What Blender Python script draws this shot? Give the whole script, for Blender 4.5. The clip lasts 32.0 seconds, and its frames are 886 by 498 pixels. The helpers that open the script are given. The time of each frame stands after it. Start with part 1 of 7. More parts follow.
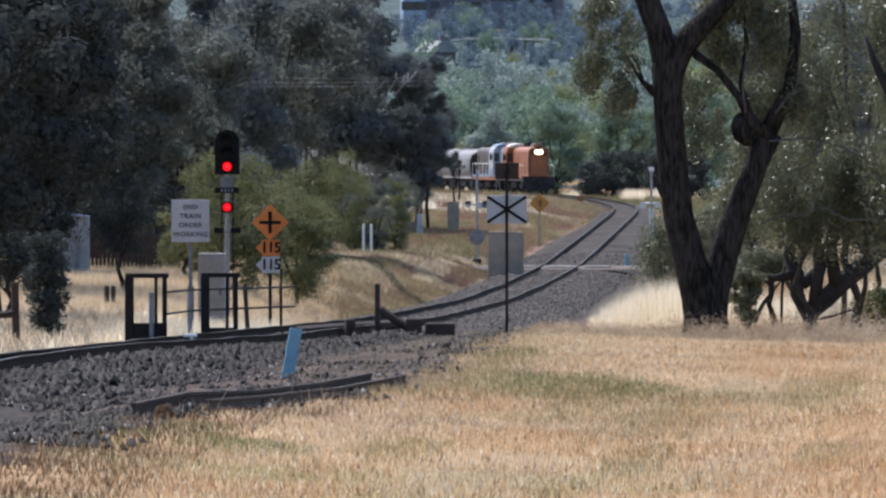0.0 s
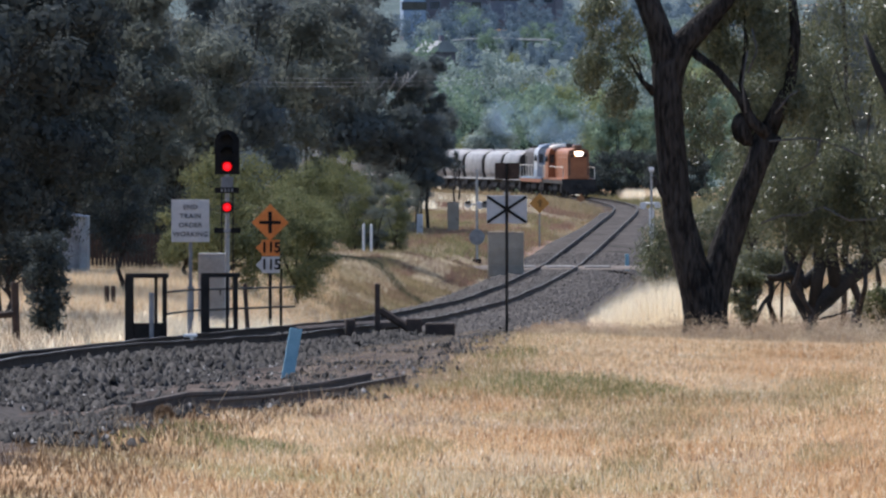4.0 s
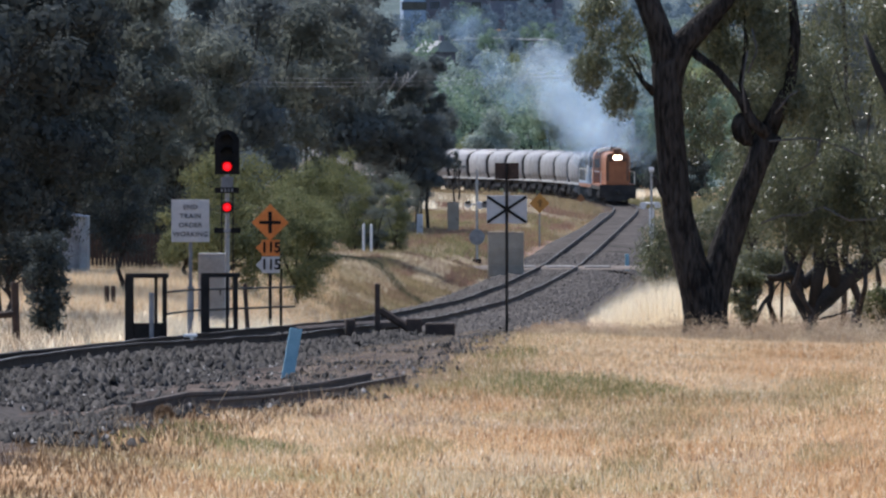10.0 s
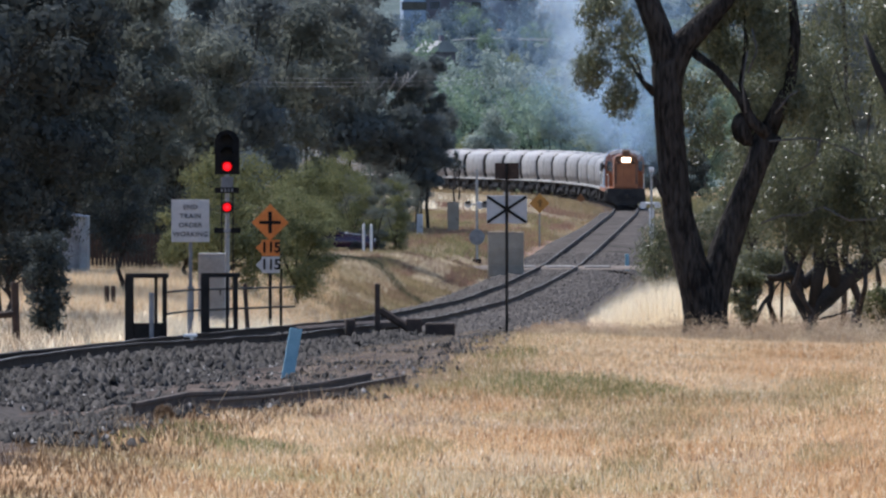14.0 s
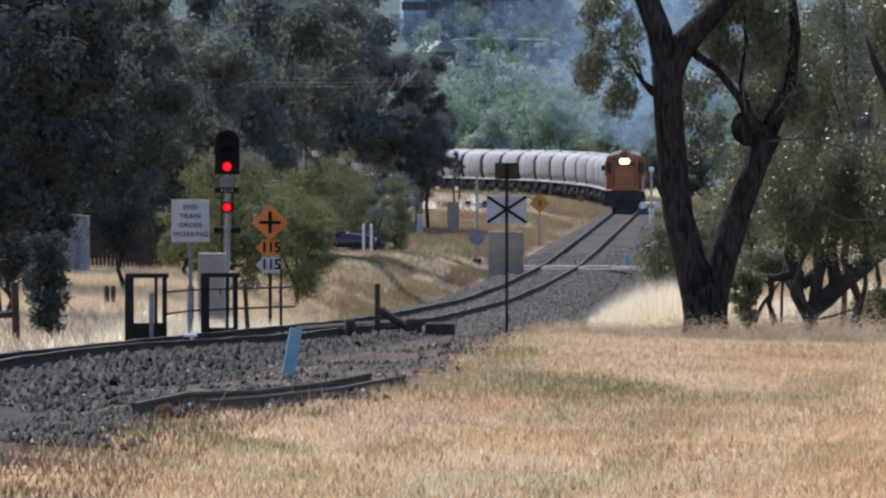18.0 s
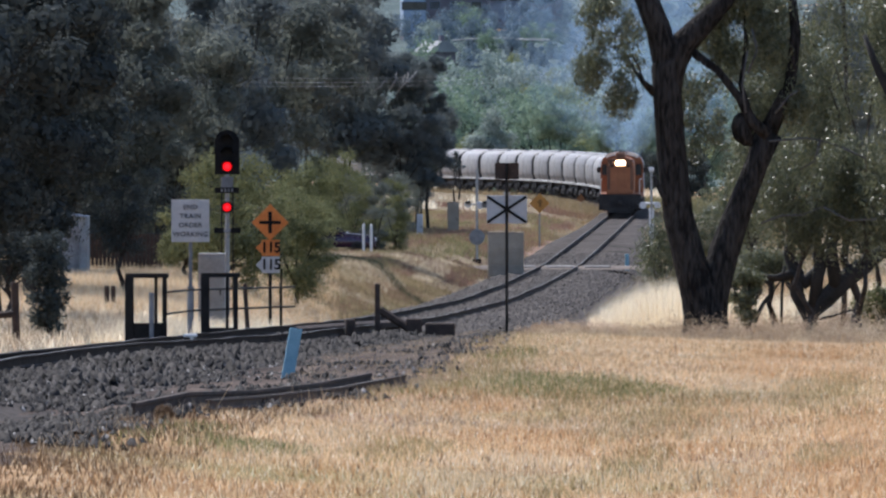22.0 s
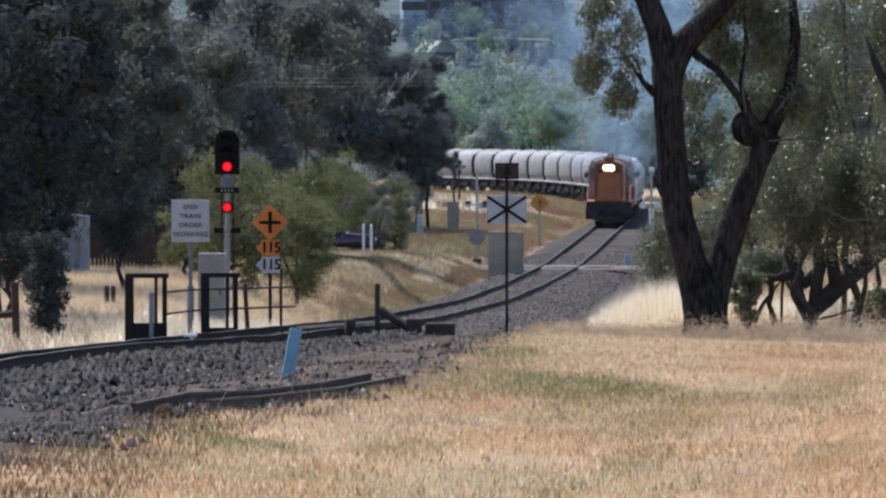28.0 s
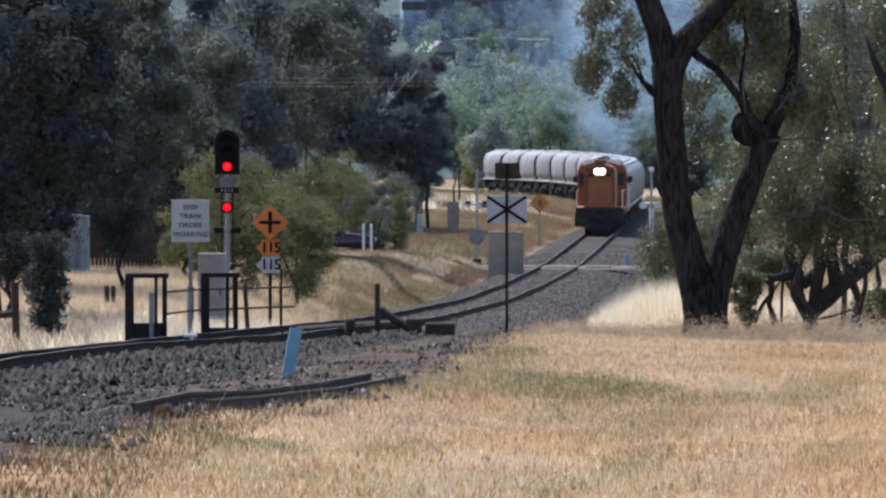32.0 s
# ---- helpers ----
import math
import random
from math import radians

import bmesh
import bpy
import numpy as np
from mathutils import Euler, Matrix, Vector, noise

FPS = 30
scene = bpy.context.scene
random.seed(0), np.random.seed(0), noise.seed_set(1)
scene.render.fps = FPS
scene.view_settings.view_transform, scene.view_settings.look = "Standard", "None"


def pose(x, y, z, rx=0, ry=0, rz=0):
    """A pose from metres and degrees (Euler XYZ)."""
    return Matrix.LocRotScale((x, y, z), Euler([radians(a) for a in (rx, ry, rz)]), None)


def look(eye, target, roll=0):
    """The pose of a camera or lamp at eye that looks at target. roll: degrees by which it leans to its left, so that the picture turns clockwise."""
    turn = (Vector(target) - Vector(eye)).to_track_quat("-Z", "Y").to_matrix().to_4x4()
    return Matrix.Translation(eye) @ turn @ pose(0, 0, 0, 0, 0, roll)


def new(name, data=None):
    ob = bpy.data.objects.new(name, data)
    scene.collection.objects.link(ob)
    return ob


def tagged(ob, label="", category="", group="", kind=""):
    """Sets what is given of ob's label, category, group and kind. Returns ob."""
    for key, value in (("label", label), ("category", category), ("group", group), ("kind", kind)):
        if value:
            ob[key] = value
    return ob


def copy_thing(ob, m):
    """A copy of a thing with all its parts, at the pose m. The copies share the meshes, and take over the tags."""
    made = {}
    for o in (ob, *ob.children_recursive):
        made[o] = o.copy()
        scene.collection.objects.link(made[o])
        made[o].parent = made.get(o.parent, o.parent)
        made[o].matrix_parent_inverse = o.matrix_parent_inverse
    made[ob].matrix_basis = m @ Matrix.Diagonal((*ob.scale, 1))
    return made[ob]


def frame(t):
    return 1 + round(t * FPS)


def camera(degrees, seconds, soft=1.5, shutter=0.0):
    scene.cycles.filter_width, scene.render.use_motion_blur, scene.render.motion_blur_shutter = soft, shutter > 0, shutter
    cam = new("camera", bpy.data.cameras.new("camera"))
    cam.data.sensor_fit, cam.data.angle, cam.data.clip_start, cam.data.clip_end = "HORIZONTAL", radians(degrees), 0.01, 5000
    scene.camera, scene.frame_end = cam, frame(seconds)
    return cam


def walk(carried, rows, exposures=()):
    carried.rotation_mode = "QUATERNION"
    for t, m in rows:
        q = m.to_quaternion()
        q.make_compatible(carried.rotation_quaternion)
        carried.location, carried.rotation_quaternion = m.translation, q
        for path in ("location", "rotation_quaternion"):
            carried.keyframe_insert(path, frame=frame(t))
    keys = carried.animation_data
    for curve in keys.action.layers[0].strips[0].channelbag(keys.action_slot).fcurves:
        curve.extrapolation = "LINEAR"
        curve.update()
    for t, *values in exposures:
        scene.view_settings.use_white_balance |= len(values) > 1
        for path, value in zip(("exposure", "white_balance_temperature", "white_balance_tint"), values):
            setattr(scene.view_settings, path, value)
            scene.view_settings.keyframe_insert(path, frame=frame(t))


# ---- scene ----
# camera: a long lens on a tripod, at rest
EYE = (0, 0, 6.5)
cam = camera(6.411, 32.0, soft=2.4)
VIEW = look(EYE, (0, 1000, 6.5 - 16.5))
walk(cam, [(0.0, VIEW), (32.0, VIEW)], exposures=[(0.0, 0.24, 5850, 13), (32.0, 0.24, 5850, 13)])

# daylight: high sun ahead of the camera and to its left
SUN_WAY = Vector((-0.45, 0.6, 1.05)).normalized()
world = bpy.data.worlds.new("sky")
scene.world = world
world.use_nodes = True
wn = world.node_tree.nodes
sky = wn.new("ShaderNodeTexSky")
sky.sky_type, sky.sun_disc = "NISHITA", False
sky.sun_elevation, sky.sun_rotation = math.asin(SUN_WAY.z), math.atan2(SUN_WAY.x, SUN_WAY.y)
sky.dust_density = 1.5
world.node_tree.links.new(sky.outputs[0], wn["Background"].inputs[0])
wn["Background"].inputs[1].default_value = 0.15
sun = new("sun", bpy.data.lights.new("sun", "SUN"))
sun.data.energy, sun.data.angle, sun.data.color = 4.45, radians(0.5), (1.0, 0.93, 0.82)
sun.matrix_world = look(SUN_WAY * 50, (0, 0, 0))

# ---------------------------------------------------------------- materials


def mat(name, a, b, scale=2.0, rough=0.8, metal=0.0, bump=0.0, fine=8.0, vary=0.12, glow=0.0, coords="Object", spec=0.5):
    """Two colours mixed by broad and fine noise, with relief and a little change from piece to piece."""
    m = bpy.data.materials.new(name)
    m.use_nodes = True
    n, l = m.node_tree.nodes, m.node_tree.links
    p = n["Principled BSDF"]
    tc = n.new("ShaderNodeTexCoord")
    broad, small = n.new("ShaderNodeTexNoise"), n.new("ShaderNodeTexNoise")
    broad.inputs["Scale"].default_value, small.inputs["Scale"].default_value = scale, scale * fine
    broad.inputs["Detail"].default_value, small.inputs["Detail"].default_value = 4, 5
    for q in (broad, small):
        l.new(tc.outputs[coords], q.inputs["Vector"])
    add = n.new("ShaderNodeMath")
    add.operation = "MULTIPLY_ADD"
    l.new(small.outputs[0], add.inputs[0])
    add.inputs[1].default_value = 0.6
    l.new(broad.outputs[0], add.inputs[2])
    ramp = n.new("ShaderNodeValToRGB")
    ramp.color_ramp.elements[0].position, ramp.color_ramp.elements[1].position = 0.55, 1.05
    ramp.color_ramp.elements[0].color, ramp.color_ramp.elements[1].color = (*a, 1), (*b, 1)
    l.new(add.outputs[0], ramp.inputs[0])
    info, hsv, span = n.new("ShaderNodeObjectInfo"), n.new("ShaderNodeHueSaturation"), n.new("ShaderNodeMapRange")
    span.inputs["To Min"].default_value, span.inputs["To Max"].default_value = 1 - vary, 1 + vary
    l.new(info.outputs["Random"], span.inputs["Value"])
    l.new(span.outputs[0], hsv.inputs["Value"])
    l.new(ramp.outputs[0], hsv.inputs["Color"])
    l.new(hsv.outputs[0], p.inputs["Base Color"])
    p.inputs["Roughness"].default_value, p.inputs["Metallic"].default_value = rough, metal
    p.inputs["Specular IOR Level"].default_value = spec
    if bump:
        bm = n.new("ShaderNodeBump")
        bm.inputs["Strength"].default_value, bm.inputs["Distance"].default_value = min(1, bump * 10), bump
        l.new(add.outputs[0], bm.inputs["Height"])
        l.new(bm.outputs[0], p.inputs["Normal"])
    if glow:
        l.new(hsv.outputs[0], p.inputs["Emission Color"])
        p.inputs["Emission Strength"].default_value = glow
    return m


def leaf_mat(name, dark, light, thin=0.3, rough=0.5, spread=1.0, spec=0.4, each=0.55, span=(0.35, 1.1)):
    """Leaves or stalks: each one takes its own tone between two, lets some light through and glints a little."""
    m = bpy.data.materials.new(name)
    m.use_nodes = True
    n, l = m.node_tree.nodes, m.node_tree.links
    p, geo, ramp = n["Principled BSDF"], n.new("ShaderNodeNewGeometry"), n.new("ShaderNodeValToRGB")
    pos, mixv = n.new("ShaderNodeTexNoise"), n.new("ShaderNodeMath")
    tc = n.new("ShaderNodeTexCoord")
    l.new(tc.outputs["Object"], pos.inputs["Vector"])
    pos.inputs["Scale"].default_value, pos.inputs["Detail"].default_value = 0.45 * spread, 3
    mixv.operation = "MULTIPLY_ADD"
    l.new(geo.outputs["Random Per Island"], mixv.inputs[0])
    mixv.inputs[1].default_value = each
    l.new(pos.outputs[0], mixv.inputs[2])
    ramp.color_ramp.elements[0].position, ramp.color_ramp.elements[1].position = span
    ramp.color_ramp.elements[0].color, ramp.color_ramp.elements[1].color = (*dark, 1), (*light, 1)
    l.new(mixv.outputs[0], ramp.inputs[0])
    l.new(ramp.outputs[0], p.inputs["Base Color"])
    p.inputs["Roughness"].default_value, p.inputs["Specular IOR Level"].default_value = rough, spec
    tr, mx = n.new("ShaderNodeBsdfTranslucent"), n.new("ShaderNodeMixShader")
    l.new(ramp.outputs[0], tr.inputs["Color"])
    mx.inputs[0].default_value = thin
    l.new(p.outputs[0], mx.inputs[1])
    l.new(tr.outputs[0], mx.inputs[2])
    l.new(mx.outputs[0], n["Material Output"].inputs["Surface"])
    return m


def bark_mat(name, a, b):
    """Furrowed bark: dark cracks that run up the trunk, with paler ridges."""
    m = bpy.data.materials.new(name)
    m.use_nodes = True
    n, l = m.node_tree.nodes, m.node_tree.links
    p, tc, mp = n["Principled BSDF"], n.new("ShaderNodeTexCoord"), n.new("ShaderNodeMapping")
    mp.inputs["Scale"].default_value = (11, 11, 2.6)
    l.new(tc.outputs["Object"], mp.inputs["Vector"])
    furrow, patch_ = n.new("ShaderNodeTexNoise"), n.new("ShaderNodeTexNoise")
    furrow.inputs["Scale"].default_value, furrow.inputs["Detail"].default_value = 1.3, 6
    patch_.inputs["Scale"].default_value, patch_.inputs["Detail"].default_value = 1.1, 3
    l.new(mp.outputs[0], furrow.inputs["Vector"])
    l.new(tc.outputs["Object"], patch_.inputs["Vector"])
    add, ramp, bump = n.new("ShaderNodeMath"), n.new("ShaderNodeValToRGB"), n.new("ShaderNodeBump")
    add.operation = "MULTIPLY_ADD"
    l.new(patch_.outputs[0], add.inputs[0])
    add.inputs[1].default_value = 0.5
    l.new(furrow.outputs[0], add.inputs[2])
    ramp.color_ramp.elements[0].position, ramp.color_ramp.elements[1].position = 0.6, 0.95
    ramp.color_ramp.elements[0].color, ramp.color_ramp.elements[1].color = (*a, 1), (*b, 1)
    l.new(add.outputs[0], ramp.inputs[0])
    l.new(ramp.outputs[0], p.inputs["Base Color"])
    p.inputs["Roughness"].default_value, p.inputs["Specular IOR Level"].default_value = 0.95, 0.1
    bump.inputs["Strength"].default_value, bump.inputs["Distance"].default_value = 1.0, 0.12
    l.new(furrow.outputs[0], bump.inputs["Height"])
    l.new(bump.outputs[0], p.inputs["Normal"])
    return m


M_BALLAST = mat("ballast", (0.024, 0.021, 0.019), (0.115, 0.10, 0.09), 0.6, 0.95, bump=0.05, fine=14, spec=0.05)
M_APRON = mat("stony_earth", (0.026, 0.021, 0.019), (0.13, 0.1, 0.082), 0.8, 0.95, bump=0.05, fine=18, spec=0.05)
M_STONE = leaf_mat("stone", (0.007, 0.007, 0.0072), (0.064, 0.059, 0.056), thin=0.0, rough=0.7, spread=0.9, spec=0.08, each=0.95, span=(0.45, 1.45))
M_STONEGREY = leaf_mat("grey_stone", (0.052, 0.048, 0.046), (0.135, 0.122, 0.114), thin=0.0, rough=0.85, spread=0.9, spec=0.08, each=0.7)
M_PALESTONE = leaf_mat("pale_stone", (0.12, 0.115, 0.11), (0.36, 0.34, 0.32), thin=0.0, rough=0.8, spread=0.9, spec=0.1)
M_RAIL = mat("rusty_rail", (0.014, 0.010, 0.009), (0.048, 0.034, 0.027), 3, 0.85, 0.0, spec=0.15)
M_RAILTOP = mat("worn_rail_head", (0.02, 0.017, 0.016), (0.075, 0.066, 0.062), 3, 0.6, 0.4)
M_SLEEPER = mat("old_sleeper", (0.022, 0.018, 0.016), (0.075, 0.062, 0.053), 4, 0.9, bump=0.01, vary=0.3)
M_TIMBER = mat("weathered_timber", (0.02, 0.014, 0.011), (0.07, 0.045, 0.034), 5, 0.85, bump=0.01)
M_GREYWOOD = mat("grey_timber", (0.045, 0.043, 0.042), (0.12, 0.115, 0.11), 5, 0.9, bump=0.01)
M_BLACK = mat("black_paint", (0.004, 0.004, 0.0045), (0.011, 0.011, 0.012), 4, 0.7, spec=0.2)
M_DARKSTEEL = mat("dark_steel", (0.008, 0.0075, 0.0075), (0.024, 0.022, 0.021), 5, 0.75, 0.0, spec=0.2)
M_GALV = mat("galvanised_steel", (0.22, 0.23, 0.24), (0.38, 0.39, 0.40), 6, 0.5, 0.6)
M_GREYPOST = mat("grey_paint", (0.13, 0.14, 0.15), (0.24, 0.25, 0.27), 4, 0.6)
M_WHITE = mat("white_paint", (0.62, 0.63, 0.64), (0.8, 0.8, 0.8), 3, 0.6)
M_SIGNWHITE = mat("sign_face_white", (0.44, 0.46, 0.48), (0.56, 0.57, 0.59), 2, 0.55)
M_SIGNTEXT = mat("faded_sign_lettering", (0.05, 0.055, 0.07), (0.1, 0.105, 0.12), 6, 0.7)
M_BLUESTAKE = mat("pale_blue_paint", (0.16, 0.31, 0.40), (0.26, 0.44, 0.53), 5, 0.7)
M_ORANGE = mat("sign_orange", (0.56, 0.155, 0.022), (0.7, 0.225, 0.042), 3, 0.5)
M_YELLOW = mat("sign_yellow", (0.48, 0.2, 0.035), (0.6, 0.28, 0.055), 3, 0.6)
M_CABINET = mat("cabinet_beige", (0.27, 0.225, 0.175), (0.38, 0.325, 0.255), 2, 0.8)
M_CABGREY = mat("cabinet_grey", (0.27, 0.265, 0.255), (0.39, 0.38, 0.37), 2, 0.6)
M_CONCRETE = mat("concrete", (0.15, 0.14, 0.13), (0.25, 0.235, 0.22), 3, 0.9, spec=0.1)
M_ROAD = mat("pale_road", (0.12, 0.10, 0.085), (0.22, 0.185, 0.16), 1.5, 0.95, spec=0.1)
M_BARK = mat("dark_bark", (0.012, 0.010, 0.009), (0.06, 0.05, 0.044), 2.5, 0.95, bump=0.05, fine=5)
M_FURROW = bark_mat("furrowed_bark", (0.013, 0.012, 0.0115), (0.062, 0.056, 0.051))
# darker copy of the bark for dim trees: their shade is in the colour
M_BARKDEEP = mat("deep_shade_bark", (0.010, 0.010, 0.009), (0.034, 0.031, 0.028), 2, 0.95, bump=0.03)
M_RED = mat("red_lens_lit", (0.8, 0.004, 0.008), (0.9, 0.008, 0.012), 3, 0.6, glow=0.6, vary=0, spec=0.1)
M_REDCORE = mat("red_lens_core", (1.0, 0.010, 0.016), (1.0, 0.02, 0.028), 3, 0.6, glow=1.4, vary=0, spec=0.1)
M_HEAD = mat("headlamp_lit", (1.0, 0.9, 0.72), (1.0, 0.95, 0.85), 3, 0.3, glow=9.0, vary=0)
M_HALO = mat("headlamp_halo_glow", (1.0, 0.5, 0.16), (1.0, 0.58, 0.22), 3, 0.4, glow=1.6, vary=0)
M_LENS = mat("dark_lens", (0.006, 0.006, 0.006), (0.012, 0.011, 0.01), 3, 0.6, spec=0.2)

# ---------------------------------------------------------------- mesh helpers


def finish(name, bm, material, parent=None, label="", smooth=False, m=None):
    me = bpy.data.meshes.new(name)
    bm.normal_update()
    bm.to_mesh(me)
    bm.free()
    for q in (material if isinstance(material, (list, tuple)) else [material]):
        me.materials.append(q)
    if smooth:
        me.polygons.foreach_set("use_smooth", [True] * len(me.polygons))
    ob = new(name, me)
    if parent is not None:
        ob.parent = parent
    if m is not None:
        ob.matrix_basis = m
    if label:
        tagged(ob, label)
    return ob


def part(name, bm, material, parent, label="", smooth=False, m=None):
    """One mesh object under a thing or a part."""
    return finish(name, bm, material, parent, label, smooth, m)


def thing(name, m, label, category, group="", kind=""):
    ob = new(name)
    ob.empty_display_size = 0.2
    ob.matrix_basis = m
    return tagged(ob, label, category, group, kind)


def box(size, at=(0, 0, 0), bevel=0.0, bm=None, turn=None):
    """A box of that size about its centre, edges bevelled."""
    bm = bm or bmesh.new()
    mm = Matrix.Translation(at) @ (turn or Matrix()) @ Matrix.Diagonal((*size, 1))
    made = bmesh.ops.create_cube(bm, size=1.0, matrix=mm)["verts"]
    if bevel:
        edges = list({e for v in made for e in v.link_edges})
        bmesh.ops.bevel(bm, geom=edges, offset=bevel, segments=1, affect="EDGES")
    return bm


def tube(points, radii, n=8, bm=None, rough=0.0, seed=0):
    """A tapered, closed tube along points; rough makes the outline uneven."""
    bm = bm or bmesh.new()
    rnd = random.Random(seed)
    pts = [Vector(p) for p in points]
    if not isinstance(radii, (list, tuple)):
        radii = [radii] * len(pts)
    rings = []
    for i, p in enumerate(pts):
        way = (pts[min(i + 1, len(pts) - 1)] - pts[max(i - 1, 0)]).normalized()
        side = way.cross(Vector((0, 1, 0.01)) if abs(way.y) < 0.9 else Vector((1, 0, 0))).normalized()
        up = side.cross(way)
        rings.append([bm.verts.new(p + (side * math.cos(2 * math.pi * k / n) + up * math.sin(2 * math.pi * k / n)) * radii[i] * (1 + rough * rnd.uniform(-1, 1))) for k in range(n)])
    for a, b in zip(rings, rings[1:]):
        for k in range(n):
            bm.faces.new((a[k], a[(k + 1) % n], b[(k + 1) % n], b[k]))
    bm.faces.new(rings[0][::-1])
    bm.faces.new(rings[-1])
    return bm


def prism(outline, y0, y1, bm=None):
    """An outline of (x, z) points drawn from y0 to y1."""
    bm = bm or bmesh.new()
    a = [bm.verts.new((x, y0, z)) for x, z in outline]
    b = [bm.verts.new((x, y1, z)) for x, z in outline]
    bm.faces.new(a)
    bm.faces.new(b[::-1])
    for i in range(len(a)):
        j = (i + 1) % len(a)
        bm.faces.new((a[i], b[i], b[j], a[j]))
    bmesh.ops.recalc_face_normals(bm, faces=bm.faces[:])
    return bm


def disc(r, depth, at=(0, 0, 0), n=20, bm=None):
    """A short cylinder whose axis lies along y."""
    out = [(at[0] + r * math.cos(2 * math.pi * k / n), at[2] + r * math.sin(2 * math.pi * k / n)) for k in range(n)]
    return prism(out, at[1] - depth / 2, at[1] + depth / 2, bm)


def arrays_mesh(name, verts, sides, material, parent=None, label="", category="", kind="stuff", smooth=False):
    """Many faces with the same number of corners, each with corners of its own."""
    verts = np.asarray(verts, dtype=np.float32).reshape(-1, 3)
    nf = len(verts) // sides
    me = bpy.data.meshes.new(name)
    me.vertices.add(len(verts))
    me.vertices.foreach_set("co", verts.ravel())
    me.loops.add(len(verts))
    me.loops.foreach_set("vertex_index", np.arange(len(verts), dtype=np.int32))
    me.polygons.add(nf)
    me.polygons.foreach_set("loop_start", np.arange(nf, dtype=np.int32) * sides)
    me.update(calc_edges=True)
    me.materials.append(material)
    ob = new(name, me)
    if parent is not None:
        ob.parent = parent
    return tagged(ob, label, category, "", kind)


def sheet_mesh(name, xs, ys, zs, material, label="", category="", kind="structure"):
    """A grid sheet; xs, ys, zs are arrays of the same shape."""
    r, c = xs.shape
    me = bpy.data.meshes.new(name)
    k = np.arange(r * c).reshape(r, c)
    f = np.stack([k[:-1, :-1], k[:-1, 1:], k[1:, 1:], k[1:, :-1]], -1).reshape(-1, 4)
    me.from_pydata(np.stack([xs, ys, zs], -1).reshape(-1, 3).tolist(), [], f.tolist())
    me.polygons.foreach_set("use_smooth", [True] * len(me.polygons))
    me.materials.append(material)
    return tagged(new(name, me), label, category, "", kind)


def smoothstep(a, b, v):
    q = np.clip((np.asarray(v, float) - a) / (b - a), 0, 1)
    return q * q * (3 - 2 * q)


# ---------------------------------------------------------------- the line of the railway and the lie of the land
# along y: x of the track's middle and height of the rail tops
LINE_Y = (60, 80, 112, 130, 144, 165, 195, 225, 280, 318, 364, 410.0, 440.0, 467.9, 495.3, 519.8, 544.4, 569.0, 587.3, 601.6, 615.4, 628.0, 639.4, 650.4, 661.4, 672.9, 684.3, 695.7, 707.8, 722.0, 760.0, 848.0)
LINE_X = (-10.4, -8.8, -6.29, -4.9, -3.75, -2.3, -1.1, -0.3, 1.52, 3.3, 5.48, 7.32, 8.52, 9.52, 10.59, 11.55, 12.43, 13.14, 13.58, 13.47, 13.13, 12.5, 11.58, 10.45, 9.07, 7.43, 5.56, 3.46, 1.11, -1.54, -9.41, -29.06)
LINE_Z = (3.45, 3.3, 3.08, 2.8, 2.57, 2.2, 1.6, 1.03, 0.12, -0.11, -0.2, -0.11, -0.04, -0.07, -0.01, 0.02, 0.01, -0.04, -0.06, -0.03, 0.02, 0.07, 0.1, 0.14, 0.16, 0.15, 0.13, 0.11, 0.1, 0.08, 0.1, 0.1)
GRID_Y = np.arange(60.0, 850.0, 2.0)


def eased(values):
    """The line between its fixed points, rounded off."""
    v = np.interp(GRID_Y, LINE_Y, values)
    k = np.hanning(13)
    return np.convolve(np.pad(v, 6, mode="reflect", reflect_type="odd"), k / k.sum(), mode="valid")


EASY_X, EASY_Z = eased(LINE_X), eased(LINE_Z)
STEPS = np.hypot(np.diff(EASY_X), np.diff(GRID_Y))
ALONG = np.concatenate([[0], np.cumsum(STEPS)])


def line_x(y):
    return np.interp(y, GRID_Y, EASY_X)


def line_z(y):
    return np.interp(y, GRID_Y, EASY_Z)


def cant(y, u):
    """How far the outer side of the near curve is raised, u metres from the middle of the line."""
    return 0.15 * smoothstep(150, 112, y) * (np.clip(np.asarray(u, float), -0.9, 1.3) + 0.9) / 1.8


def on_line(a):
    """The place on the rails at a metres from the line's near end, as x, y, z."""
    y = np.interp(a, ALONG, GRID_Y)
    return float(line_x(y)), float(y), float(line_z(y))


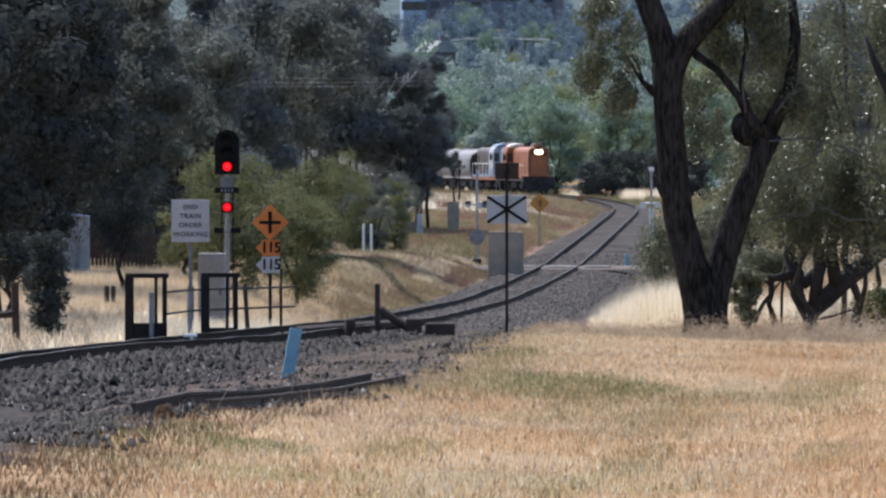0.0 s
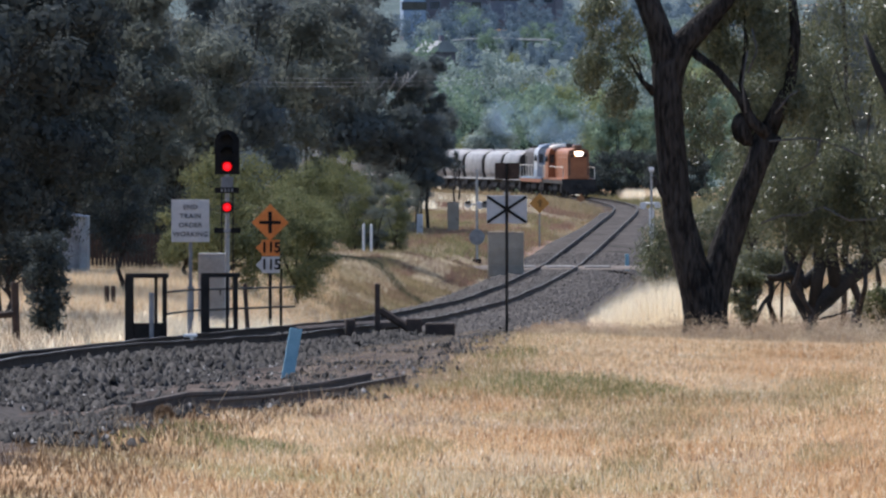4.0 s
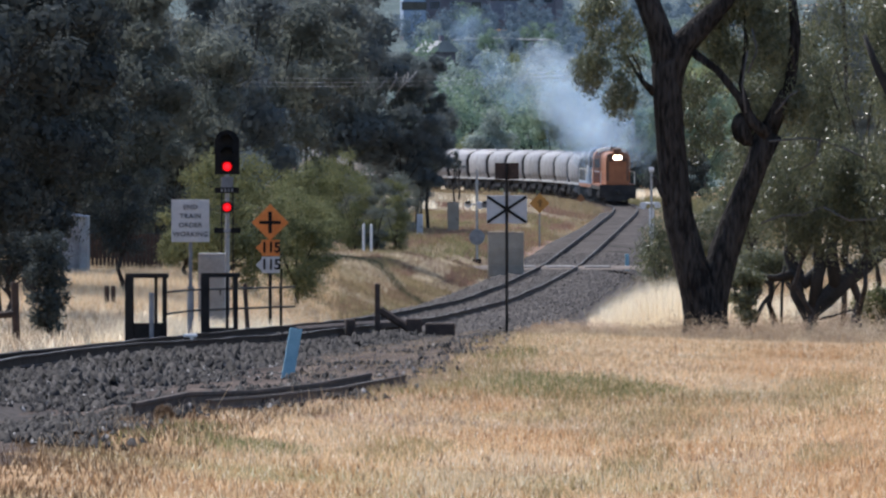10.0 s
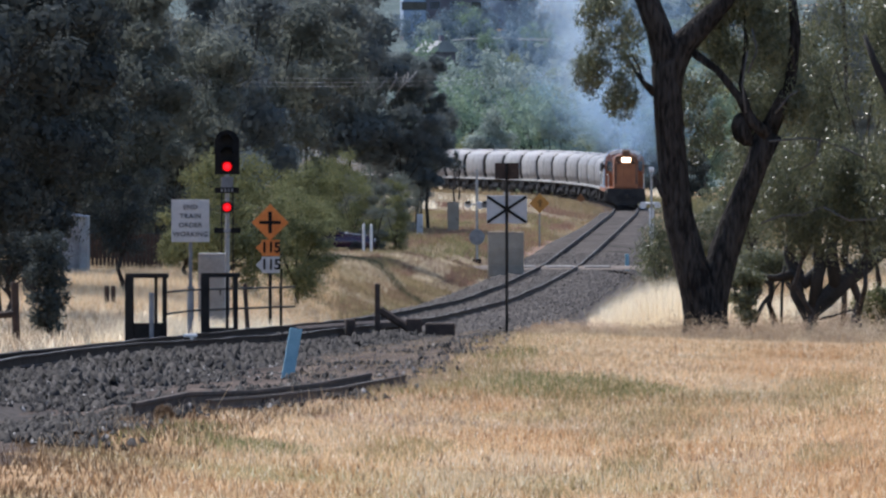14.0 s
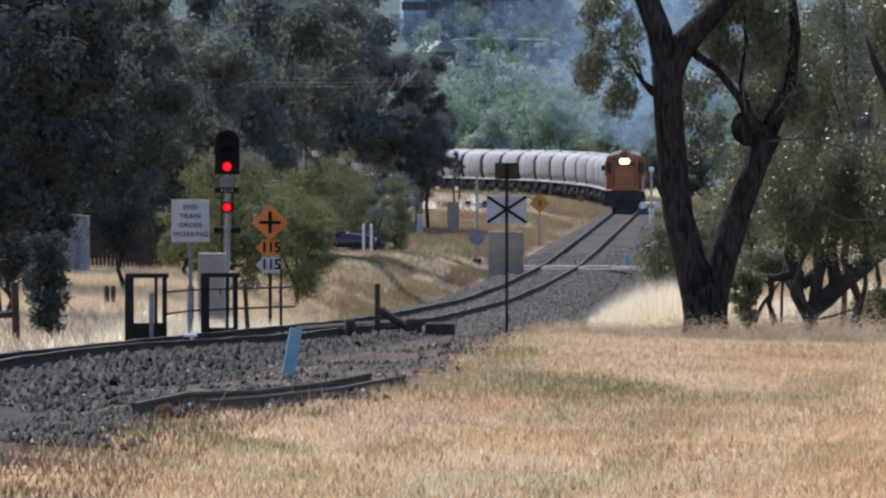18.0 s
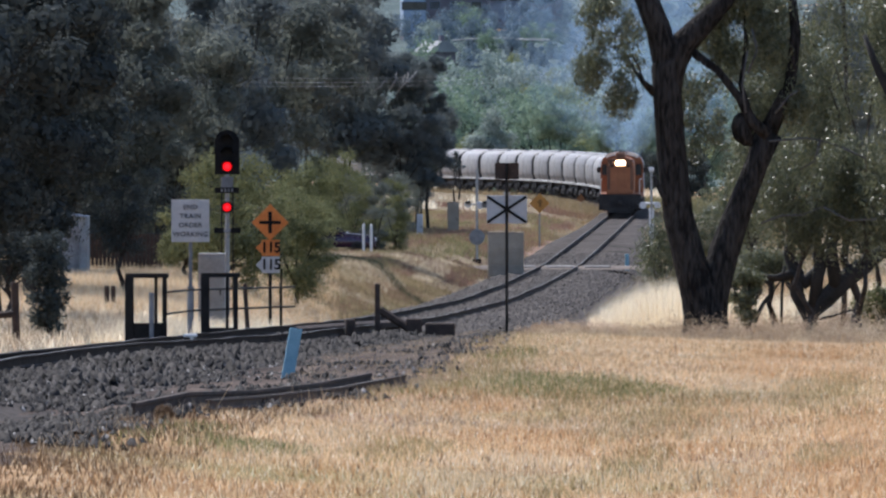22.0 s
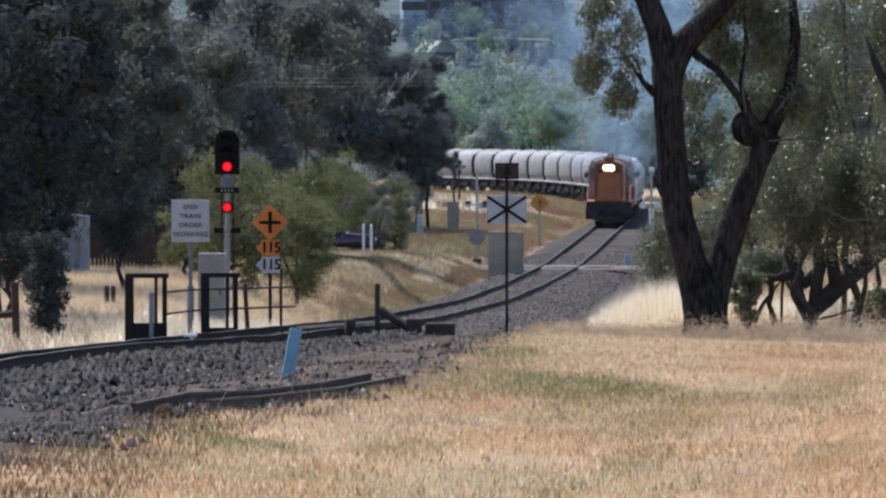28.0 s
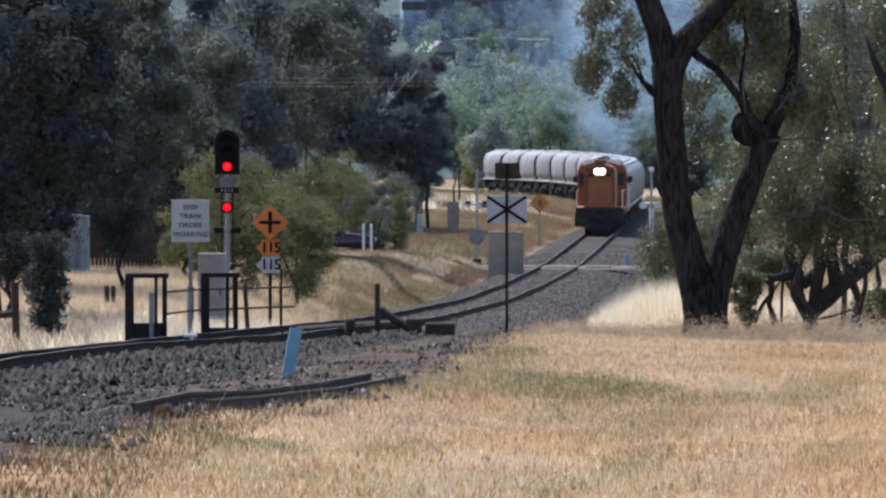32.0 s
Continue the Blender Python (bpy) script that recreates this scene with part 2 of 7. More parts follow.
def ground(x, y):
    """Height of the land."""
    x, y = np.asarray(x, float), np.asarray(y, float)
    d, zt = x - line_x(y), line_z(y)
    bed = zt - 0.55 + 0.27 * smoothstep(235, 175, y)
    field = 6.5 - (2.2 + 0.0128 * np.clip(y, 20, 176))
    field = field + (zt - 1.1 - field) * smoothstep(172, 215, y)
    field = field + 0.12 * np.sin(x * 0.5 + 1) * np.sin(y * 0.06) * smoothstep(3, 6, d)
    left = np.interp(y, (60, 130, 200, 245, 290, 320, 364, 420, 520, 640, 850), (2.6, 2.3, 1.75, 1.65, 0.8, 0.42, 0.2, 0.15, 0.0, 0.0, 0.0))
    left = left + 0.022 * np.clip(-d - 5, 0, 60) * smoothstep(150, 230, y)
    field = field - np.clip(0.2 + 0.036 * x, 0, 0.5) * smoothstep(135, 172, y) * smoothstep(200, 182, y)
    right = np.maximum(field, zt - 2.2)
    z = np.where(d > 0, bed + (right - bed) * smoothstep(2.2, 5.5, d), bed + (left - bed) * smoothstep(2.5, 6.5, -d))
    z = z + 26 * smoothstep(800, 1500, y) + 16 * smoothstep(1450, 1900, y)
    z = z + 0.05 * np.sin(x * 1.7 + y * 0.9) * np.sin(y * 0.33 - x * 0.6) * smoothstep(2.5, 4, np.abs(d)) * (1 - 0.97 * smoothstep(190, 215, y))
    return z


def land(x, y):
    return float(ground(x, y))

# ---------------------------------------------------------------- ground


def ground_mat():
    m = bpy.data.materials.new("dry_grassland")
    m.use_nodes = True
    n, l = m.node_tree.nodes, m.node_tree.links
    p, tc = n["Principled BSDF"], n.new("ShaderNodeTexCoord")
    p.inputs["Roughness"].default_value, p.inputs["Specular IOR Level"].default_value = 0.95, 0.1

    def noise_of(scale, detail=4):
        q = n.new("ShaderNodeTexNoise")
        q.inputs["Scale"].default_value, q.inputs["Detail"].default_value = scale, detail
        l.new(tc.outputs["Object"], q.inputs["Vector"])
        return q

    def ramp_of(src, stops):
        r = n.new("ShaderNodeValToRGB")
        r.color_ramp.elements[0].position, r.color_ramp.elements[1].position = stops[0][0], stops[-1][0]
        r.color_ramp.elements[0].color, r.color_ramp.elements[1].color = (*stops[0][1], 1), (*stops[-1][1], 1)
        for at, c in stops[1:-1]:
            r.color_ramp.elements.new(at).color = (*c, 1)
        l.new(src, r.inputs[0])
        return r

    straw = ramp_of(noise_of(3.0, 6).outputs[0], [(0.3, (0.22, 0.125, 0.06)), (0.5, (0.35, 0.22, 0.115)), (0.7, (0.50, 0.355, 0.21))])
    earth = ramp_of(noise_of(1.2, 5).outputs[0], [(0.3, (0.13, 0.085, 0.055)), (0.7, (0.30, 0.19, 0.12))])
    green = ramp_of(noise_of(4.0, 5).outputs[0], [(0.3, (0.12, 0.12, 0.04)), (0.7, (0.22, 0.19, 0.07))])
    m1, m2 = n.new("ShaderNodeMix"), n.new("ShaderNodeMix")
    for q in (m1, m2):
        q.data_type = "RGBA"
    f1 = ramp_of(noise_of(0.11, 3).outputs[0], [(0.5, (0, 0, 0)), (0.66, (1, 1, 1))])
    f2 = ramp_of(noise_of(0.17, 4).outputs[0], [(0.56, (0, 0, 0)), (0.68, (0.8, 0.8, 0.8))])
    l.new(f1.outputs[0], m1.inputs["Factor"])
    l.new(straw.outputs[0], m1.inputs["A"])
    l.new(earth.outputs[0], m1.inputs["B"])
    l.new(f2.outputs[0], m2.inputs["Factor"])
    l.new(m1.outputs["Result"], m2.inputs["A"])
    l.new(green.outputs[0], m2.inputs["B"])
    l.new(m2.outputs["Result"], p.inputs["Base Color"])
    b = n.new("ShaderNodeBump")
    b.inputs["Strength"].default_value, b.inputs["Distance"].default_value = 0.8, 0.08
    l.new(noise_of(9, 6).outputs[0], b.inputs["Height"])
    l.new(b.outputs[0], p.inputs["Normal"])
    return m


M_GROUND = ground_mat()
gy = np.concatenate([np.linspace(-300, 50, 12), np.arange(54, 240, 1.5), np.arange(240, 760, 4.0), np.arange(760, 2000, 25.0), np.linspace(2000, 4500, 8)])
gu = np.concatenate([np.linspace(-600, -80, 14), np.linspace(-76, -24, 14), np.arange(-22, 22, 0.6), np.linspace(23, 76, 14), np.linspace(80, 600, 14)])
GY, GU = np.meshgrid(gy, gu, indexing="ij")
GX = GU + line_x(GY) * smoothstep(1000, 800, GY)
sheet_mesh("ground", GX, GY, ground(GX, GY), M_GROUND, "rolling paddock of dry straw-coloured grass and bare earth", "ground")

# ballast bed under the track, and the gravel apron spread beside it
by = np.concatenate([np.arange(62, 240, 1.0), np.arange(240, 846, 4.0)])
bu = np.array([-3.4, -2.9, -2.4, -1.9, -1.3, -0.8, 0, 0.8, 1.3, 1.9, 2.6, 3.6, 4.6, 6.0, 7.0])
BY, BU = np.meshgrid(by, bu, indexing="ij")
BU = np.where(BU > 2.6, 2.6 + (BU - 2.6) * (1 - 0.7 * smoothstep(370, 450, BY)) * (0.12 + 0.88 * smoothstep(172, 200, BY)), BU)
BX = line_x(BY) + BU
BU = BU * (1 - 0.26 * smoothstep(430, 500, BY))
BX = line_x(BY) + BU
lift = np.interp(np.abs(BU), (0, 1.9, 2.6, 3.6, 4.6), (-0.2, -0.22, -0.34, -0.50, -0.75))
BZ = line_z(BY) + lift + cant(BY, BU)
edge = (np.arange(15)[None, :] > 10) | (np.arange(15)[None, :] < 2)
BZ = np.where(edge, np.where((np.arange(15)[None, :] == 14) | (np.arange(15)[None, :] == 0), ground(BX, BY) - 0.08, ground(BX, BY) + 0.05), BZ)
rough = 0.03 * np.sin(BX * 7 + BY * 3.1) * np.sin(BY * 5.3)
sheet_mesh("ballast_bed", BX, BY, BZ + rough, M_BALLAST, "grey crushed-stone ballast under the railway line", "ballast")


def apron_edge(y):
    """How far the spread gravel reaches to the right of the line."""
    return np.interp(y, (55, 75, 87, 102, 122, 146, 175), (-3.9, -3.35, -2.9, -0.5, 0.6, 1.1, 1.8))


ay = np.arange(58, 178, 0.8)
AY, AT = np.meshgrid(ay, np.linspace(0, 1, 16), indexing="ij")
AX0 = line_x(AY) + 2.4
AX1 = np.maximum(apron_edge(AY) + 0.25 * np.sin(AY * 1.3) + 0.2 * np.sin(AY * 3.7), AX0 + 0.3)
AX = AX0 + (AX1 - AX0) * AT
AZ = ground(AX, AY) + 0.035 + 0.03 * np.sin(AX * 5.1 + AY * 2.3) * np.sin(AY * 3.1) - 0.09 * smoothstep(0.88, 1.0, AT)
sheet_mesh("gravel_apron", AX, AY, AZ, M_APRON, "worn grey gravel spread beside the track", "gravel")


def loose_stones(name, n, ys, side, size, label, material=None, seed=5):
    """Broken stones, four-sided wedges, lying on the ballast."""
    rnd = np.random.RandomState(seed)
    y = rnd.uniform(*ys, n)
    u = rnd.uniform(0, 1, n)
    if side == "apron":
        x0, x1 = line_x(y) + 1.3, apron_edge(y) + rnd.normal(0, 0.25, n)
        x = x0 + (np.maximum(x1, x0 + 1) - x0) * u
        keep = (np.abs(u - 0.55 + 0.06 * np.sin(y * 0.5)) > 0.19) | (y < 86) | (rnd.uniform(0, 1, n) < 0.16)
        keep &= (np.sin(x * 1.7 + y * 0.35) + np.sin(y * 0.8 - x * 2.3) + rnd.normal(0, 0.5, n) > -0.75) | (x < -5.5)
        keep &= (x < -1.6 + rnd.normal(0, 0.25, n)) | (y < 100) | (rnd.uniform(0, 1, n) < 0.22)
        x = np.where(keep, x, x0 + 0.4 * u)
        d = x - line_x(y)
        z = np.where(d < 3.2, line_z(y) + cant(y, d) + np.interp(d, (0, 1.9, 2.6, 3.6), (-0.2, -0.22, -0.34, -0.5)), ground(x, y) + 0.05)
        z = np.maximum(z, ground(x, y) + 0.04)
    else:
        d = rnd.uniform(-2.6, 6.4, n)
        d = np.where((d > 3) & (y < 190), d * 0.4, d)
        x = line_x(y) + d
        z = line_z(y) + cant(y, d) + np.interp(np.abs(d), (0, 1.9, 2.6, 3.6), (-0.2, -0.22, -0.34, -0.5))
        z = np.where(d > 3.3, ground(x, y) + 0.06, z)
    r = size * rnd.uniform(0.3, 1.0, n) ** 1.5 * 1.6
    corners = rnd.normal(0, 1, (n, 5, 3))
    base = np.array([[1, 0, -0.5], [-0.5, 0.9, -0.4], [-0.6, -0.8, -0.5], [0.1, 0.1, 0.9], [0.5, -0.6, 0.5]])
    v = (base[None] + 0.28 * corners) * r[:, None, None]
    a = rnd.uniform(0, 6.28, n)
    c, s = np.cos(a)[:, None], np.sin(a)[:, None]
    v = np.stack([v[..., 0] * c - v[..., 1] * s, v[..., 0] * s + v[..., 1] * c, v[..., 2]], -1)
    v += np.stack([x, y, z + 0.25 * r], -1)[:, None, :]
    order = np.array([0, 1, 3, 1, 2, 3, 2, 4, 3, 2, 0, 4, 0, 3, 4])
    faces = (np.arange(n)[:, None] * 5 + order[None]).reshape(-1, 3)
    me = bpy.data.meshes.new(name)
    me.vertices.add(n * 5)
    me.vertices.foreach_set("co", v.astype(np.float32).ravel())
    me.loops.add(faces.size)
    me.loops.foreach_set("vertex_index", faces.astype(np.int32).ravel())
    me.polygons.add(len(faces))
    me.polygons.foreach_set("loop_start", np.arange(len(faces), dtype=np.int32) * 3)
    me.update(calc_edges=True)
    me.materials.append(material or M_STONE)
    tagged(new(name, me), label, "stones", "", "stuff")


loose_stones("ballast_stones", 42000, (72, 175), "apron", 0.031, "loose grey and pale broken ballast stones")
loose_stones("large_stones", 6000, (72, 98), "apron", 0.045, "larger dark broken stones heaped at the gravel's near end", None, 15)
loose_stones("track_stones", 40000, (170, 400), "bed", 0.046, "grey ballast stones between the sleepers", M_STONEGREY)
loose_stones("dark_track_stones", 10000, (96, 170), "bed", 0.06, "darker ballast stones between the near rails", None, 16)

loose_stones("pale_stones", 3800, (72, 175), "apron", 0.026, "scattered paler stones among the ballast", M_PALESTONE, 9)

# ---------------------------------------------------------------- the track
track = thing("railway_track", pose(0, 0, 0), "broad-gauge single railway track on old timber sleepers", "railway track", kind="structure")
GAUGE = 1.6
RAIL = ((-0.065, -0.16), (0.065, -0.16), (0.065, -0.148), (0.012, -0.125), (0.012, -0.045), (0.035, -0.032), (0.035, -0.003), (0.028, 0), (-0.028, 0), (-0.035, -0.003), (-0.035, -0.032), (-0.012, -0.045), (-0.012, -0.125), (-0.065, -0.148))


def rail_run(off, a0, a1, step, wave=0.0, seed=1):
    """A rail of true section along the line."""
    bm = bmesh.new()
    rnd = random.Random(seed)
    rings = []
    a = a0
    while a <= a1:
        x, y, z = on_line(a)
        x2, y2, _ = on_line(a + 0.5)
        x1, y1, _ = on_line(a - 0.5)
        way = Vector((x2 - x1, y2 - y1, 0)).normalized()
        side = Vector((way.y, -way.x, 0))
        p = Vector((x, y, z + float(cant(y, off)) + wave * rnd.uniform(-1, 1))) + side * off
        rings.append([bm.verts.new(p + side * sx + Vector((0, 0, sz))) for sx, sz in RAIL])
        a += step
    k = len(RAIL)
    for r, q in zip(rings, rings[1:]):
        for i in range(k):
            f = bm.faces.new((r[i], r[(i + 1) % k], q[(i + 1) % k], q[i]))
            f.material_index = 1 if i == 7 else 0
    bm.faces.new(rings[0])
    bm.faces.new(rings[-1][::-1])
    bmesh.ops.recalc_face_normals(bm, faces=bm.faces[:])
    return bm


for off in (-GAUGE / 2 - 0.035, GAUGE / 2 + 0.035):
    part("rail", rail_run(off, 4, 780, 2.0, 0.012), [M_RAIL, M_RAILTOP], track, "rusty steel rail with a worn bright head")


def sleeper_mesh(seed):
    rnd = random.Random(seed)
    bm = box((2.6, 0.23, 0.13), (0, 0, 0), 0.018)
    for v in bm.verts:
        v.co += Vector((rnd.uniform(-0.04, 0.04), rnd.uniform(-0.012, 0.012), rnd.uniform(-0.01, 0.012)))
    me = bpy.data.meshes.new("sleeper")
    bm.to_mesh(me)
    bm.free()
    me.materials.append(M_SLEEPER)
    return me


SLEEPERS = [sleeper_mesh(k) for k in range(4)]


def line_pose(a, dz=0.0):
    x, y, z = on_line(a)
    x2, y2, z2 = on_line(a + 1)
    x1, y1, z1 = on_line(a - 1)
    return pose(x, y, z + dz, 0, 0, math.degrees(math.atan2(y2 - y1, x2 - x1)) - 90)


rnd = random.Random(3)
for k in range(290):
    ob = new("sleeper", SLEEPERS[k % 4])
    ob.parent = track
    ob.matrix_basis = line_pose(42 + k * 0.68 + rnd.uniform(-0.05, 0.05), -0.165 - 0.065 - 0.05 * min(1, k / 150) + rnd.uniform(-0.012, 0.022) + float(cant(on_line(42 + k * 0.68)[1], 0))) @ pose(rnd.uniform(-0.05, 0.05), 0, 0, 0, 0, rnd.uniform(-2, 2))
bm = bmesh.new()
for k in range(760):
    box((2.5, 0.22, 0.12), (0, 0, 0), 0, bm, line_pose(42 + 290 * 0.68 + k * 0.68, -0.30))
tagged(part("far_sleepers", bm, M_SLEEPER, track), "timber sleepers", kind="stuff")

# rough grassy bank of reddish earth beyond the line
M_BANKSOIL = mat("grassy_earth", (0.105, 0.085, 0.05), (0.27, 0.21, 0.135), 0.5, 0.95, bump=0.04, fine=9, vary=0, spec=0.05)
for name, y0, y1, u0, u1, lift_, mm, label in (("left_bank", 238, 712, -34, -2.3, 0.13, M_BANKSOIL, "uneven bank of dry grass and earth along the line"), ("right_bank", 380, 690, 2.5, 30, 0.12, M_BANKSOIL, "grassy far bank on the outside of the bend")):
    ky = np.arange(y0, y1, 2.5)
    KY, KT = np.meshgrid(ky, np.linspace(0, 1, 30) ** 2 if u0 > 0 else 1 - (1 - np.linspace(0, 1, 30)) ** 2, indexing="ij")
    e0 = u0 + 0.8 * np.sin(KY * 0.13) + 0.5 * np.sin(KY * 0.41)
    e1 = u1 + (0.3 * np.sin(KY * 0.21) if u1 < 0 else 0)
    KX = line_x(KY) + e0 + (e1 - e0) * KT
    ends = np.minimum(smoothstep(0, 12, KY - y0), smoothstep(0, 12, y1 - KY)) * smoothstep(0, 0.012, KT) * smoothstep(0, 0.012, 1 - KT)
    KZ = ground(KX, KY) - 0.12 + (0.12 + lift_) * ends + 0.05 * np.sin(KX * 0.7 + KY * 0.11) * np.sin(KY * 0.17 - KX * 0.3) * ends
    sheet_mesh(name, KX, KY, KZ, mm, label, "bank")



def mound(name, x0, x1, y0, y1, rise, material, label):
    """A low, soft-edged heap of earth."""
    my, mt = np.meshgrid(np.linspace(y0, y1, 30), np.linspace(0, 1, 40), indexing="ij")
    mx = x0 + (x1 - x0) * mt + 0.3 * np.sin(my * 0.5)
    hump = smoothstep(0, 8, my - y0) * smoothstep(0, 8, y1 - my) * smoothstep(0, 0.15, mt) * smoothstep(0, 0.15, 1 - mt)
    sheet_mesh(name, mx, my, ground(mx, my) - 0.1 + (0.1 + rise) * hump + 0.02 * np.sin(mx * 1.4) * np.sin(my * 0.3) * hump, material, label, "bank")


M_PINKSOIL = mat("pinkish_clay", (0.16, 0.105, 0.08), (0.30, 0.205, 0.155), 0.6, 0.95, bump=0.04, fine=8, vary=0, spec=0.05)
mound("clay_slope", -8.0, -0.6, 372, 440, 0.2, M_PINKSOIL, "slope of bare pinkish clay beyond the road")
mound("clay_patch", 3.8, 6.2, 395, 470, 0.18, M_PINKSOIL, "patch of bare pinkish clay under the warning sign")

# dirt road that crosses the line on a low hump
ROAD_Y = 360.825
rx = np.linspace(-70, 9.5, 70)
rv = np.array([-1.9, -1.5, 0, 1.5, 1.9])
RX, RV = np.meshgrid(rx, rv, indexing="ij")
RYY = ROAD_Y + RV + 0.0012 * (RX - 5) ** 2
top = np.where(np.abs(RX - line_x(RYY)) < 4.2, line_z(RYY) - 0.02, ground(RX, RYY) + 0.08)
fade = smoothstep(3.5, 9, np.abs(RX - line_x(RYY)))
RZ = (line_z(RYY) - 0.05) * (1 - fade) + np.maximum(ground(RX, RYY) + 0.07, -0.35) * fade - 0.12 * (np.abs(RV) > 1.7)
sheet_mesh("crossing_road", RX, RYY, RZ, M_ROAD, "pale dusty unsealed road crossing the railway", "road")
for off, wide in ((-1.7, 1.2), (0, 1.35), (1.7, 1.2)):
    xx = float(line_x(ROAD_Y)) + off
    ob = finish("crossing_panel", box((wide, 3.2, 0.14), (0, 0, 0), 0.02), M_CONCRETE)
    ob.matrix_basis = pose(xx, ROAD_Y, float(line_z(ROAD_Y)) - 0.10)
    tagged(ob, "pale concrete panel of the level crossing between the rails", "crossing panel", "crossing panels", "structure")

# ---------------------------------------------------------------- old siding rails left in the gravel


def lying_rail(points, label, h=0.15, w=0.07):
    pts = [Vector(p) for p in points]
    mid = pts[0].copy()
    bm = bmesh.new()
    rings = []
    sect = ((-0.9, 0), (0.9, 0), (0.9, 0.12), (0.22, 0.25), (0.22, 0.7), (0.5, 0.78), (0.5, 1), (-0.5, 1), (-0.5, 0.78), (-0.22, 0.7), (-0.22, 0.25), (-0.9, 0.12))
    for i, p in enumerate(pts):
        way = (pts[min(i + 1, len(pts) - 1)] - pts[max(i - 1, 0)]).normalized()
        side = Vector((way.y, -way.x, 0)).normalized()
        rings.append([bm.verts.new(p - mid + side * a * w + Vector((0, 0, b * h))) for a, b in sect])
    k = len(sect)
    for a, b in zip(rings, rings[1:]):
        for i in range(k):
            bm.faces.new((a[i], a[(i + 1) % k], b[(i + 1) % k], b[i]))
    bm.faces.new(rings[0])
    bm.faces.new(rings[-1][::-1])
    bmesh.ops.recalc_face_normals(bm, faces=bm.faces[:])
    ob = finish("old_rail", bm, M_TIMBER, None, "", False, Matrix.Translation(mid))
    return tagged(ob, label, "rail", "old siding rails")


def rested(xys, up=0.0):
    return [(x, y, land(x, y) + up) for x, y in xys]


lying_rail(rested([(-3.35, 85.575), (-2.855, 88.05), (-2.212, 92.715), (-1.577, 98.592), (-0.945, 102.564)], 0.05), "dark rusted old rail lying at the edge of the grass", 0.17, 0.06)
lying_rail(rested([(-2.568, 86.42), (-2.066, 92.105), (-1.3, 98.94), (-0.506, 104.089)], 0.04), "second dark old rail half sunk in dry grass", 0.12, 0.06)

# pale blue marker stake
bx, byy = -2.156, 109.375
st = finish("marker_stake", box((0.17, 0.05, 0.78), (0, 0, 0.33), 0.006), M_BLUESTAKE)
st.matrix_basis = pose(bx, byy, land(bx, byy) + 0.02, 0, 10, 10)
tagged(st, "leaning pale blue painted marker stake in the ballast", "stake")

# small white fitting on the near rail
rc_x, rc_y = -4.365, 137.0
rc_z = float(line_z(rc_y)) + float(cant(rc_y, rc_x - float(line_x(rc_y))))
rcl = thing("rail_fitting", pose(rc_x, rc_y, rc_z - 0.16), "small white T-shaped fitting beside the rail", "fitting")
part("stem", box((0.06, 0.05, 0.2), (0.02, -0.03, 0.08), 0.008), M_WHITE, rcl)
part("head", box((0.24, 0.07, 0.06), (-0.01, -0.03, 0.2), 0.012), M_WHITE, rcl)

# points lever and stop block of the old siding
sx, sy = -1.357, 163.743
gz = land(sx, sy)
lev = thing("stop_block", pose(sx, sy, gz), "dark timber stop block with upright post and brace", "buffer stop")
part("post", box((0.11, 0.14, 1.2), (0, 0, 0.54), 0.012), M_TIMBER, lev)
sbx, sby = -1.84, 157.0
sb = finish("stub_post", box((0.19, 0.19, 0.62), (0, 0, 0.13), 0.02), M_TIMBER)
sb.matrix_basis = pose(sbx, sby, land(sbx, sby) + 0.02, 0, 0, 8)
tagged(sb, "short dark timber stub standing beside the rail", "post")
part("brace", tube([(0.05, 0, 0.6), (0.45, 0.02, 0.34), (0.95, 0.05, 0.02)], 0.085, 6), M_TIMBER, lev)
part("sill_timber", box((1.5, 0.24, 0.1), (0.8, -0.35, 0.02), 0.02), M_TIMBER, lev)
part("bearer", box((0.32, 0.3, 0.5), (0.76, 0.1, 0.17), 0.02), M_TIMBER, lev)
part("block", box((0.62, 0.5, 0.4), (1.3, 0.1, 0.13), 0.03), M_TIMBER, lev)
beam = thing("timber_beam", pose(0, 0, 0), "long dark timber beam lying beside the track", "beam")
p0, p1 = Vector((-3.047, 162.791, 2.116)), Vector((-0.512, 170.732, 2.085))
part("beam_body", tube([p0, p0.lerp(p1, 0.5) + Vector((0, 0, 0.02)), p1], [0.11, 0.1, 0.1], 6), M_TIMBER, beam)

# ---------------------------------------------------------------- signs


def text_mesh(name, words, size, material, parent, m, spacing=1.1):
    cu = bpy.data.curves.new(name, "FONT")
    cu.body, cu.size, cu.align_x, cu.align_y = words, size, "CENTER", "CENTER"
    cu.extrude, cu.offset, cu.space_character = 0.004, size * 0.02, spacing
    tmp = bpy.data.objects.new(name, cu)
    me = bpy.data.meshes.new_from_object(tmp)
    bpy.data.objects.remove(tmp)
    me.materials.append(material)
    ob = new(name, me)
    ob.parent, ob.matrix_basis = parent, m
    return ob



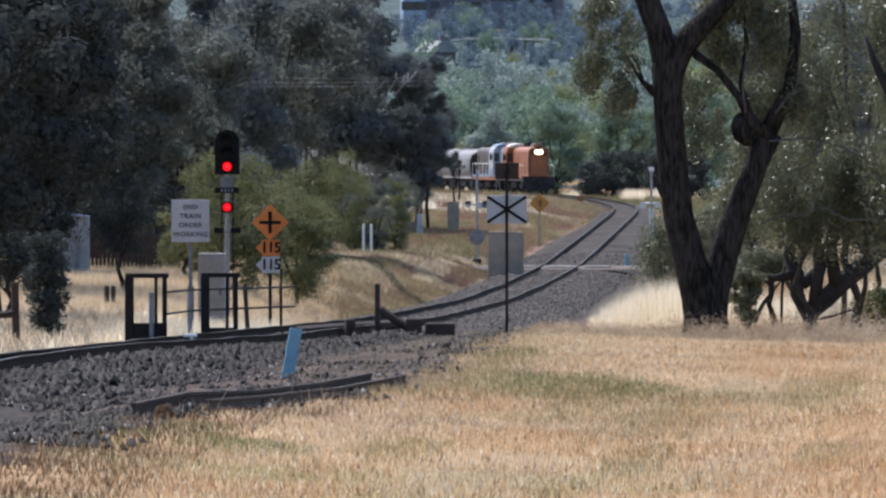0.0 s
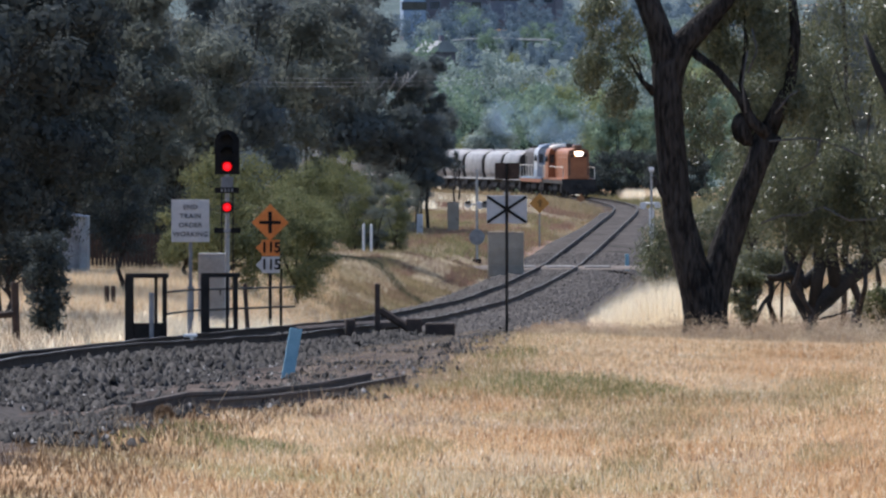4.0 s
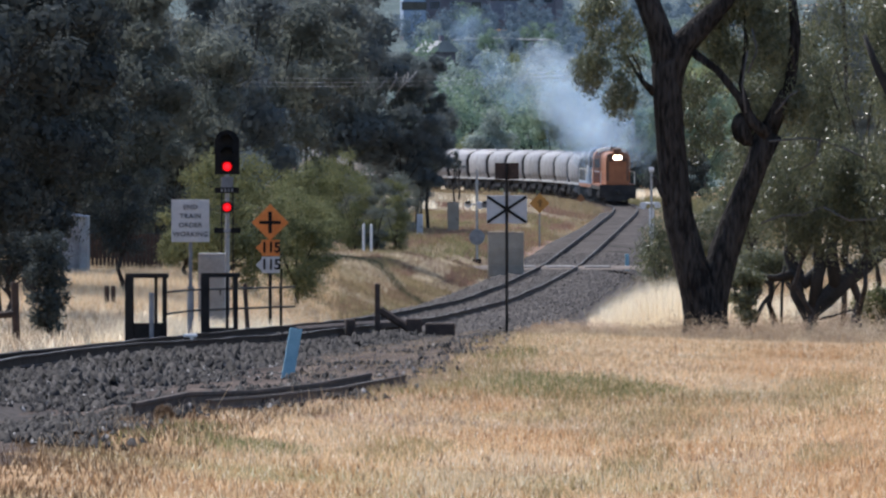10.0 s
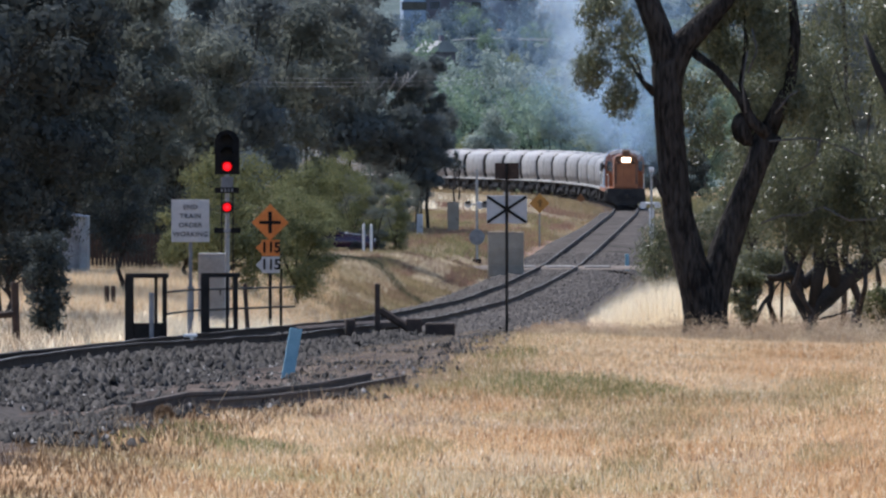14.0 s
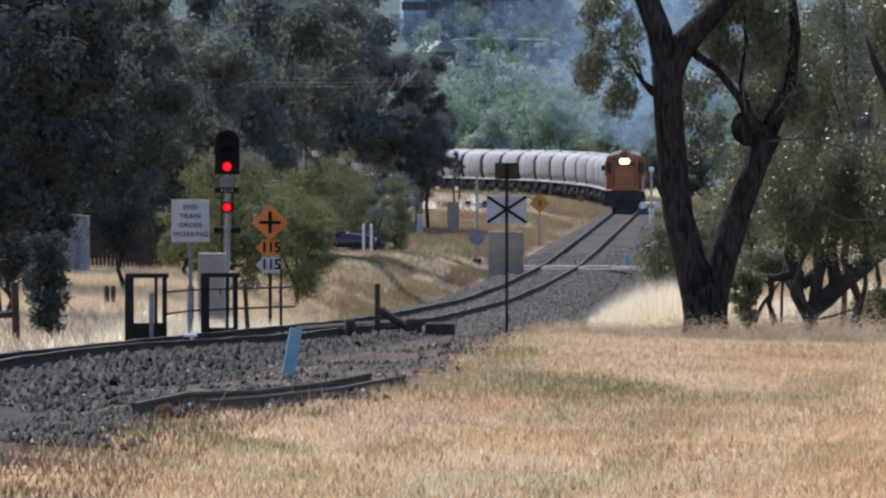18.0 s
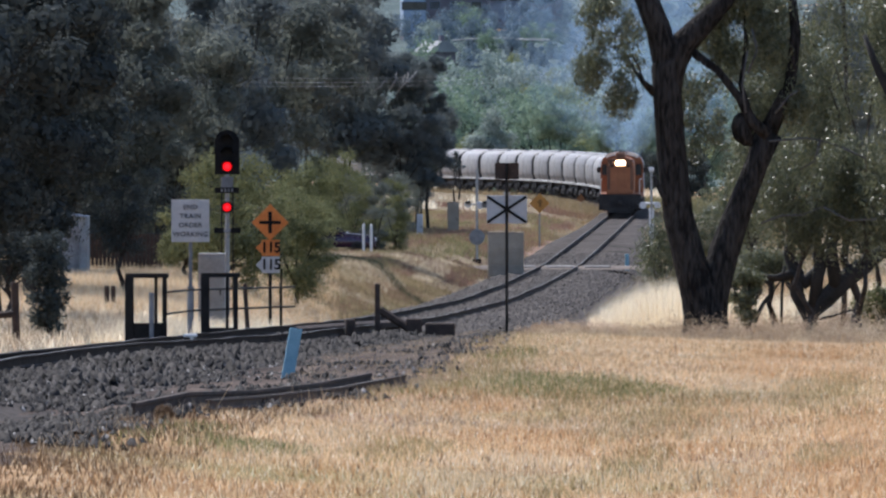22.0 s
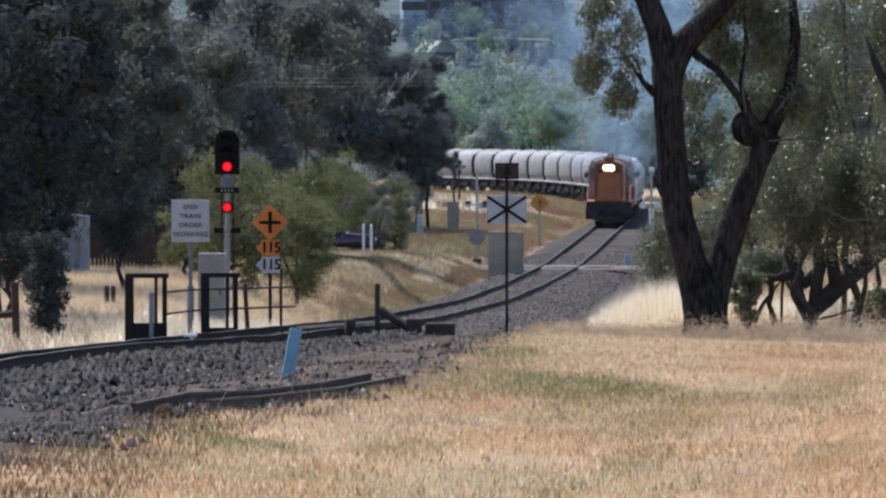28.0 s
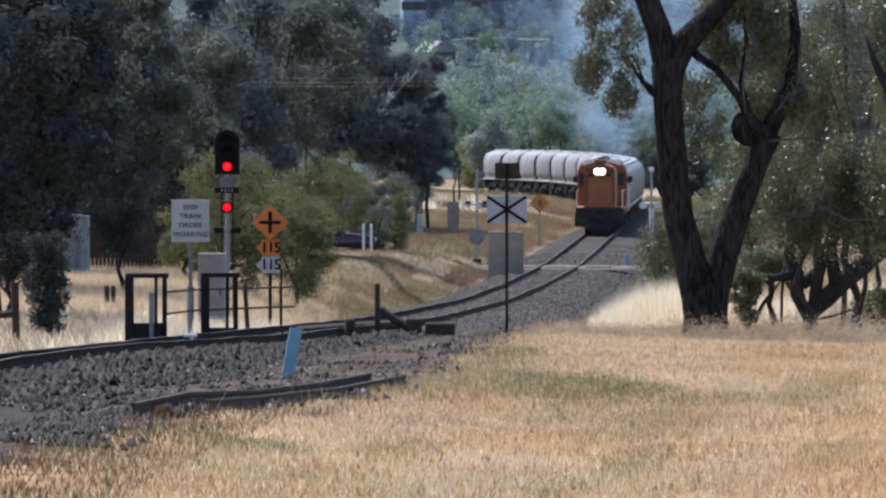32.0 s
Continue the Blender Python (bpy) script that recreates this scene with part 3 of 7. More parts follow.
# order board
s_x, s_y = -5.588, 175
g = land(s_x, s_y)
board = thing("order_board", pose(s_x, s_y, g), "white square railway notice board on a slim post", "sign")
zc = 4.237 - g
part("post", tube([(0, 0.04, -0.1), (0, 0.04, zc + 0.3)], 0.042, 8), M_GREYPOST, board)
part("post_sleeve", tube([(0, 0.04, -0.1), (0, 0.04, 1.0)], 0.075, 8), M_GREYPOST, board, "pale grey lower sleeve")
part("panel", box((0.84, 0.02, 0.94), (0, 0, zc), 0.006), M_SIGNWHITE, board)
for i, wd in enumerate(("END", "TRAIN", "ORDER", "WORKING")):
    text_mesh("lettering", wd, 0.15, M_SIGNTEXT, board, pose(0, -0.016, zc + 0.3 - i * 0.2, 90))

# warning diamond with speed boards below
d_x, d_y = -4.026, 184.211
g = land(d_x, d_y)
dia = thing("speed_warning_sign", pose(d_x, d_y, g), "orange diamond warning sign over orange and white speed boards", "sign")
zc = 4.079 - g
part("post", tube([(0, 0.05, -0.1), (0, 0.05, zc + 0.3)], 0.04, 8), M_DARKSTEEL, dia)
part("diamond", prism([(-0.43, zc), (0, zc - 0.43), (0.43, zc), (0, zc + 0.43)], -0.01, 0.01), M_ORANGE, dia, "orange diamond panel")
part("cross_symbol", box((0.08, 0.012, 0.5), (0, -0.018, zc), 0, box((0.5, 0.012, 0.075), (0, -0.017, zc))), M_BLACK, dia)
z1, z2 = 3.487 - g, 3.092 - g
for zz, mm, name in ((z1, M_ORANGE, "upper_speed_board"), (z2, M_SIGNWHITE, "lower_speed_board")):
    part(name, prism([(-0.34, zz), (-0.2, zz + 0.13), (-0.2, zz + 0.19), (0.22, zz + 0.19), (0.22, zz - 0.19), (-0.2, zz - 0.19), (-0.2, zz - 0.13)], -0.012, 0.008), mm, dia)
    text_mesh("numerals", "115", 0.34, M_BLACK, dia, pose(0.02, -0.022, zz, 90), 0.9)
part("thin_post", tube([(0.26, 0.1, -0.1), (0.26, 0.1, z2 - 0.1)], 0.022, 6), M_DARKSTEEL, dia)

# white target board with a black saltire, small black sign above
c_x, c_y = 1.361, 168.675
g = land(c_x, c_y)
tb = thing("crossing_board", pose(c_x, c_y, g), "white board with black diagonal cross on a dark pole", "sign")
zc, zt_ = 4.56 - g, 5.38 - g
part("pole", tube([(0, -0.05, -0.1), (0, -0.05, zt_ + 0.17)], 0.032, 8), M_DARKSTEEL, tb)
part("panel", box((0.86, 0.02, 0.6), (0, 0, zc), 0.006), M_SIGNWHITE, tb)
for sg in (-1, 1):
    part("cross_bar", box((1.0, 0.014, 0.06), (0, -0.018 - 0.004 * sg, zc), 0, None, Matrix.Rotation(sg * 0.585, 4, "Y")), M_BLACK, tb)
part("upper_panel", box((0.51, 0.02, 0.35), (0, 0, zt_), 0.006), M_TIMBER, tb, "dark brown unlit upper panel")
part("clamp", box((0.14, 0.06, 0.05), (0, 0.01, zc + 0.34), 0.005), M_GALV, tb)

# ---------------------------------------------------------------- colour-light signal
SG = 72.0
s_x, s_y = -5.306, 194.444
g = land(s_x, s_y)
sig = thing("railway_signal", pose(s_x, s_y, g), "two-headed colour-light signal showing two red lights", "signal")
zz = lambda py: 6.5 - (py - 210) / SG - g
part("mast", tube([(0, 0.06, -0.1), (0, 0.06, zz(300))], [0.065, 0.055], 10), M_GALV, sig, "weathered grey steel mast")
w, zb, ztp = 0.305, zz(309), zz(230)
arch = [(-w, zb), (w, zb)] + [(w * math.cos(a), ztp - w + w * math.sin(a)) for a in np.linspace(0, math.pi, 15)]
head = part("upper_head", prism(arch, -0.02, 0.03), M_BLACK, sig, "black round-topped backing plate")
part("lamp_case", box((0.34, 0.2, 0.95), (0, 0.13, zz(272)), 0.02), M_BLACK, head)
for py, lit in ((248, 0), (271, 0), (295, 1)):
    ln = part("lens", disc(0.115 if lit else 0.1, 0.03, (0, -0.035, zz(py))), M_RED if lit else M_LENS, head)
    if lit:
        part("lens_core", disc(0.075, 0.02, (0, -0.052, zz(py))), M_REDCORE, head)
    hood = bmesh.new()
    rr = 0.15
    for k in range(12):
        a0, a1 = math.pi * k / 12 * 1.1 - 0.16, math.pi * (k + 1) / 12 * 1.1 - 0.16
        q = [(rr * math.cos(a0), -0.02, zz(py) + rr * math.sin(a0)), (rr * math.cos(a1), -0.02, zz(py) + rr * math.sin(a1)), (rr * math.cos(a1), -0.2 - 0.1 * math.sin(max(a1, 0)), zz(py) + rr * math.sin(a1)), (rr * math.cos(a0), -0.2 - 0.1 * math.sin(max(a0, 0)), zz(py) + rr * math.sin(a0))]
        hood.faces.new([hood.verts.new(v) for v in q])
    part("hood", hood, M_BLACK, head)
part("bracket", box((0.3, 0.1, 0.28), (0, 0.0, zz(323)), 0.02), M_GREYPOST, sig)
part("upper_number_plate", box((0.6, 0.03, 0.14), (0, -0.05, zz(337)), 0.005), M_BLACK, sig, "black identification plate")
for k in range(4):
    part("plate_mark", box((0.05, 0.01, 0.08), (-0.13 + 0.085 * k, -0.07, zz(337))), M_GREYPOST, sig)
low = part("lower_head", disc(0.145, 0.12, (0, -0.04, zz(367))), M_BLACK, sig, "small black marker head")
part("lens", disc(0.105, 0.03, (0, -0.115, zz(367))), M_RED, low)
part("lens_core", disc(0.05, 0.02, (0, -0.132, zz(367))), M_REDCORE, low)
part("lower_number_plate", box((0.26, 0.03, 0.13), (-0.2, -0.03, zz(408)), 0.02), M_BLACK, sig)
part("lower_number_plate", box((0.26, 0.03, 0.13), (0.2, -0.03, zz(408)), 0.02), M_BLACK, sig)
part("plate_bracket", box((0.16, 0.05, 0.12), (0, -0.03, zz(408)), 0.01), M_GALV, sig)
part("ladder_rail", tube([(-0.14, 0.3, -0.1), (-0.14, 0.16, zz(330))], 0.018, 5), M_DARKSTEEL, sig)
part("ladder_rail", tube([(0.14, 0.3, -0.1), (0.14, 0.16, zz(330))], 0.018, 5), M_DARKSTEEL, sig)
for k in range(10):
    zr = 0.3 + k * 0.31
    part("rung", tube([(-0.14, 0.3 - zr * 0.042, zr), (0.14, 0.3 - zr * 0.042, zr)], 0.012, 5), M_DARKSTEEL, sig)
part("footing", box((0.5, 0.5, 0.3), (0, 0.06, 0.02), 0.02), M_CONCRETE, sig)

# ---------------------------------------------------------------- cabinets


def cabinet(name, x, y, w, d, h, material, label, doors=1):
    c = thing(name, pose(x, y, land(x, y)), label, "cabinet")
    part("body", box((w, d, h), (0, 0, h / 2), 0.015), material, c)
    part("roof", box((w + 0.02, d + 0.02, 0.02), (0, 0, h + 0.01), 0.005), material, c)
    part("plinth", box((w + 0.1, d + 0.1, 0.16), (0, 0, 0.0), 0.01), M_CONCRETE, c)
    for k in range(doors):
        dw = (w - 0.06) / doors
        dr = part("door", box((dw - 0.03, 0.025, h - 0.12), (-w / 2 + 0.03 + dw * (k + 0.5), -d / 2 - 0.008, h / 2), 0.008), material, c)
        part("handle", box((0.03, 0.03, 0.14), (-w / 2 + 0.03 + dw * (k + 0.5) + dw * 0.36, -d / 2 - 0.035, h / 2), 0.005), M_DARKSTEEL, dr)
    return c


cabinet("relay_cabinet", -5.382, 184.211, 0.62, 0.6, 3.342 - land(-5.382, 184.211), M_CABGREY, "tall pale grey signal relay cabinet beside the signal mast")
cx_, cy_ = 2.775, 350.0
cab2 = thing("equipment_cabinet", pose(cx_, cy_, land(cx_, cy_)), "weathered beige equipment cabinet with a banded front near the crossing", "cabinet")
hc = 1.45 - land(cx_, cy_)
part("body", box((1.6, 0.8, hc), (0, 0, hc / 2), 0.02), M_CABINET, cab2)
for k in range(3):
    part("panel_band", box((1.54, 0.03, hc * 0.27), (0, -0.41, hc * (0.2 + 0.3 * k)), 0.01), M_CABINET, cab2)
part("lid", box((1.64, 0.84, 0.04), (0, 0, hc + 0.02), 0.01), M_CABINET, cab2)
cabinet("crossing_cabinet", 0.545, 424.242, 0.62, 0.6, 2.015 - land(0.545, 424.242), M_CABINET, "narrow beige crossing control cabinet on the bank")
cabinet("small_cabinet", -1.206, 411.765, 0.3, 0.3, 1.5 - land(-1.206, 411.765), M_SIGNWHITE, "small grey cable pillar on the bank")

# ---------------------------------------------------------------- posts and fences


def post_thing(name, x, y, h, r, material, label, cat="post", lean=(0, 0), group=""):
    o = finish(name, tube([(0, 0, -0.15), (0, 0, h * 0.5), (0, 0, h - 0.015), (0, 0, h)], [r, r, r, r * 0.6], 8, None, 0.05, int(x * 10) % 97), material)
    o.matrix_basis = pose(x, y, land(x, y), lean[0], lean[1], 0)
    return tagged(o, label, cat, group)


for px in (643, 657):
    x, y = (px - 784) / 40.0, 350.0 + (657 - px) * 0.1
    post_thing("guide_post", x, y, 1.825 - land(x, y), 0.058, M_WHITE, "white painted guide post beside the road", group="white guide posts")
post_thing("guide_post", 8.579, 368.421, 1.0, 0.1, M_BLUESTAKE, "pale blue marker post by the crossing")


def gate_frame(x, y, w, h, label, panel):
    f = thing("cattle_guard", pose(x, y, land(x, y)), label, "steel frame", "dark steel frames")
    part("upright", box((0.17, 0.14, h + 0.2), (-w / 2, 0, h / 2 - 0.1), 0.01), M_DARKSTEEL, f)
    part("upright", box((0.09, 0.1, h + 0.2), (w / 2, 0, h / 2 - 0.1), 0.01), M_DARKSTEEL, f)
    part("upright", box((0.06, 0.06, h), (w / 2 - 0.17, 0.1, h / 2), 0.008), M_DARKSTEEL, f)
    part("top_bar", box((w + 0.16, 0.1, 0.09), (0, 0, h + 0.02), 0.01), M_DARKSTEEL, f)
    part("sill_panel", box((w, 0.06, panel), (0, 0, panel / 2), 0.006), M_DARKSTEEL, f)
    return f


gate_frame(-5.696, 152.174, 0.68, 3.457 - land(-5.696, 152.174), "black steel frame with a solid lower panel beside the track", 0.42)
gate_frame(-4.378, 155.556, 0.6, 3.4 - land(-4.378, 155.556), "second black steel frame standing before a grey cabinet", 0.3)

fence = thing("wire_fence", pose(0, 0, 0), "low fence of mixed posts and two pipe rails along the line", "fence")
FP = [(268, 92, 518, 0.055, M_GREYPOST), (336, 88, 515, 0.05, M_GREYPOST), (440, 84, 502, 0.05, M_TIMBER), (497, 82, 500, 0.03, M_DARKSTEEL)]
tops = []
for px, s, py, r, mm in FP:
    x, y, zt0 = (px - 784) / s, 14000.0 / s, 6.5 - (py - 210) / s
    part("fence_post", tube([(x, y, land(x, y) - 0.2), (x - (0.08 if px == 440 else 0), y, zt0)], r, 7), mm, fence)
    tops.append(Vector((x, y, zt0)))
for dz in (0.02, -0.40):
    part("rail_pipe", tube([tops[0] + Vector((0.25, 0.0, dz - 0.02)), tops[1] + Vector((0, 0, dz)), tops[2] + Vector((0, 0, dz - 0.12)), tops[3] + Vector((0.3, 0, dz - 0.12))], 0.022, 6), M_DARKSTEEL, fence)

lf = thing("rail_fence", pose(0, 0, 0), "dark timber post-and-rail fence end under the trees", "fence")
x, y = -8.196, 152.174
part("fence_post", tube([(x, y, land(x, y) - 0.2), (x - 0.05, y, 3.348)], 0.08, 7, None, 0.08), M_TIMBER, lf)
part("rail_beam", tube([(x, y, 2.75), (x - 1.2, y - 0.3, 2.663)], 0.07, 6, None, 0.06), M_TIMBER, lf)
for px in (189, 200):
    x, y = (px - 784) / 72.0, 14000 / 72.0
    post_thing("fence_stump", x, y, 2.389 - land(x, y), 0.06, M_TIMBER, "short weathered dark fence stump in tall grass", group="fence stumps")

# ---------------------------------------------------------------- level crossing signals


def crossing_light(x, y, h, label):
    c = thing("crossing_signal", pose(x, y, land(x, y)), label, "crossing signal", "crossing signals")
    part("mast", tube([(0, 0, -0.1), (0, 0, h)], 0.06, 8), M_GALV, c)
    part("base", box((0.4, 0.4, 0.35), (0, 0, 0.15), 0.03), M_DARKSTEEL, c)
    return c


x, y = 1.586, 370
c1 = crossing_light(x, y, 4.12 - land(x, y), "grey crossing signal mast with a round dark target seen from behind")
zr = 0.95 - land(x, y)
part("round_target", disc(0.34, 0.05, (0, -0.08, zr)), M_GREYPOST, c1, "back of a round dark grey sign")
part("target_rim", disc(0.37, 0.03, (0, -0.05, zr)), M_GALV, c1)
zl = 2.48 - land(x, y)
part("cross_arm", tube([(-0.5, 0, zl), (0.45, 0, zl)], 0.035, 6), M_GALV, c1)
for dx in (-0.42, 0.4):
    lamp = part("lamp_housing", disc(0.17, 0.2, (dx, -0.06, zl)), M_WHITE if dx < 0 else M_GREYPOST, c1, "round flashing-light housing")
    part("lamp_hood", prism([(dx - 0.14, zl + 0.05), (dx + 0.14, zl + 0.05), (dx + 0.1, zl + 0.15), (dx - 0.1, zl + 0.15)], -0.4, -0.1), M_BLACK, lamp)
part("bell_box", box((0.3, 0.25, 0.34), (0.12, 0.0, zl - 0.05), 0.03), M_WHITE, c1)
x, y = 10.25, 388.889
c2 = crossing_light(x, y, 4.056 - land(x, y), "white crossing signal mast with lamp arm beside the line")
za = 2.333 - land(x, y)
part("cross_arm", tube([(-0.5, 0, za), (0.35, 0, za)], 0.05, 6), M_WHITE, c2)
for dx in (-0.42, 0.3):
    part("lamp_housing", disc(0.17, 0.22, (dx, -0.1, za - 0.1)), M_WHITE, c2)
part("ladder_box", box((0.24, 0.2, 1.5), (0, 0.05, za - 1.0), 0.02), M_WHITE, c2)
part("cap", box((0.25, 0.25, 0.2), (0, 0, 4 - land(x, y)), 0.02), M_WHITE, c2)

x, y = 5.182, 424.242
ys = thing("curve_warning_sign", pose(x, y, land(x, y)), "faded yellow diamond road warning sign on a thin post", "sign")
zc = 1.955 - land(x, y)
part("post", tube([(0, 0.05, -0.1), (0, 0.05, zc + 0.3)], 0.045, 7), M_GALV, ys)
part("diamond", prism([(-0.54, zc), (0, zc - 0.54), (0.54, zc), (0, zc + 0.54)], -0.01, 0.01), M_YELLOW, ys, "faded yellow diamond panel")
part("symbol", box((0.12, 0.012, 0.4), (0.02, -0.016, zc), 0, box((0.26, 0.012, 0.1), (0, -0.017, zc + 0.06))), mat("faded_symbol", (0.2, 0.09, 0.02), (0.3, 0.14, 0.03), 3, 0.7), ys)
x, y = 10.609, 608.696
ys2 = thing("small_warning_sign", pose(x, y, land(x, y)), "small orange-brown sign on a short post beyond the bend", "sign")
part("post", tube([(0, 0.05, -0.1), (0, 0.05, 1.2)], 0.05, 6), M_GALV, ys2)
part("panel", prism([(-0.34, 0.9), (0, 0.55), (0.34, 0.9), (0, 1.25)], -0.015, 0.015), mat("faded_brown_sign", (0.2, 0.09, 0.035), (0.3, 0.14, 0.06), 3, 0.7), ys2)

# shed half hidden under the trees
x, y = -11.1, 233.333
sh = thing("shed", pose(x, y, land(x, y)), "pale blue-grey corrugated shed half hidden by trees", "shed")
M_SHED = mat("pale_corrugated", (0.22, 0.25, 0.28), (0.33, 0.37, 0.4), 2, 0.6, 0.1)
part("wall", box((1.3, 1.4, 3.633 - land(x, y)), (0.0, 0, (3.633 - land(x, y)) / 2), 0.02), M_SHED, sh)
part("roof", box((1.3, 1.6, 0.08), (0, 0, 3.667 - land(x, y)), 0.01, None, Matrix.Rotation(0.12, 4, "Y")), M_SHED, sh)
part("door", box((0.6, 0.04, 1.5), (0.1, -0.72, 0.76), 0.01), M_GREYPOST, sh)
pf = thing("paling_fence", pose(0, 0, 0), "dim dark paling fence in the shade of the trees", "fence")
for k in range(20):
    x, y = (150 + k * 7 - 784) / 58.0, 14000 / 58.0
    part("paling", box((0.1, 0.02, 1.25), (x, y, land(x, y) + 0.6), 0.004), M_TIMBER, pf)
x0, x1 = (146 - 784) / 58.0, (290 - 784) / 58.0
part("rail_beam", box((x1 - x0, 0.04, 0.08), ((x0 + x1) / 2, 14000 / 58.0 + 0.04, land(x0, 14000 / 58.0) + 0.9)), M_GREYWOOD, pf)

# ---------------------------------------------------------------- the train
M_LOCO = mat("loco_orange", (0.235, 0.076, 0.03), (0.38, 0.138, 0.052), 1.2, 0.55, vary=0.03)
M_CREAM = mat("loco_cream_band", (0.78, 0.72, 0.6), (0.88, 0.83, 0.72), 1.5, 0.5)
M_BLUE = mat("loco_pale_blue", (0.18, 0.25, 0.35), (0.29, 0.37, 0.47), 1.2, 0.45)
M_LOCOWHITE = mat("loco_white", (0.36, 0.385, 0.42), (0.47, 0.49, 0.52), 1.2, 0.5)
M_GRIME_SHADE = mat("underframe_grime_end_shade", (0.016, 0.014, 0.014), (0.05, 0.043, 0.04), 2, 0.85)
M_BROWN = mat("hood_brown", (0.10, 0.045, 0.025), (0.2, 0.09, 0.05), 1.5, 0.6)
M_GLASS = mat("cab_glass", (0.025, 0.03, 0.035), (0.05, 0.06, 0.065), 1, 0.08)
M_HOODGREY = mat("hood_dark_grey", (0.05, 0.045, 0.045), (0.12, 0.10, 0.095), 1.5, 0.6)
M_HOPPER = mat("hopper_grey", (0.155, 0.148, 0.15), (0.33, 0.317, 0.317), 0.7, 0.55, bump=0.004, vary=0.16)
M_HOPPERTOP = mat("hopper_roof", (0.33, 0.32, 0.315), (0.5, 0.49, 0.48), 0.8, 0.5, vary=0.1)


def half_round(w, z0, z1, shoulder, n=8):
    """A body section: flat sides up to the shoulder, then a low arch."""
    pts = [(-w, z0), (w, z0), (w, shoulder)]
    for k in range(1, n):
        a = math.pi * k / n
        pts.append((w * math.cos(a) * (1 - 0.02), shoulder + (z1 - shoulder) * math.sin(a) ** 0.8))
    pts.append((-w, shoulder))
    return pts


def wheelset(parent, y, r):
    bm = bmesh.new()
    for x in (-0.8, 0.8):
        n = 20
        for (w0, w1, rr) in ((x - 0.065, x + 0.065, r), (x + (0.065 if x < 0 else -0.095), x + (0.095 if x < 0 else -0.065), r + 0.03)):
            a = [bm.verts.new((w0, rr * math.cos(6.2832 * k / n), rr * math.sin(6.2832 * k / n))) for k in range(n)]
            b = [bm.verts.new((w1, rr * math.cos(6.2832 * k / n), rr * math.sin(6.2832 * k / n))) for k in range(n)]
            bm.faces.new(a)
            bm.faces.new(b[::-1])
            for k in range(n):
                bm.faces.new((a[k], a[(k + 1) % n], b[(k + 1) % n], b[k]))
    tube([(-0.8, 0, 0), (0.8, 0, 0)], 0.08, 8, bm)
    bmesh.ops.recalc_face_normals(bm, faces=bm.faces[:])
    ob = part("wheelset", bm, M_GRIME_SHADE, parent, "", False, pose(0, y, r))
    return ob


def bogie(parent, y, base, r):
    bm = bmesh.new()
    for x in (-0.98, 0.98):
        box((0.12, base + 0.7, 0.26), (x, y, r + 0.12), 0.03, bm)
        for dy in (-base / 2, base / 2):
            box((0.16, 0.32, 0.34), (x * 1.04, y + dy, r), 0.03, bm)
        box((0.14, 0.5, 0.3), (x * 1.04, y, r - 0.05), 0.04, bm)
    box((1.9, 0.4, 0.24), (0, y, r + 0.15), 0.03, bm)
    return part("bogie", bm, M_GRIME_SHADE, parent)


ARCH = half_round(1.42, 3.42, 4.2, 3.46, 14)[5:-3]


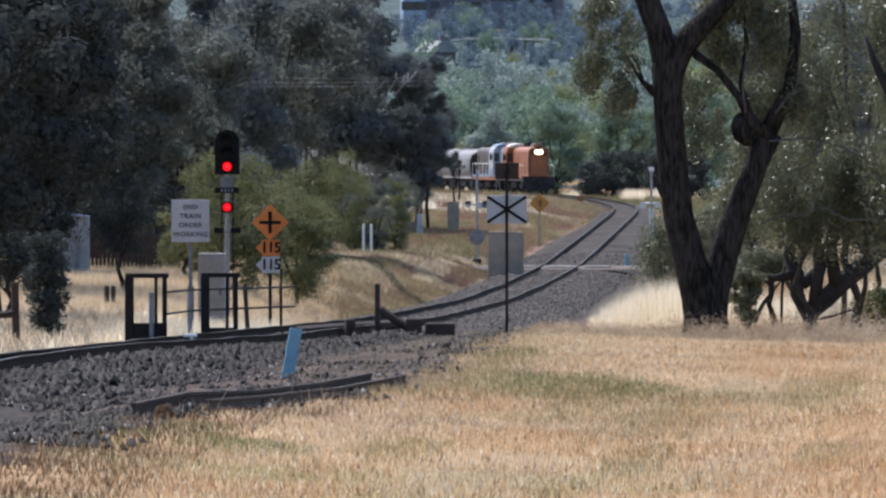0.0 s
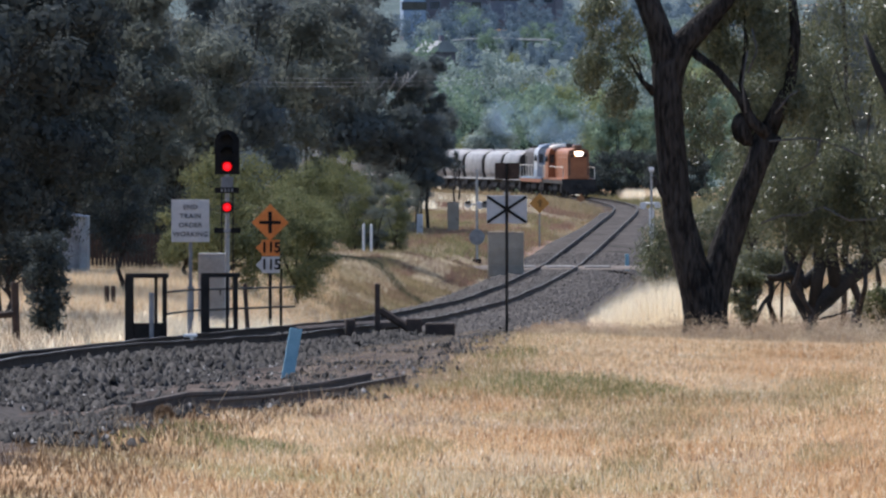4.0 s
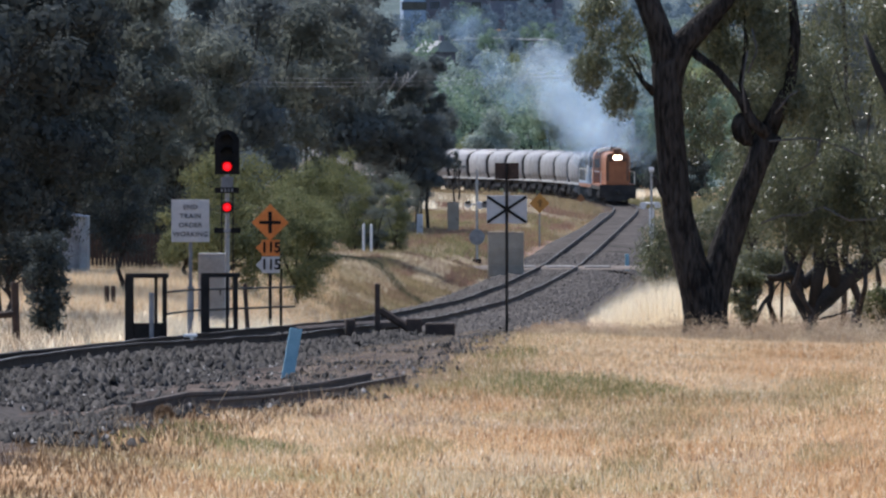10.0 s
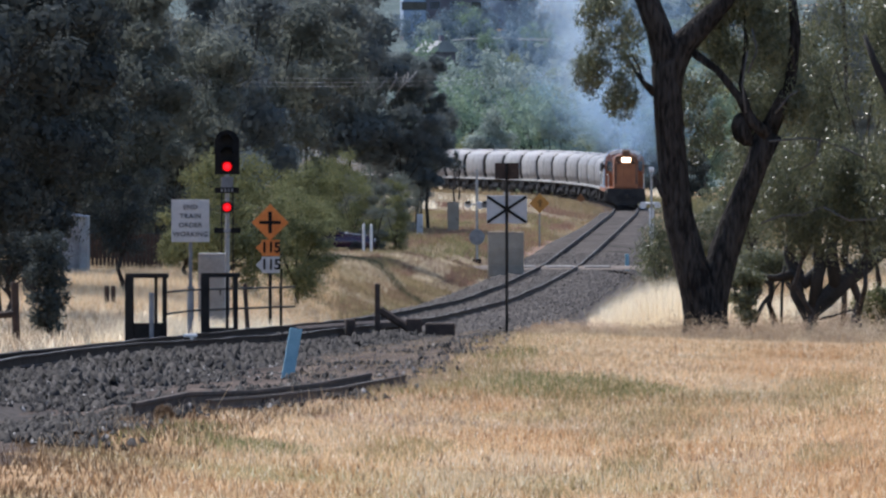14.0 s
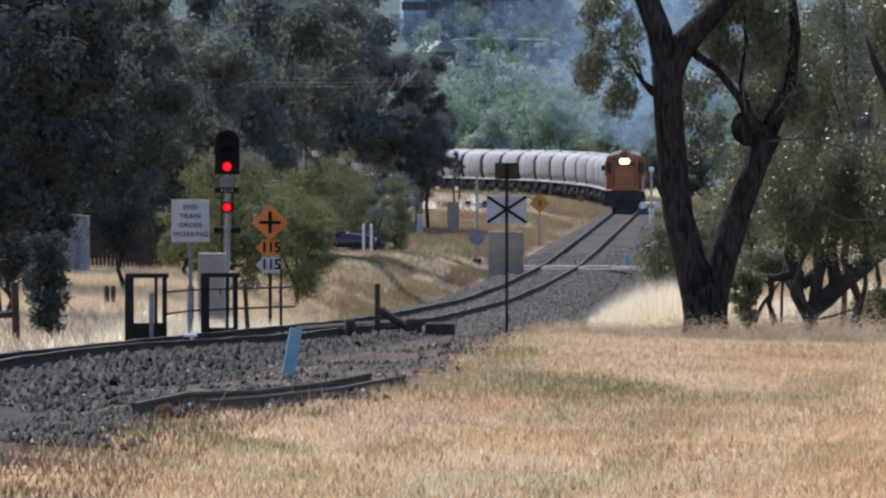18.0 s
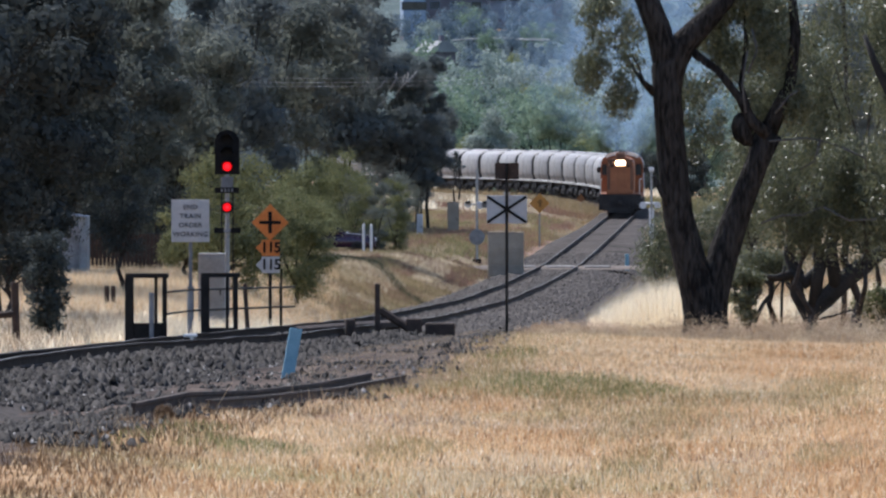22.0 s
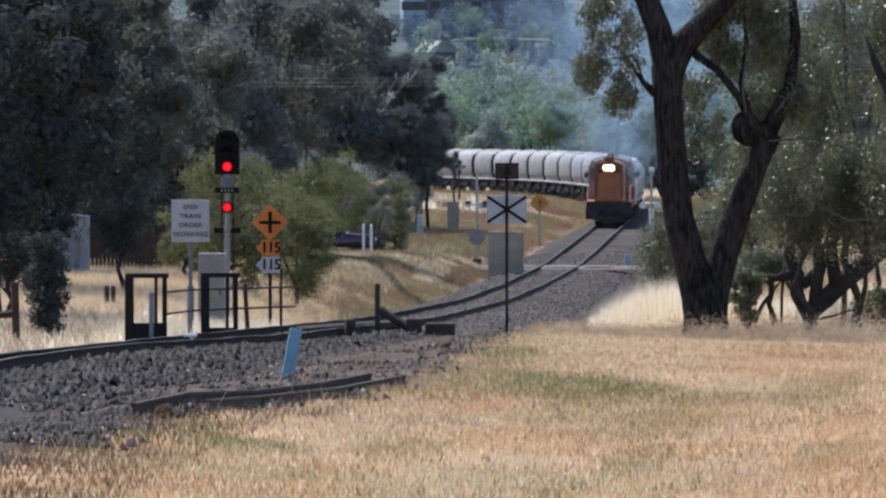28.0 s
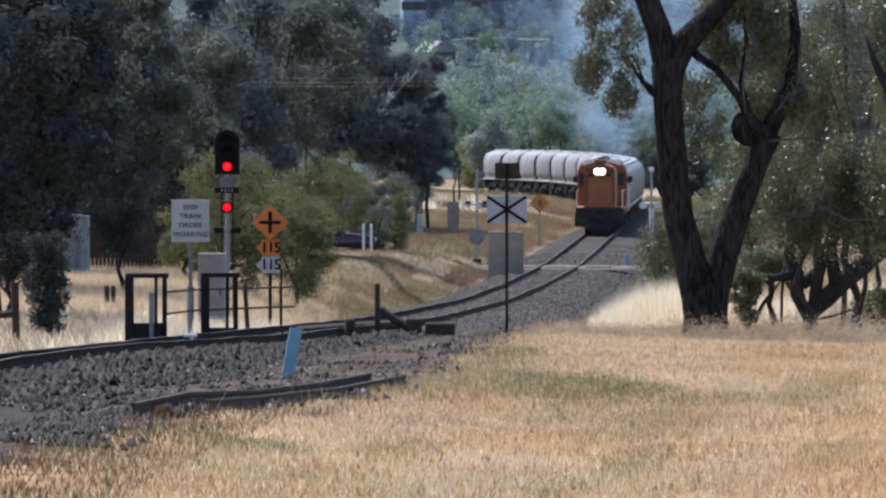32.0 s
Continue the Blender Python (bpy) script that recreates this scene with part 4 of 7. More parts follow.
def locomotive(label, body, cab, roof, lower, nose_lit, c0, wide, hood=None):
    c1 = c0 + 2.1
    t = thing("locomotive", pose(0, 0, 0), label, "locomotive", "locomotives")
    part("underframe", box((2.75, 12.4, 0.3), (0, 0, 1.18), 0.03), lower, t)
    part("valance", box((2.78, 11.6, 0.16), (0, 0, 1.40), 0.02), body, t)
    part("fuel_tank", box((2.3, 2.8, 0.62), (0, 0, 0.72), 0.12), M_GRIME_SHADE, t)
    for e in (-1, 1):
        hs = part("headstock", prism([(-1.05, 0.45), (1.05, 0.45), (1.36, 0.8), (1.38, 1.42), (-1.38, 1.42), (-1.36, 0.8)], e * 6.25 - 0.08, e * 6.25 + 0.08), M_GRIME_SHADE, t)
        part("coupler", box((0.26, 0.55, 0.28), (0, e * 6.5, 0.9), 0.04), M_GRIME_SHADE, hs)
        part("pilot", prism([(-0.75, 0.2), (0.75, 0.2), (1.05, 0.55), (-1.05, 0.55)], e * 6.18, e * 6.34), M_GRIME_SHADE, hs)
        for x in (-0.6, 0.6, 0.85):
            part("brake_hose", tube([(x, e * 6.34, 0.95), (x, e * 6.44, 0.7), (x + 0.05, e * 6.4, 0.45)], 0.035, 6), M_GRIME_SHADE, hs)
        for x in (-1.2, 1.2):
            part("step", box((0.45, 0.5, 0.75), (x, e * 5.85, 0.75), 0.03), M_GRIME_SHADE, hs)
    short = part("short_hood", prism(half_round(0.88, 1.45, 3.95, 3.5), -6.1, c0), body, t, "high hood at the front")
    for x in (-0.15, 0.15):
        part("headlamp", disc(0.16, 0.1, (x, -6.14, 3.52)), M_HEAD if nose_lit else M_LENS, short)
        # on the lit nose the ring glows, standing in for the lamp's warm halo
        part("lamp_ring", disc(0.2, 0.05, (x, -6.125 - 0.002 * (x > 0), 3.52)), M_HALO if nose_lit else M_GRIME_SHADE, short)
    for x in (-0.52, 0.52):
        part("marker_lamp", disc(0.09, 0.08, (x, -6.13, 3.3)), M_LENS, short)
        part("number_box", box((0.34, 0.1, 0.2), (x * 1.25, -6.12, 3.68), 0.02), M_SIGNWHITE if not nose_lit else M_BROWN, short)
    part("lamp_cowl", tube([(0, -6.2, 3.93), (0, -5.6, 3.95)], [0.2, 0.16], 8), M_BROWN, short)
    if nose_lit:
        # brown bands: number-box dark, with nose shading at brow and sides painted in
        part("brow_band", box((1.56, 0.05, 0.5), (0, -6.1, 3.5), 0.12), M_BROWN, short, "dark brown brow band, part number-box dark, part painted shading")
        part("nose_side_band", box((0.2, 0.05, 1.6), (-0.77, -6.1, 2.5), 0.03), M_BROWN, short)
        part("nose_side_band", box((0.2, 0.05, 1.6), (0.77, -6.1, 2.5), 0.03), M_BROWN, short)
    part("hood_cap", box((0.62, 1.5, 0.4), (0, -5.1, 4.04), 0.08), M_BROWN, short)
    part("hood_door", box((0.6, 0.04, 1.5), (0.1, -6.12, 2.3), 0.02), body, short)
    part("lower_band", box((1.74, 0.05, 0.22), (0, -6.11, 1.62), 0.01), cab, short)
    cb = part("cab", prism(half_round(1.42, 1.45, 4.2, 3.45), c0, c1), cab, t, "full-width driving cab with arched roof")
    part("cab_roof", prism([(x * 1.03, z + 0.05) for x, z in ARCH] + [(x * 0.98, z - 0.17) for x, z in ARCH[::-1]], c0 - 0.12, c1 + 0.1), roof, cb, "pale roof sheet")
    for x in (-1.13, 1.13):
        part("front_window", box((0.44, 0.05, 0.78), (x, c0 - 0.01, 3.02), 0.05), M_GLASS, cb)
        part("window_surround", box((0.54, 0.03, 0.98), (x, c0 - 0.005, 3.0), 0.05), cab, cb)
    for e in (-1, 1):
        part("side_window", box((0.05, 0.75, 0.62), (e * 1.425, c0 + 1.2, 3.05), 0.04), M_GLASS, cb)
        part("cab_door", box((0.05, 0.55, 1.8), (e * 1.42, c0 + 0.35, 2.45), 0.02), cab, cb)
        part("mirror", box((0.22, 0.06, 0.34), (e * 1.58, c0 + 0.1, 3.0), 0.02), M_GRIME_SHADE, cb)
        part("cab_stripe", box((0.04, 2.0, 0.5), (e * 1.425, c0 + 1.05, 1.8), 0.01), body, cb)
    lh = part("long_hood", prism(half_round(wide, 1.45, 3.9, 3.45), c1, 6.05), hood or body, t, "long engine hood")
    for k in range(10):
        yd = -5.4 + k * 1.2
        if c0 - 0.5 < yd < c1 + 0.5:
            continue
        for e in (-1, 1):
            part("hood_door", box((0.03, 1.0, 1.5), (e * ((wide if yd > c1 else 0.88) + 0.005), yd, 2.45), 0.015), (hood or body if yd > c1 else body) if k < 9 else M_GRIME_SHADE, lh if yd > c1 else short)
    for yy in ((-0.9, 0.3) if c0 > -3 else (0.6, 2.4)):
        part("exhaust_stack", tube([(0, yy, 3.75), (0, yy, 4.3)], [0.24, 0.2], 10), M_GRIME_SHADE, short if yy < c0 else lh)
    part("roof_fan", tube([(0, 4.6, 3.85), (0, 4.6, 4.05)], 0.55, 14), M_GRIME_SHADE, lh)
    part("horn", tube([(0.3, c0 - 0.2, 4.2), (0.3, c0 + 0.4, 4.22)], [0.11, 0.05], 8), M_GALV, cb)
    for e in (-1, 1):
        hr = part("handrail", tube([(e * 1.34, c1 + 0.2, 2.45), (e * 1.34, 6.1, 2.45)], 0.025, 6), M_CREAM, t)
        for k in range(6):
            part("stanchion", tube([(e * 1.34, c1 + 0.2 + k * (5.8 - c1) / 5, 1.35), (e * 1.34, c1 + 0.2 + k * (5.8 - c1) / 5, 2.45)], 0.022, 5), M_CREAM, hr)
        part("handrail", tube([(e * 1.3, -6.2, 1.4), (e * 1.3, -6.2, 2.4), (e * 1.34, c0 - 0.1, 2.4)], 0.028, 6), M_CREAM, t)
    for by0 in (-3.9, 3.9):
        bogie(t, by0, 2.4, 0.5)
        for dy in (-1.2, 1.2):
            wheelset(t, by0 + dy, 0.5)
    return t


lead = locomotive("orange diesel locomotive with high nose and lit headlamp leading the train", M_LOCO, M_LOCO, M_CREAM, M_GRIME_SHADE, True, 2.1, 0.9)
second = locomotive("pale blue and white diesel locomotive coupled behind the leading engine", M_BLUE, M_LOCOWHITE, M_BLUE, M_LOCO, False, -4.3, 0.92, M_HOODGREY)


def hopper():
    t = thing("hopper_wagon", pose(0, 0, 0), "grey-white grain hopper wagon with rounded roof", "wagon", "grain wagons")
    sect = [(-1.2, 1.25), (1.2, 1.25), (1.36, 1.75), (1.38, 2.75), (1.22, 3.2), (0.85, 3.48), (0.3, 3.6), (-0.3, 3.6), (-0.85, 3.48), (-1.22, 3.2), (-1.38, 2.75), (-1.36, 1.75)]
    bm = bmesh.new()
    rings = []
    for y, k in ((-4.0, 0.84), (-3.9, 0.94), (-3.6, 1.0), (0, 1.0), (3.6, 1.0), (3.9, 0.94), (4.0, 0.84)):
        rings.append([bm.verts.new((x * k, y, 1.25 + (z - 1.25) * (0.5 + 0.5 * k))) for x, z in sect])
    n = len(sect)
    for a, b in zip(rings, rings[1:]):
        for k in range(n):
            bm.faces.new((a[k], a[(k + 1) % n], b[(k + 1) % n], b[k]))
    # ends take the dark tone: shade between wagons put into their colour
    bm.faces.new(rings[0]).material_index = 1
    bm.faces.new(rings[-1][::-1]).material_index = 1
    bmesh.ops.recalc_face_normals(bm, faces=bm.faces[:])
    for f in bm.faces:
        if abs(f.calc_center_median().y) > 3.85:
            f.material_index = 1
    body = part("body", bm, [M_HOPPER, M_GRIME_SHADE], t, "", True)
    for y in (0.0,):
        for e in (-1, 1):
            bm = bmesh.new()
            tube([(e * 1.22, y, 1.25), (e * 1.38, y, 1.75), (e * 1.40, y, 2.75), (e * 1.24, y, 3.2)], 0.012, 5, bm)
            part("side_rib", bm, M_HOPPER, body)
    part("hatch_cover", box((0.7, 7.2, 0.1), (0, 0, 3.63), 0.03), M_HOPPERTOP, body)
    part("walkway", box((0.35, 8.0, 0.04), (0.62, 0, 3.6), 0.005), M_HOPPERTOP, body)
    part("sill", box((2.66, 8.7, 0.14), (0, 0, 1.17), 0.02), M_HOPPERTOP, t, "pale side sill")
    for e in (-1, 1):
        part("end_sheet", box((2.4, 0.06, 1.5), (0, e * 4.08, 1.85), 0.02), M_GRIME_SHADE, t)
        part("coupler", box((0.24, 0.5, 0.26), (0, e * 4.45, 0.9), 0.03), M_GRIME_SHADE, t)
        # dark box added to fill the gap under the wagon end
        part("end_sill", box((2.4, 0.7, 0.55), (0, e * 4.0, 0.82), 0.05), M_GRIME_SHADE, t)
        part("end_ladder", box((0.35, 0.05, 2.1), (e * 0.95, e * 4.16, 2.2), 0.01), M_GRIME_SHADE, t)
    for y in (-1.6, 1.6):
        part("hopper_chute", prism([(-1.0, 1.15), (1.0, 1.15), (0.4, 0.4), (-0.4, 0.4)], y - 0.75, y + 0.75), M_GRIME_SHADE, t)
    # long dark box added to fill the dimness between the bogies
    part("brake_gear", box((1.7, 8.2, 0.62), (0, 0, 0.8), 0.05), M_GRIME_SHADE, t)
    part("air_tank", tube([(-0.95, -1.2, 0.62), (-0.95, 1.2, 0.62)], 0.22, 10), M_GRIME_SHADE, t)
    for y in (-3.0, 3.0):
        bogie(t, y, 1.7, 0.44)
        for dy in (-0.85, 0.85):
            wheelset(t, y + dy, 0.44)
    return t


WAGONS = 23
first = hopper()
wagons = [first] + [copy_thing(first, pose(0, 0, 0)) for k in range(WAGONS - 1)]
TRAIN = [(lead, 6.5), (second, 19.6)] + [(w, 26.2 + 4.6 + 9.2 * k) for k, w in enumerate(wagons)]


def nose_at(t):
    """How far along the line the leading headstock stands at t seconds."""
    return float(np.interp(t, NOSE_T, NOSE_A))


# the train gathers a little speed as it comes on
NOSE_T = np.arange(-2, 36, 0.5)
PACE = 6.567 * np.interp(NOSE_T, (0, 8, 20, 28, 32), (0.88, 1, 1, 1.15, 1.28))
GONE = np.concatenate([[0], np.cumsum((PACE[1:] + PACE[:-1]) / 4)])
NOSE_A = float(np.interp(668, GRID_Y, ALONG)) - GONE + float(np.interp(0, NOSE_T, GONE))


def vehicle_pose(a, half):
    """A vehicle whose middle is at a, carried by two bogies."""
    p, q = Vector(on_line(a - half)), Vector(on_line(a + half))
    m, way = (p + q) / 2, (q - p)
    return pose(m.x, m.y, m.z, math.degrees(math.atan2(way.z, math.hypot(way.x, way.y))), 0, math.degrees(math.atan2(way.y, way.x)) - 90)


# ---------------------------------------------------------------- the car that pulls up at the crossing
M_MAROON = mat("maroon_paint", (0.022, 0.008, 0.02), (0.045, 0.016, 0.04), 1, 0.24, vary=0, spec=0.9)
M_TYRE = mat("tyre", (0.015, 0.015, 0.015), (0.03, 0.03, 0.03), 6, 0.9)


def car_thing():
    t = thing("car", pose(0, 0, 0), "dark maroon sedan waiting on the side road", "car")
    side = [(-2.2, 0.35), (2.25, 0.35), (2.3, 0.6), (2.2, 0.8), (1.35, 0.93), (0.95, 0.97), (0.3, 1.4), (-0.9, 1.43), (-1.6, 1.02), (-2.2, 0.95), (-2.3, 0.6)]
    hull = prism(side, -0.85, 0.85)
    bmesh.ops.bevel(hull, geom=[e for e in hull.edges if abs(abs(e.verts[0].co.y) - 0.85) < 0.01 and abs(abs(e.verts[1].co.y) - 0.85) < 0.01 and e.verts[0].co.y * e.verts[1].co.y > 0 and min(e.verts[0].co.z, e.verts[1].co.z) > 0.5], offset=0.11, segments=4, affect="EDGES")
    body = part("body", hull, M_MAROON, t, "", True)
    bmesh_sides = [(0.85, 0.99), (0.27, 1.35), (-0.85, 1.37), (-1.4, 1.02)]
    for e in (-1, 1):
        part("side_window", prism(bmesh_sides, e * 0.856 - 0.01, e * 0.856 + 0.01), M_GLASS, body)
        part("head_lamp", box((0.06, 0.3, 0.14), (2.26, e * 0.6, 0.68), 0.02), M_LOCOWHITE, body)
    part("windscreen", prism([(0.98, 0.99), (0.34, 1.4), (0.32, 1.36), (0.93, 0.98)], -0.72, 0.72), M_GLASS, body)
    part("bonnet_trim", box((1.1, 1.5, 0.02), (1.55, 0, 0.93), 0.005, None, Matrix.Rotation(0.13, 4, "Y")), M_MAROON, body)
    # two pale strips paint the sun's glint on scuttle and bonnet
    part("scuttle_trim", box((0.1, 1.5, 0.05), (0.98, 0, 1.0), 0.01), M_LOCOWHITE, body, "pale strip painted as a sun glint at the windscreen's foot")
    part("bonnet_edge", box((1.2, 0.04, 0.03), (1.5, -0.8, 0.93), 0.005, None, Matrix.Rotation(0.1, 4, "Y")), M_LOCOWHITE, body, "pale strip painted as a sun glint along the bonnet")
    for x in (-1.4, 1.45):
        for e in (-1, 1):
            wh = part("wheel", disc(0.31, 0.2, (0, 0, 0)), M_TYRE, t, "", False, pose(x, e * 0.78, 0.31))
            part("rim", disc(0.19, 0.03, (0, e * 0.1, 0)), M_DARKSTEEL, wh)
    return t


car = car_thing()
CAR_Y = 355.33

# ---------------------------------------------------------------- exhaust smoke


def smoke_mat(name, colour, thick):
    m = bpy.data.materials.new(name)
    m.use_nodes = True
    n, l = m.node_tree.nodes, m.node_tree.links
    n.remove(n["Principled BSDF"])
    tc, no, ramp = n.new("ShaderNodeTexCoord"), n.new("ShaderNodeTexNoise"), n.new("ShaderNodeMapRange")
    no.inputs["Scale"].default_value, no.inputs["Detail"].default_value = 0.45, 3
    l.new(tc.outputs["Object"], no.inputs["Vector"])
    l.new(no.outputs[0], ramp.inputs["Value"])
    ramp.inputs["From Min"].default_value, ramp.inputs["From Max"].default_value = 0.36, 0.72
    ramp.inputs["To Min"].default_value, ramp.inputs["To Max"].default_value = 0.0, thick
    tr, df, tl, a, b = (n.new("ShaderNode" + k) for k in ("BsdfTransparent", "BsdfDiffuse", "BsdfTranslucent", "MixShader", "MixShader"))
    for q in (df, tl):
        q.inputs["Color"].default_value = (*colour, 1)
    l.new(df.outputs[0], a.inputs[1])
    l.new(tl.outputs[0], a.inputs[2])
    a.inputs[0].default_value = 0.5
    l.new(ramp.outputs[0], b.inputs[0])
    l.new(tr.outputs[0], b.inputs[1])
    l.new(a.outputs[0], b.inputs[2])
    l.new(b.outputs[0], n["Material Output"].inputs["Surface"])
    return m


M_SMOKE_DENSE = smoke_mat("fresh_smoke", (0.58, 0.70, 0.80), 0.12)
M_SMOKE_THIN = smoke_mat("thin_smoke", (0.42, 0.59, 0.77), 0.095)
M_SMOKE_HAZE = smoke_mat("smoke_haze", (0.37, 0.54, 0.74), 0.06)
M_SMOKE_SOOT = smoke_mat("sooty_smoke", (0.16, 0.15, 0.16), 0.16)
scene.cycles.transparent_max_bounces = 128


def puff_mesh(r, seed, material):
    """A puff: lumpy shells one inside the other."""
    bm = bmesh.new()
    rnd = Vector((seed * 3.1, seed * 1.7, seed * 0.9))
    for k in (1.0, 0.8, 0.6, 0.38):
        made = bmesh.ops.create_icosphere(bm, subdivisions=3, radius=1.0)["verts"]
        for v in made:
            q = v.co.normalized()
            v.co = q * r * k * (1 + 0.45 * noise.noise(q * 1.6 + rnd) + 0.18 * noise.noise(q * 4.0 + rnd))
    me = bpy.data.meshes.new("smoke_puff")
    bm.to_mesh(me)
    bm.free()
    me.polygons.foreach_set("use_smooth", [True] * len(me.polygons))
    me.materials.append(material)
    return me


SMOKE_LABEL = {
    "dense": "pale fresh puff of diesel exhaust smoke over the engine",
    "thin": "thin drifting puff of blue-grey diesel exhaust smoke",
    "haze": "wide faint blue haze of old exhaust smoke before the hill",
    "soot": "small dark sooty puff at the exhaust stack",
}
PUFF_MESH = {
    "dense": [puff_mesh(r, k, M_SMOKE_DENSE) for k, r in enumerate((2.0, 2.5, 3.0))],
    "thin": [puff_mesh(r, 5 + k, M_SMOKE_THIN) for k, r in enumerate((1.6, 2.1, 2.7))],
    "haze": [puff_mesh(r, 9 + k, M_SMOKE_HAZE) for k, r in enumerate((4.2, 5.4))],
    "soot": [puff_mesh(0.75, 12, M_SMOKE_SOOT)],
}
PUFFS = []


def stack_at(t):
    """The mouth of the leading engine's exhaust stack."""
    x, y, z = on_line(nose_at(t) + 6.2)
    return Vector((x, y, z + 4.4))


def emit(kind, k, born, drift, seed):
    """A puff that waits beneath the line, leaves the stack at its time and follows its drift, in metres from the stack."""
    meshes = PUFF_MESH[kind]
    ob = tagged(new("smoke_puff", meshes[k % len(meshes)]), SMOKE_LABEL[kind], "smoke", "exhaust smoke")
    rnd = random.Random(seed)
    e = stack_at(born)
    low = e - Vector((0, 0, 26))
    turn = rnd.uniform(0, 360)
    rows = [(0.0, pose(*low, 0, 0, turn))] if born > 0.7 else []
    if born > 1.4:
        rows.append((born - 0.7, pose(*low, 0, 0, turn)))
    rows.append((max(born, 0.0), pose(*e, 0, 0, turn)))
    for dt, dx, dz in drift:
        if 0 < born + dt < 32:
            rows.append((born + dt, pose(e.x + dx + rnd.uniform(-0.5, 0.5), e.y + 4 + 1.2 * dt, e.z + dz + rnd.uniform(-0.4, 0.4), 0, 0, turn + 5 * dt)))
    if born < 0:
        rows.insert(0, (0.0, pose(e.x + 0.5 * born, e.y + 3, e.z - 0.5 * born, 0, 0, turn)))
        rows = [r for i, r in enumerate(rows) if i == 0 or r[0] > rows[0][0] + 0.1]
    rows.append((32.0, rows[-1][1]))
    PUFFS.append((ob, rows))


# light fume at first, a heavy burst, then a steady thinner plume
for k, born in enumerate((0.9, 2.3, 3.7)):
    emit("thin", 0, born, ((1.5, -1.2, 1.2), (3, -2.6, 2.0), (6, -4.5, 3.5), (10, -6, 12), (14, -6, 20)), k)
for k in range(15):
    born = 4.9 + 0.5 * k
    late = k / 14
    emit("dense" if k < 11 else "thin", k, born, ((0.8, -0.2, 0.9), (1.8, -1.0, 1.8), (3.0, -1.9 + 0.8 * late, 3.0), (4.6, -2.6 + 1.8 * late, 5.4), (6.5, -2.4 + 2 * late, 10.5), (9, -2.0 + 2 * late, 15.0), (13, -2, 22)), 20 + k)
for k in range(14):
    born = 12.6 + 1.4 * k
    emit("thin", k, born, ((0.8, 0.3, 0.8), (2.0, 0.5, 1.9), (3.6, 0.3, 3.4), (6.0, -0.4, 5.6), (9.0, -1.6, 8.6), (13, -2.5, 13.5), (17, -3, 19)), 50 + k)
for k, (born, dx, dz) in enumerate(((8.5, -2.5, 3.5), (9.5, -4.5, 7.5), (10.5, 1.5, 5.5), (11.5, -1, 10.5), (13, 3.5, 4), (15, 3.0, 8.5), (11.5, 5.5, 3.5), (12.5, 7.0, 6.5), (13.5, 6.0, 9.5))):
    emit("haze", k, born, ((3.5, dx, dz), (10, dx + 1.0, dz + 1.5), (22, dx + 1.5, dz + 2)), 80 + k)
for k, born in enumerate((6.8, 10.3, 11.4)):
    emit("soot", 0, born, ((0.5, 0.1, 0.7), (1.2, 0.2, 1.6), (2.5, 0.0, 3.0), (3.2, 0, 24)), 95 + k)

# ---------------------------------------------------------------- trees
# gums down the line: distance haze put into the leaf colour, paler and bluer
M_LEAF_HAZY = leaf_mat("gum_leaf_haze_tint", (0.135, 0.162, 0.172), (0.265, 0.28, 0.235), 0.5, 0.85, 1.0, 0.06, 0.1)
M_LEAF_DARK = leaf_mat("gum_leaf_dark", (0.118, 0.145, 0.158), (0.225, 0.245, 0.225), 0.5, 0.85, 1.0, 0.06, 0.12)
# the gum leaf darkened twice: tree shade put into its colour
M_LEAF_DEEPSHADE = leaf_mat("gum_leaf_deep_shade", (0.036, 0.045, 0.047), (0.098, 0.11, 0.1), 0.3, 0.8, 1.0, 0.1, 0.25)
M_LEAF_SHADE = leaf_mat("gum_leaf_shade", (0.042, 0.053, 0.053), (0.112, 0.126, 0.112), 0.32, 0.75, 1.0, 0.12, 0.25)
M_LEAF_MID = leaf_mat("gum_leaf_mid", (0.118, 0.136, 0.125), (0.25, 0.258, 0.2), 0.5, 0.8, 1.0, 0.08, 0.15)
M_LEAF_NEAR = leaf_mat("gum_leaf_near", (0.048, 0.061, 0.036), (0.19, 0.20, 0.115), 0.42, 0.38)
M_LEAF_OLIVE = leaf_mat("wattle_leaf_olive", (0.11, 0.122, 0.055), (0.27, 0.275, 0.14), 0.42, 0.8, 1.0, 0.15, 0.35)
# far leaves carry the haze of distance in their colour: lighter, mostly bluer
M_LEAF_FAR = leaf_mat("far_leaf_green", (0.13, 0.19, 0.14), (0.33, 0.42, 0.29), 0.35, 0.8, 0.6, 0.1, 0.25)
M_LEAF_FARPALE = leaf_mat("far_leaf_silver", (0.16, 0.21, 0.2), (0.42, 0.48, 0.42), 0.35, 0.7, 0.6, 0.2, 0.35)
M_LEAF_FARBLUE = leaf_mat("far_leaf_haze_blue", (0.14, 0.19, 0.235), (0.27, 0.335, 0.37), 0.35, 0.8, 0.4, 0.1, 0.2)
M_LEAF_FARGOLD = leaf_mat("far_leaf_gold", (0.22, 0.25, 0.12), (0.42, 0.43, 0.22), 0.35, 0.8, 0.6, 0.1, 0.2)


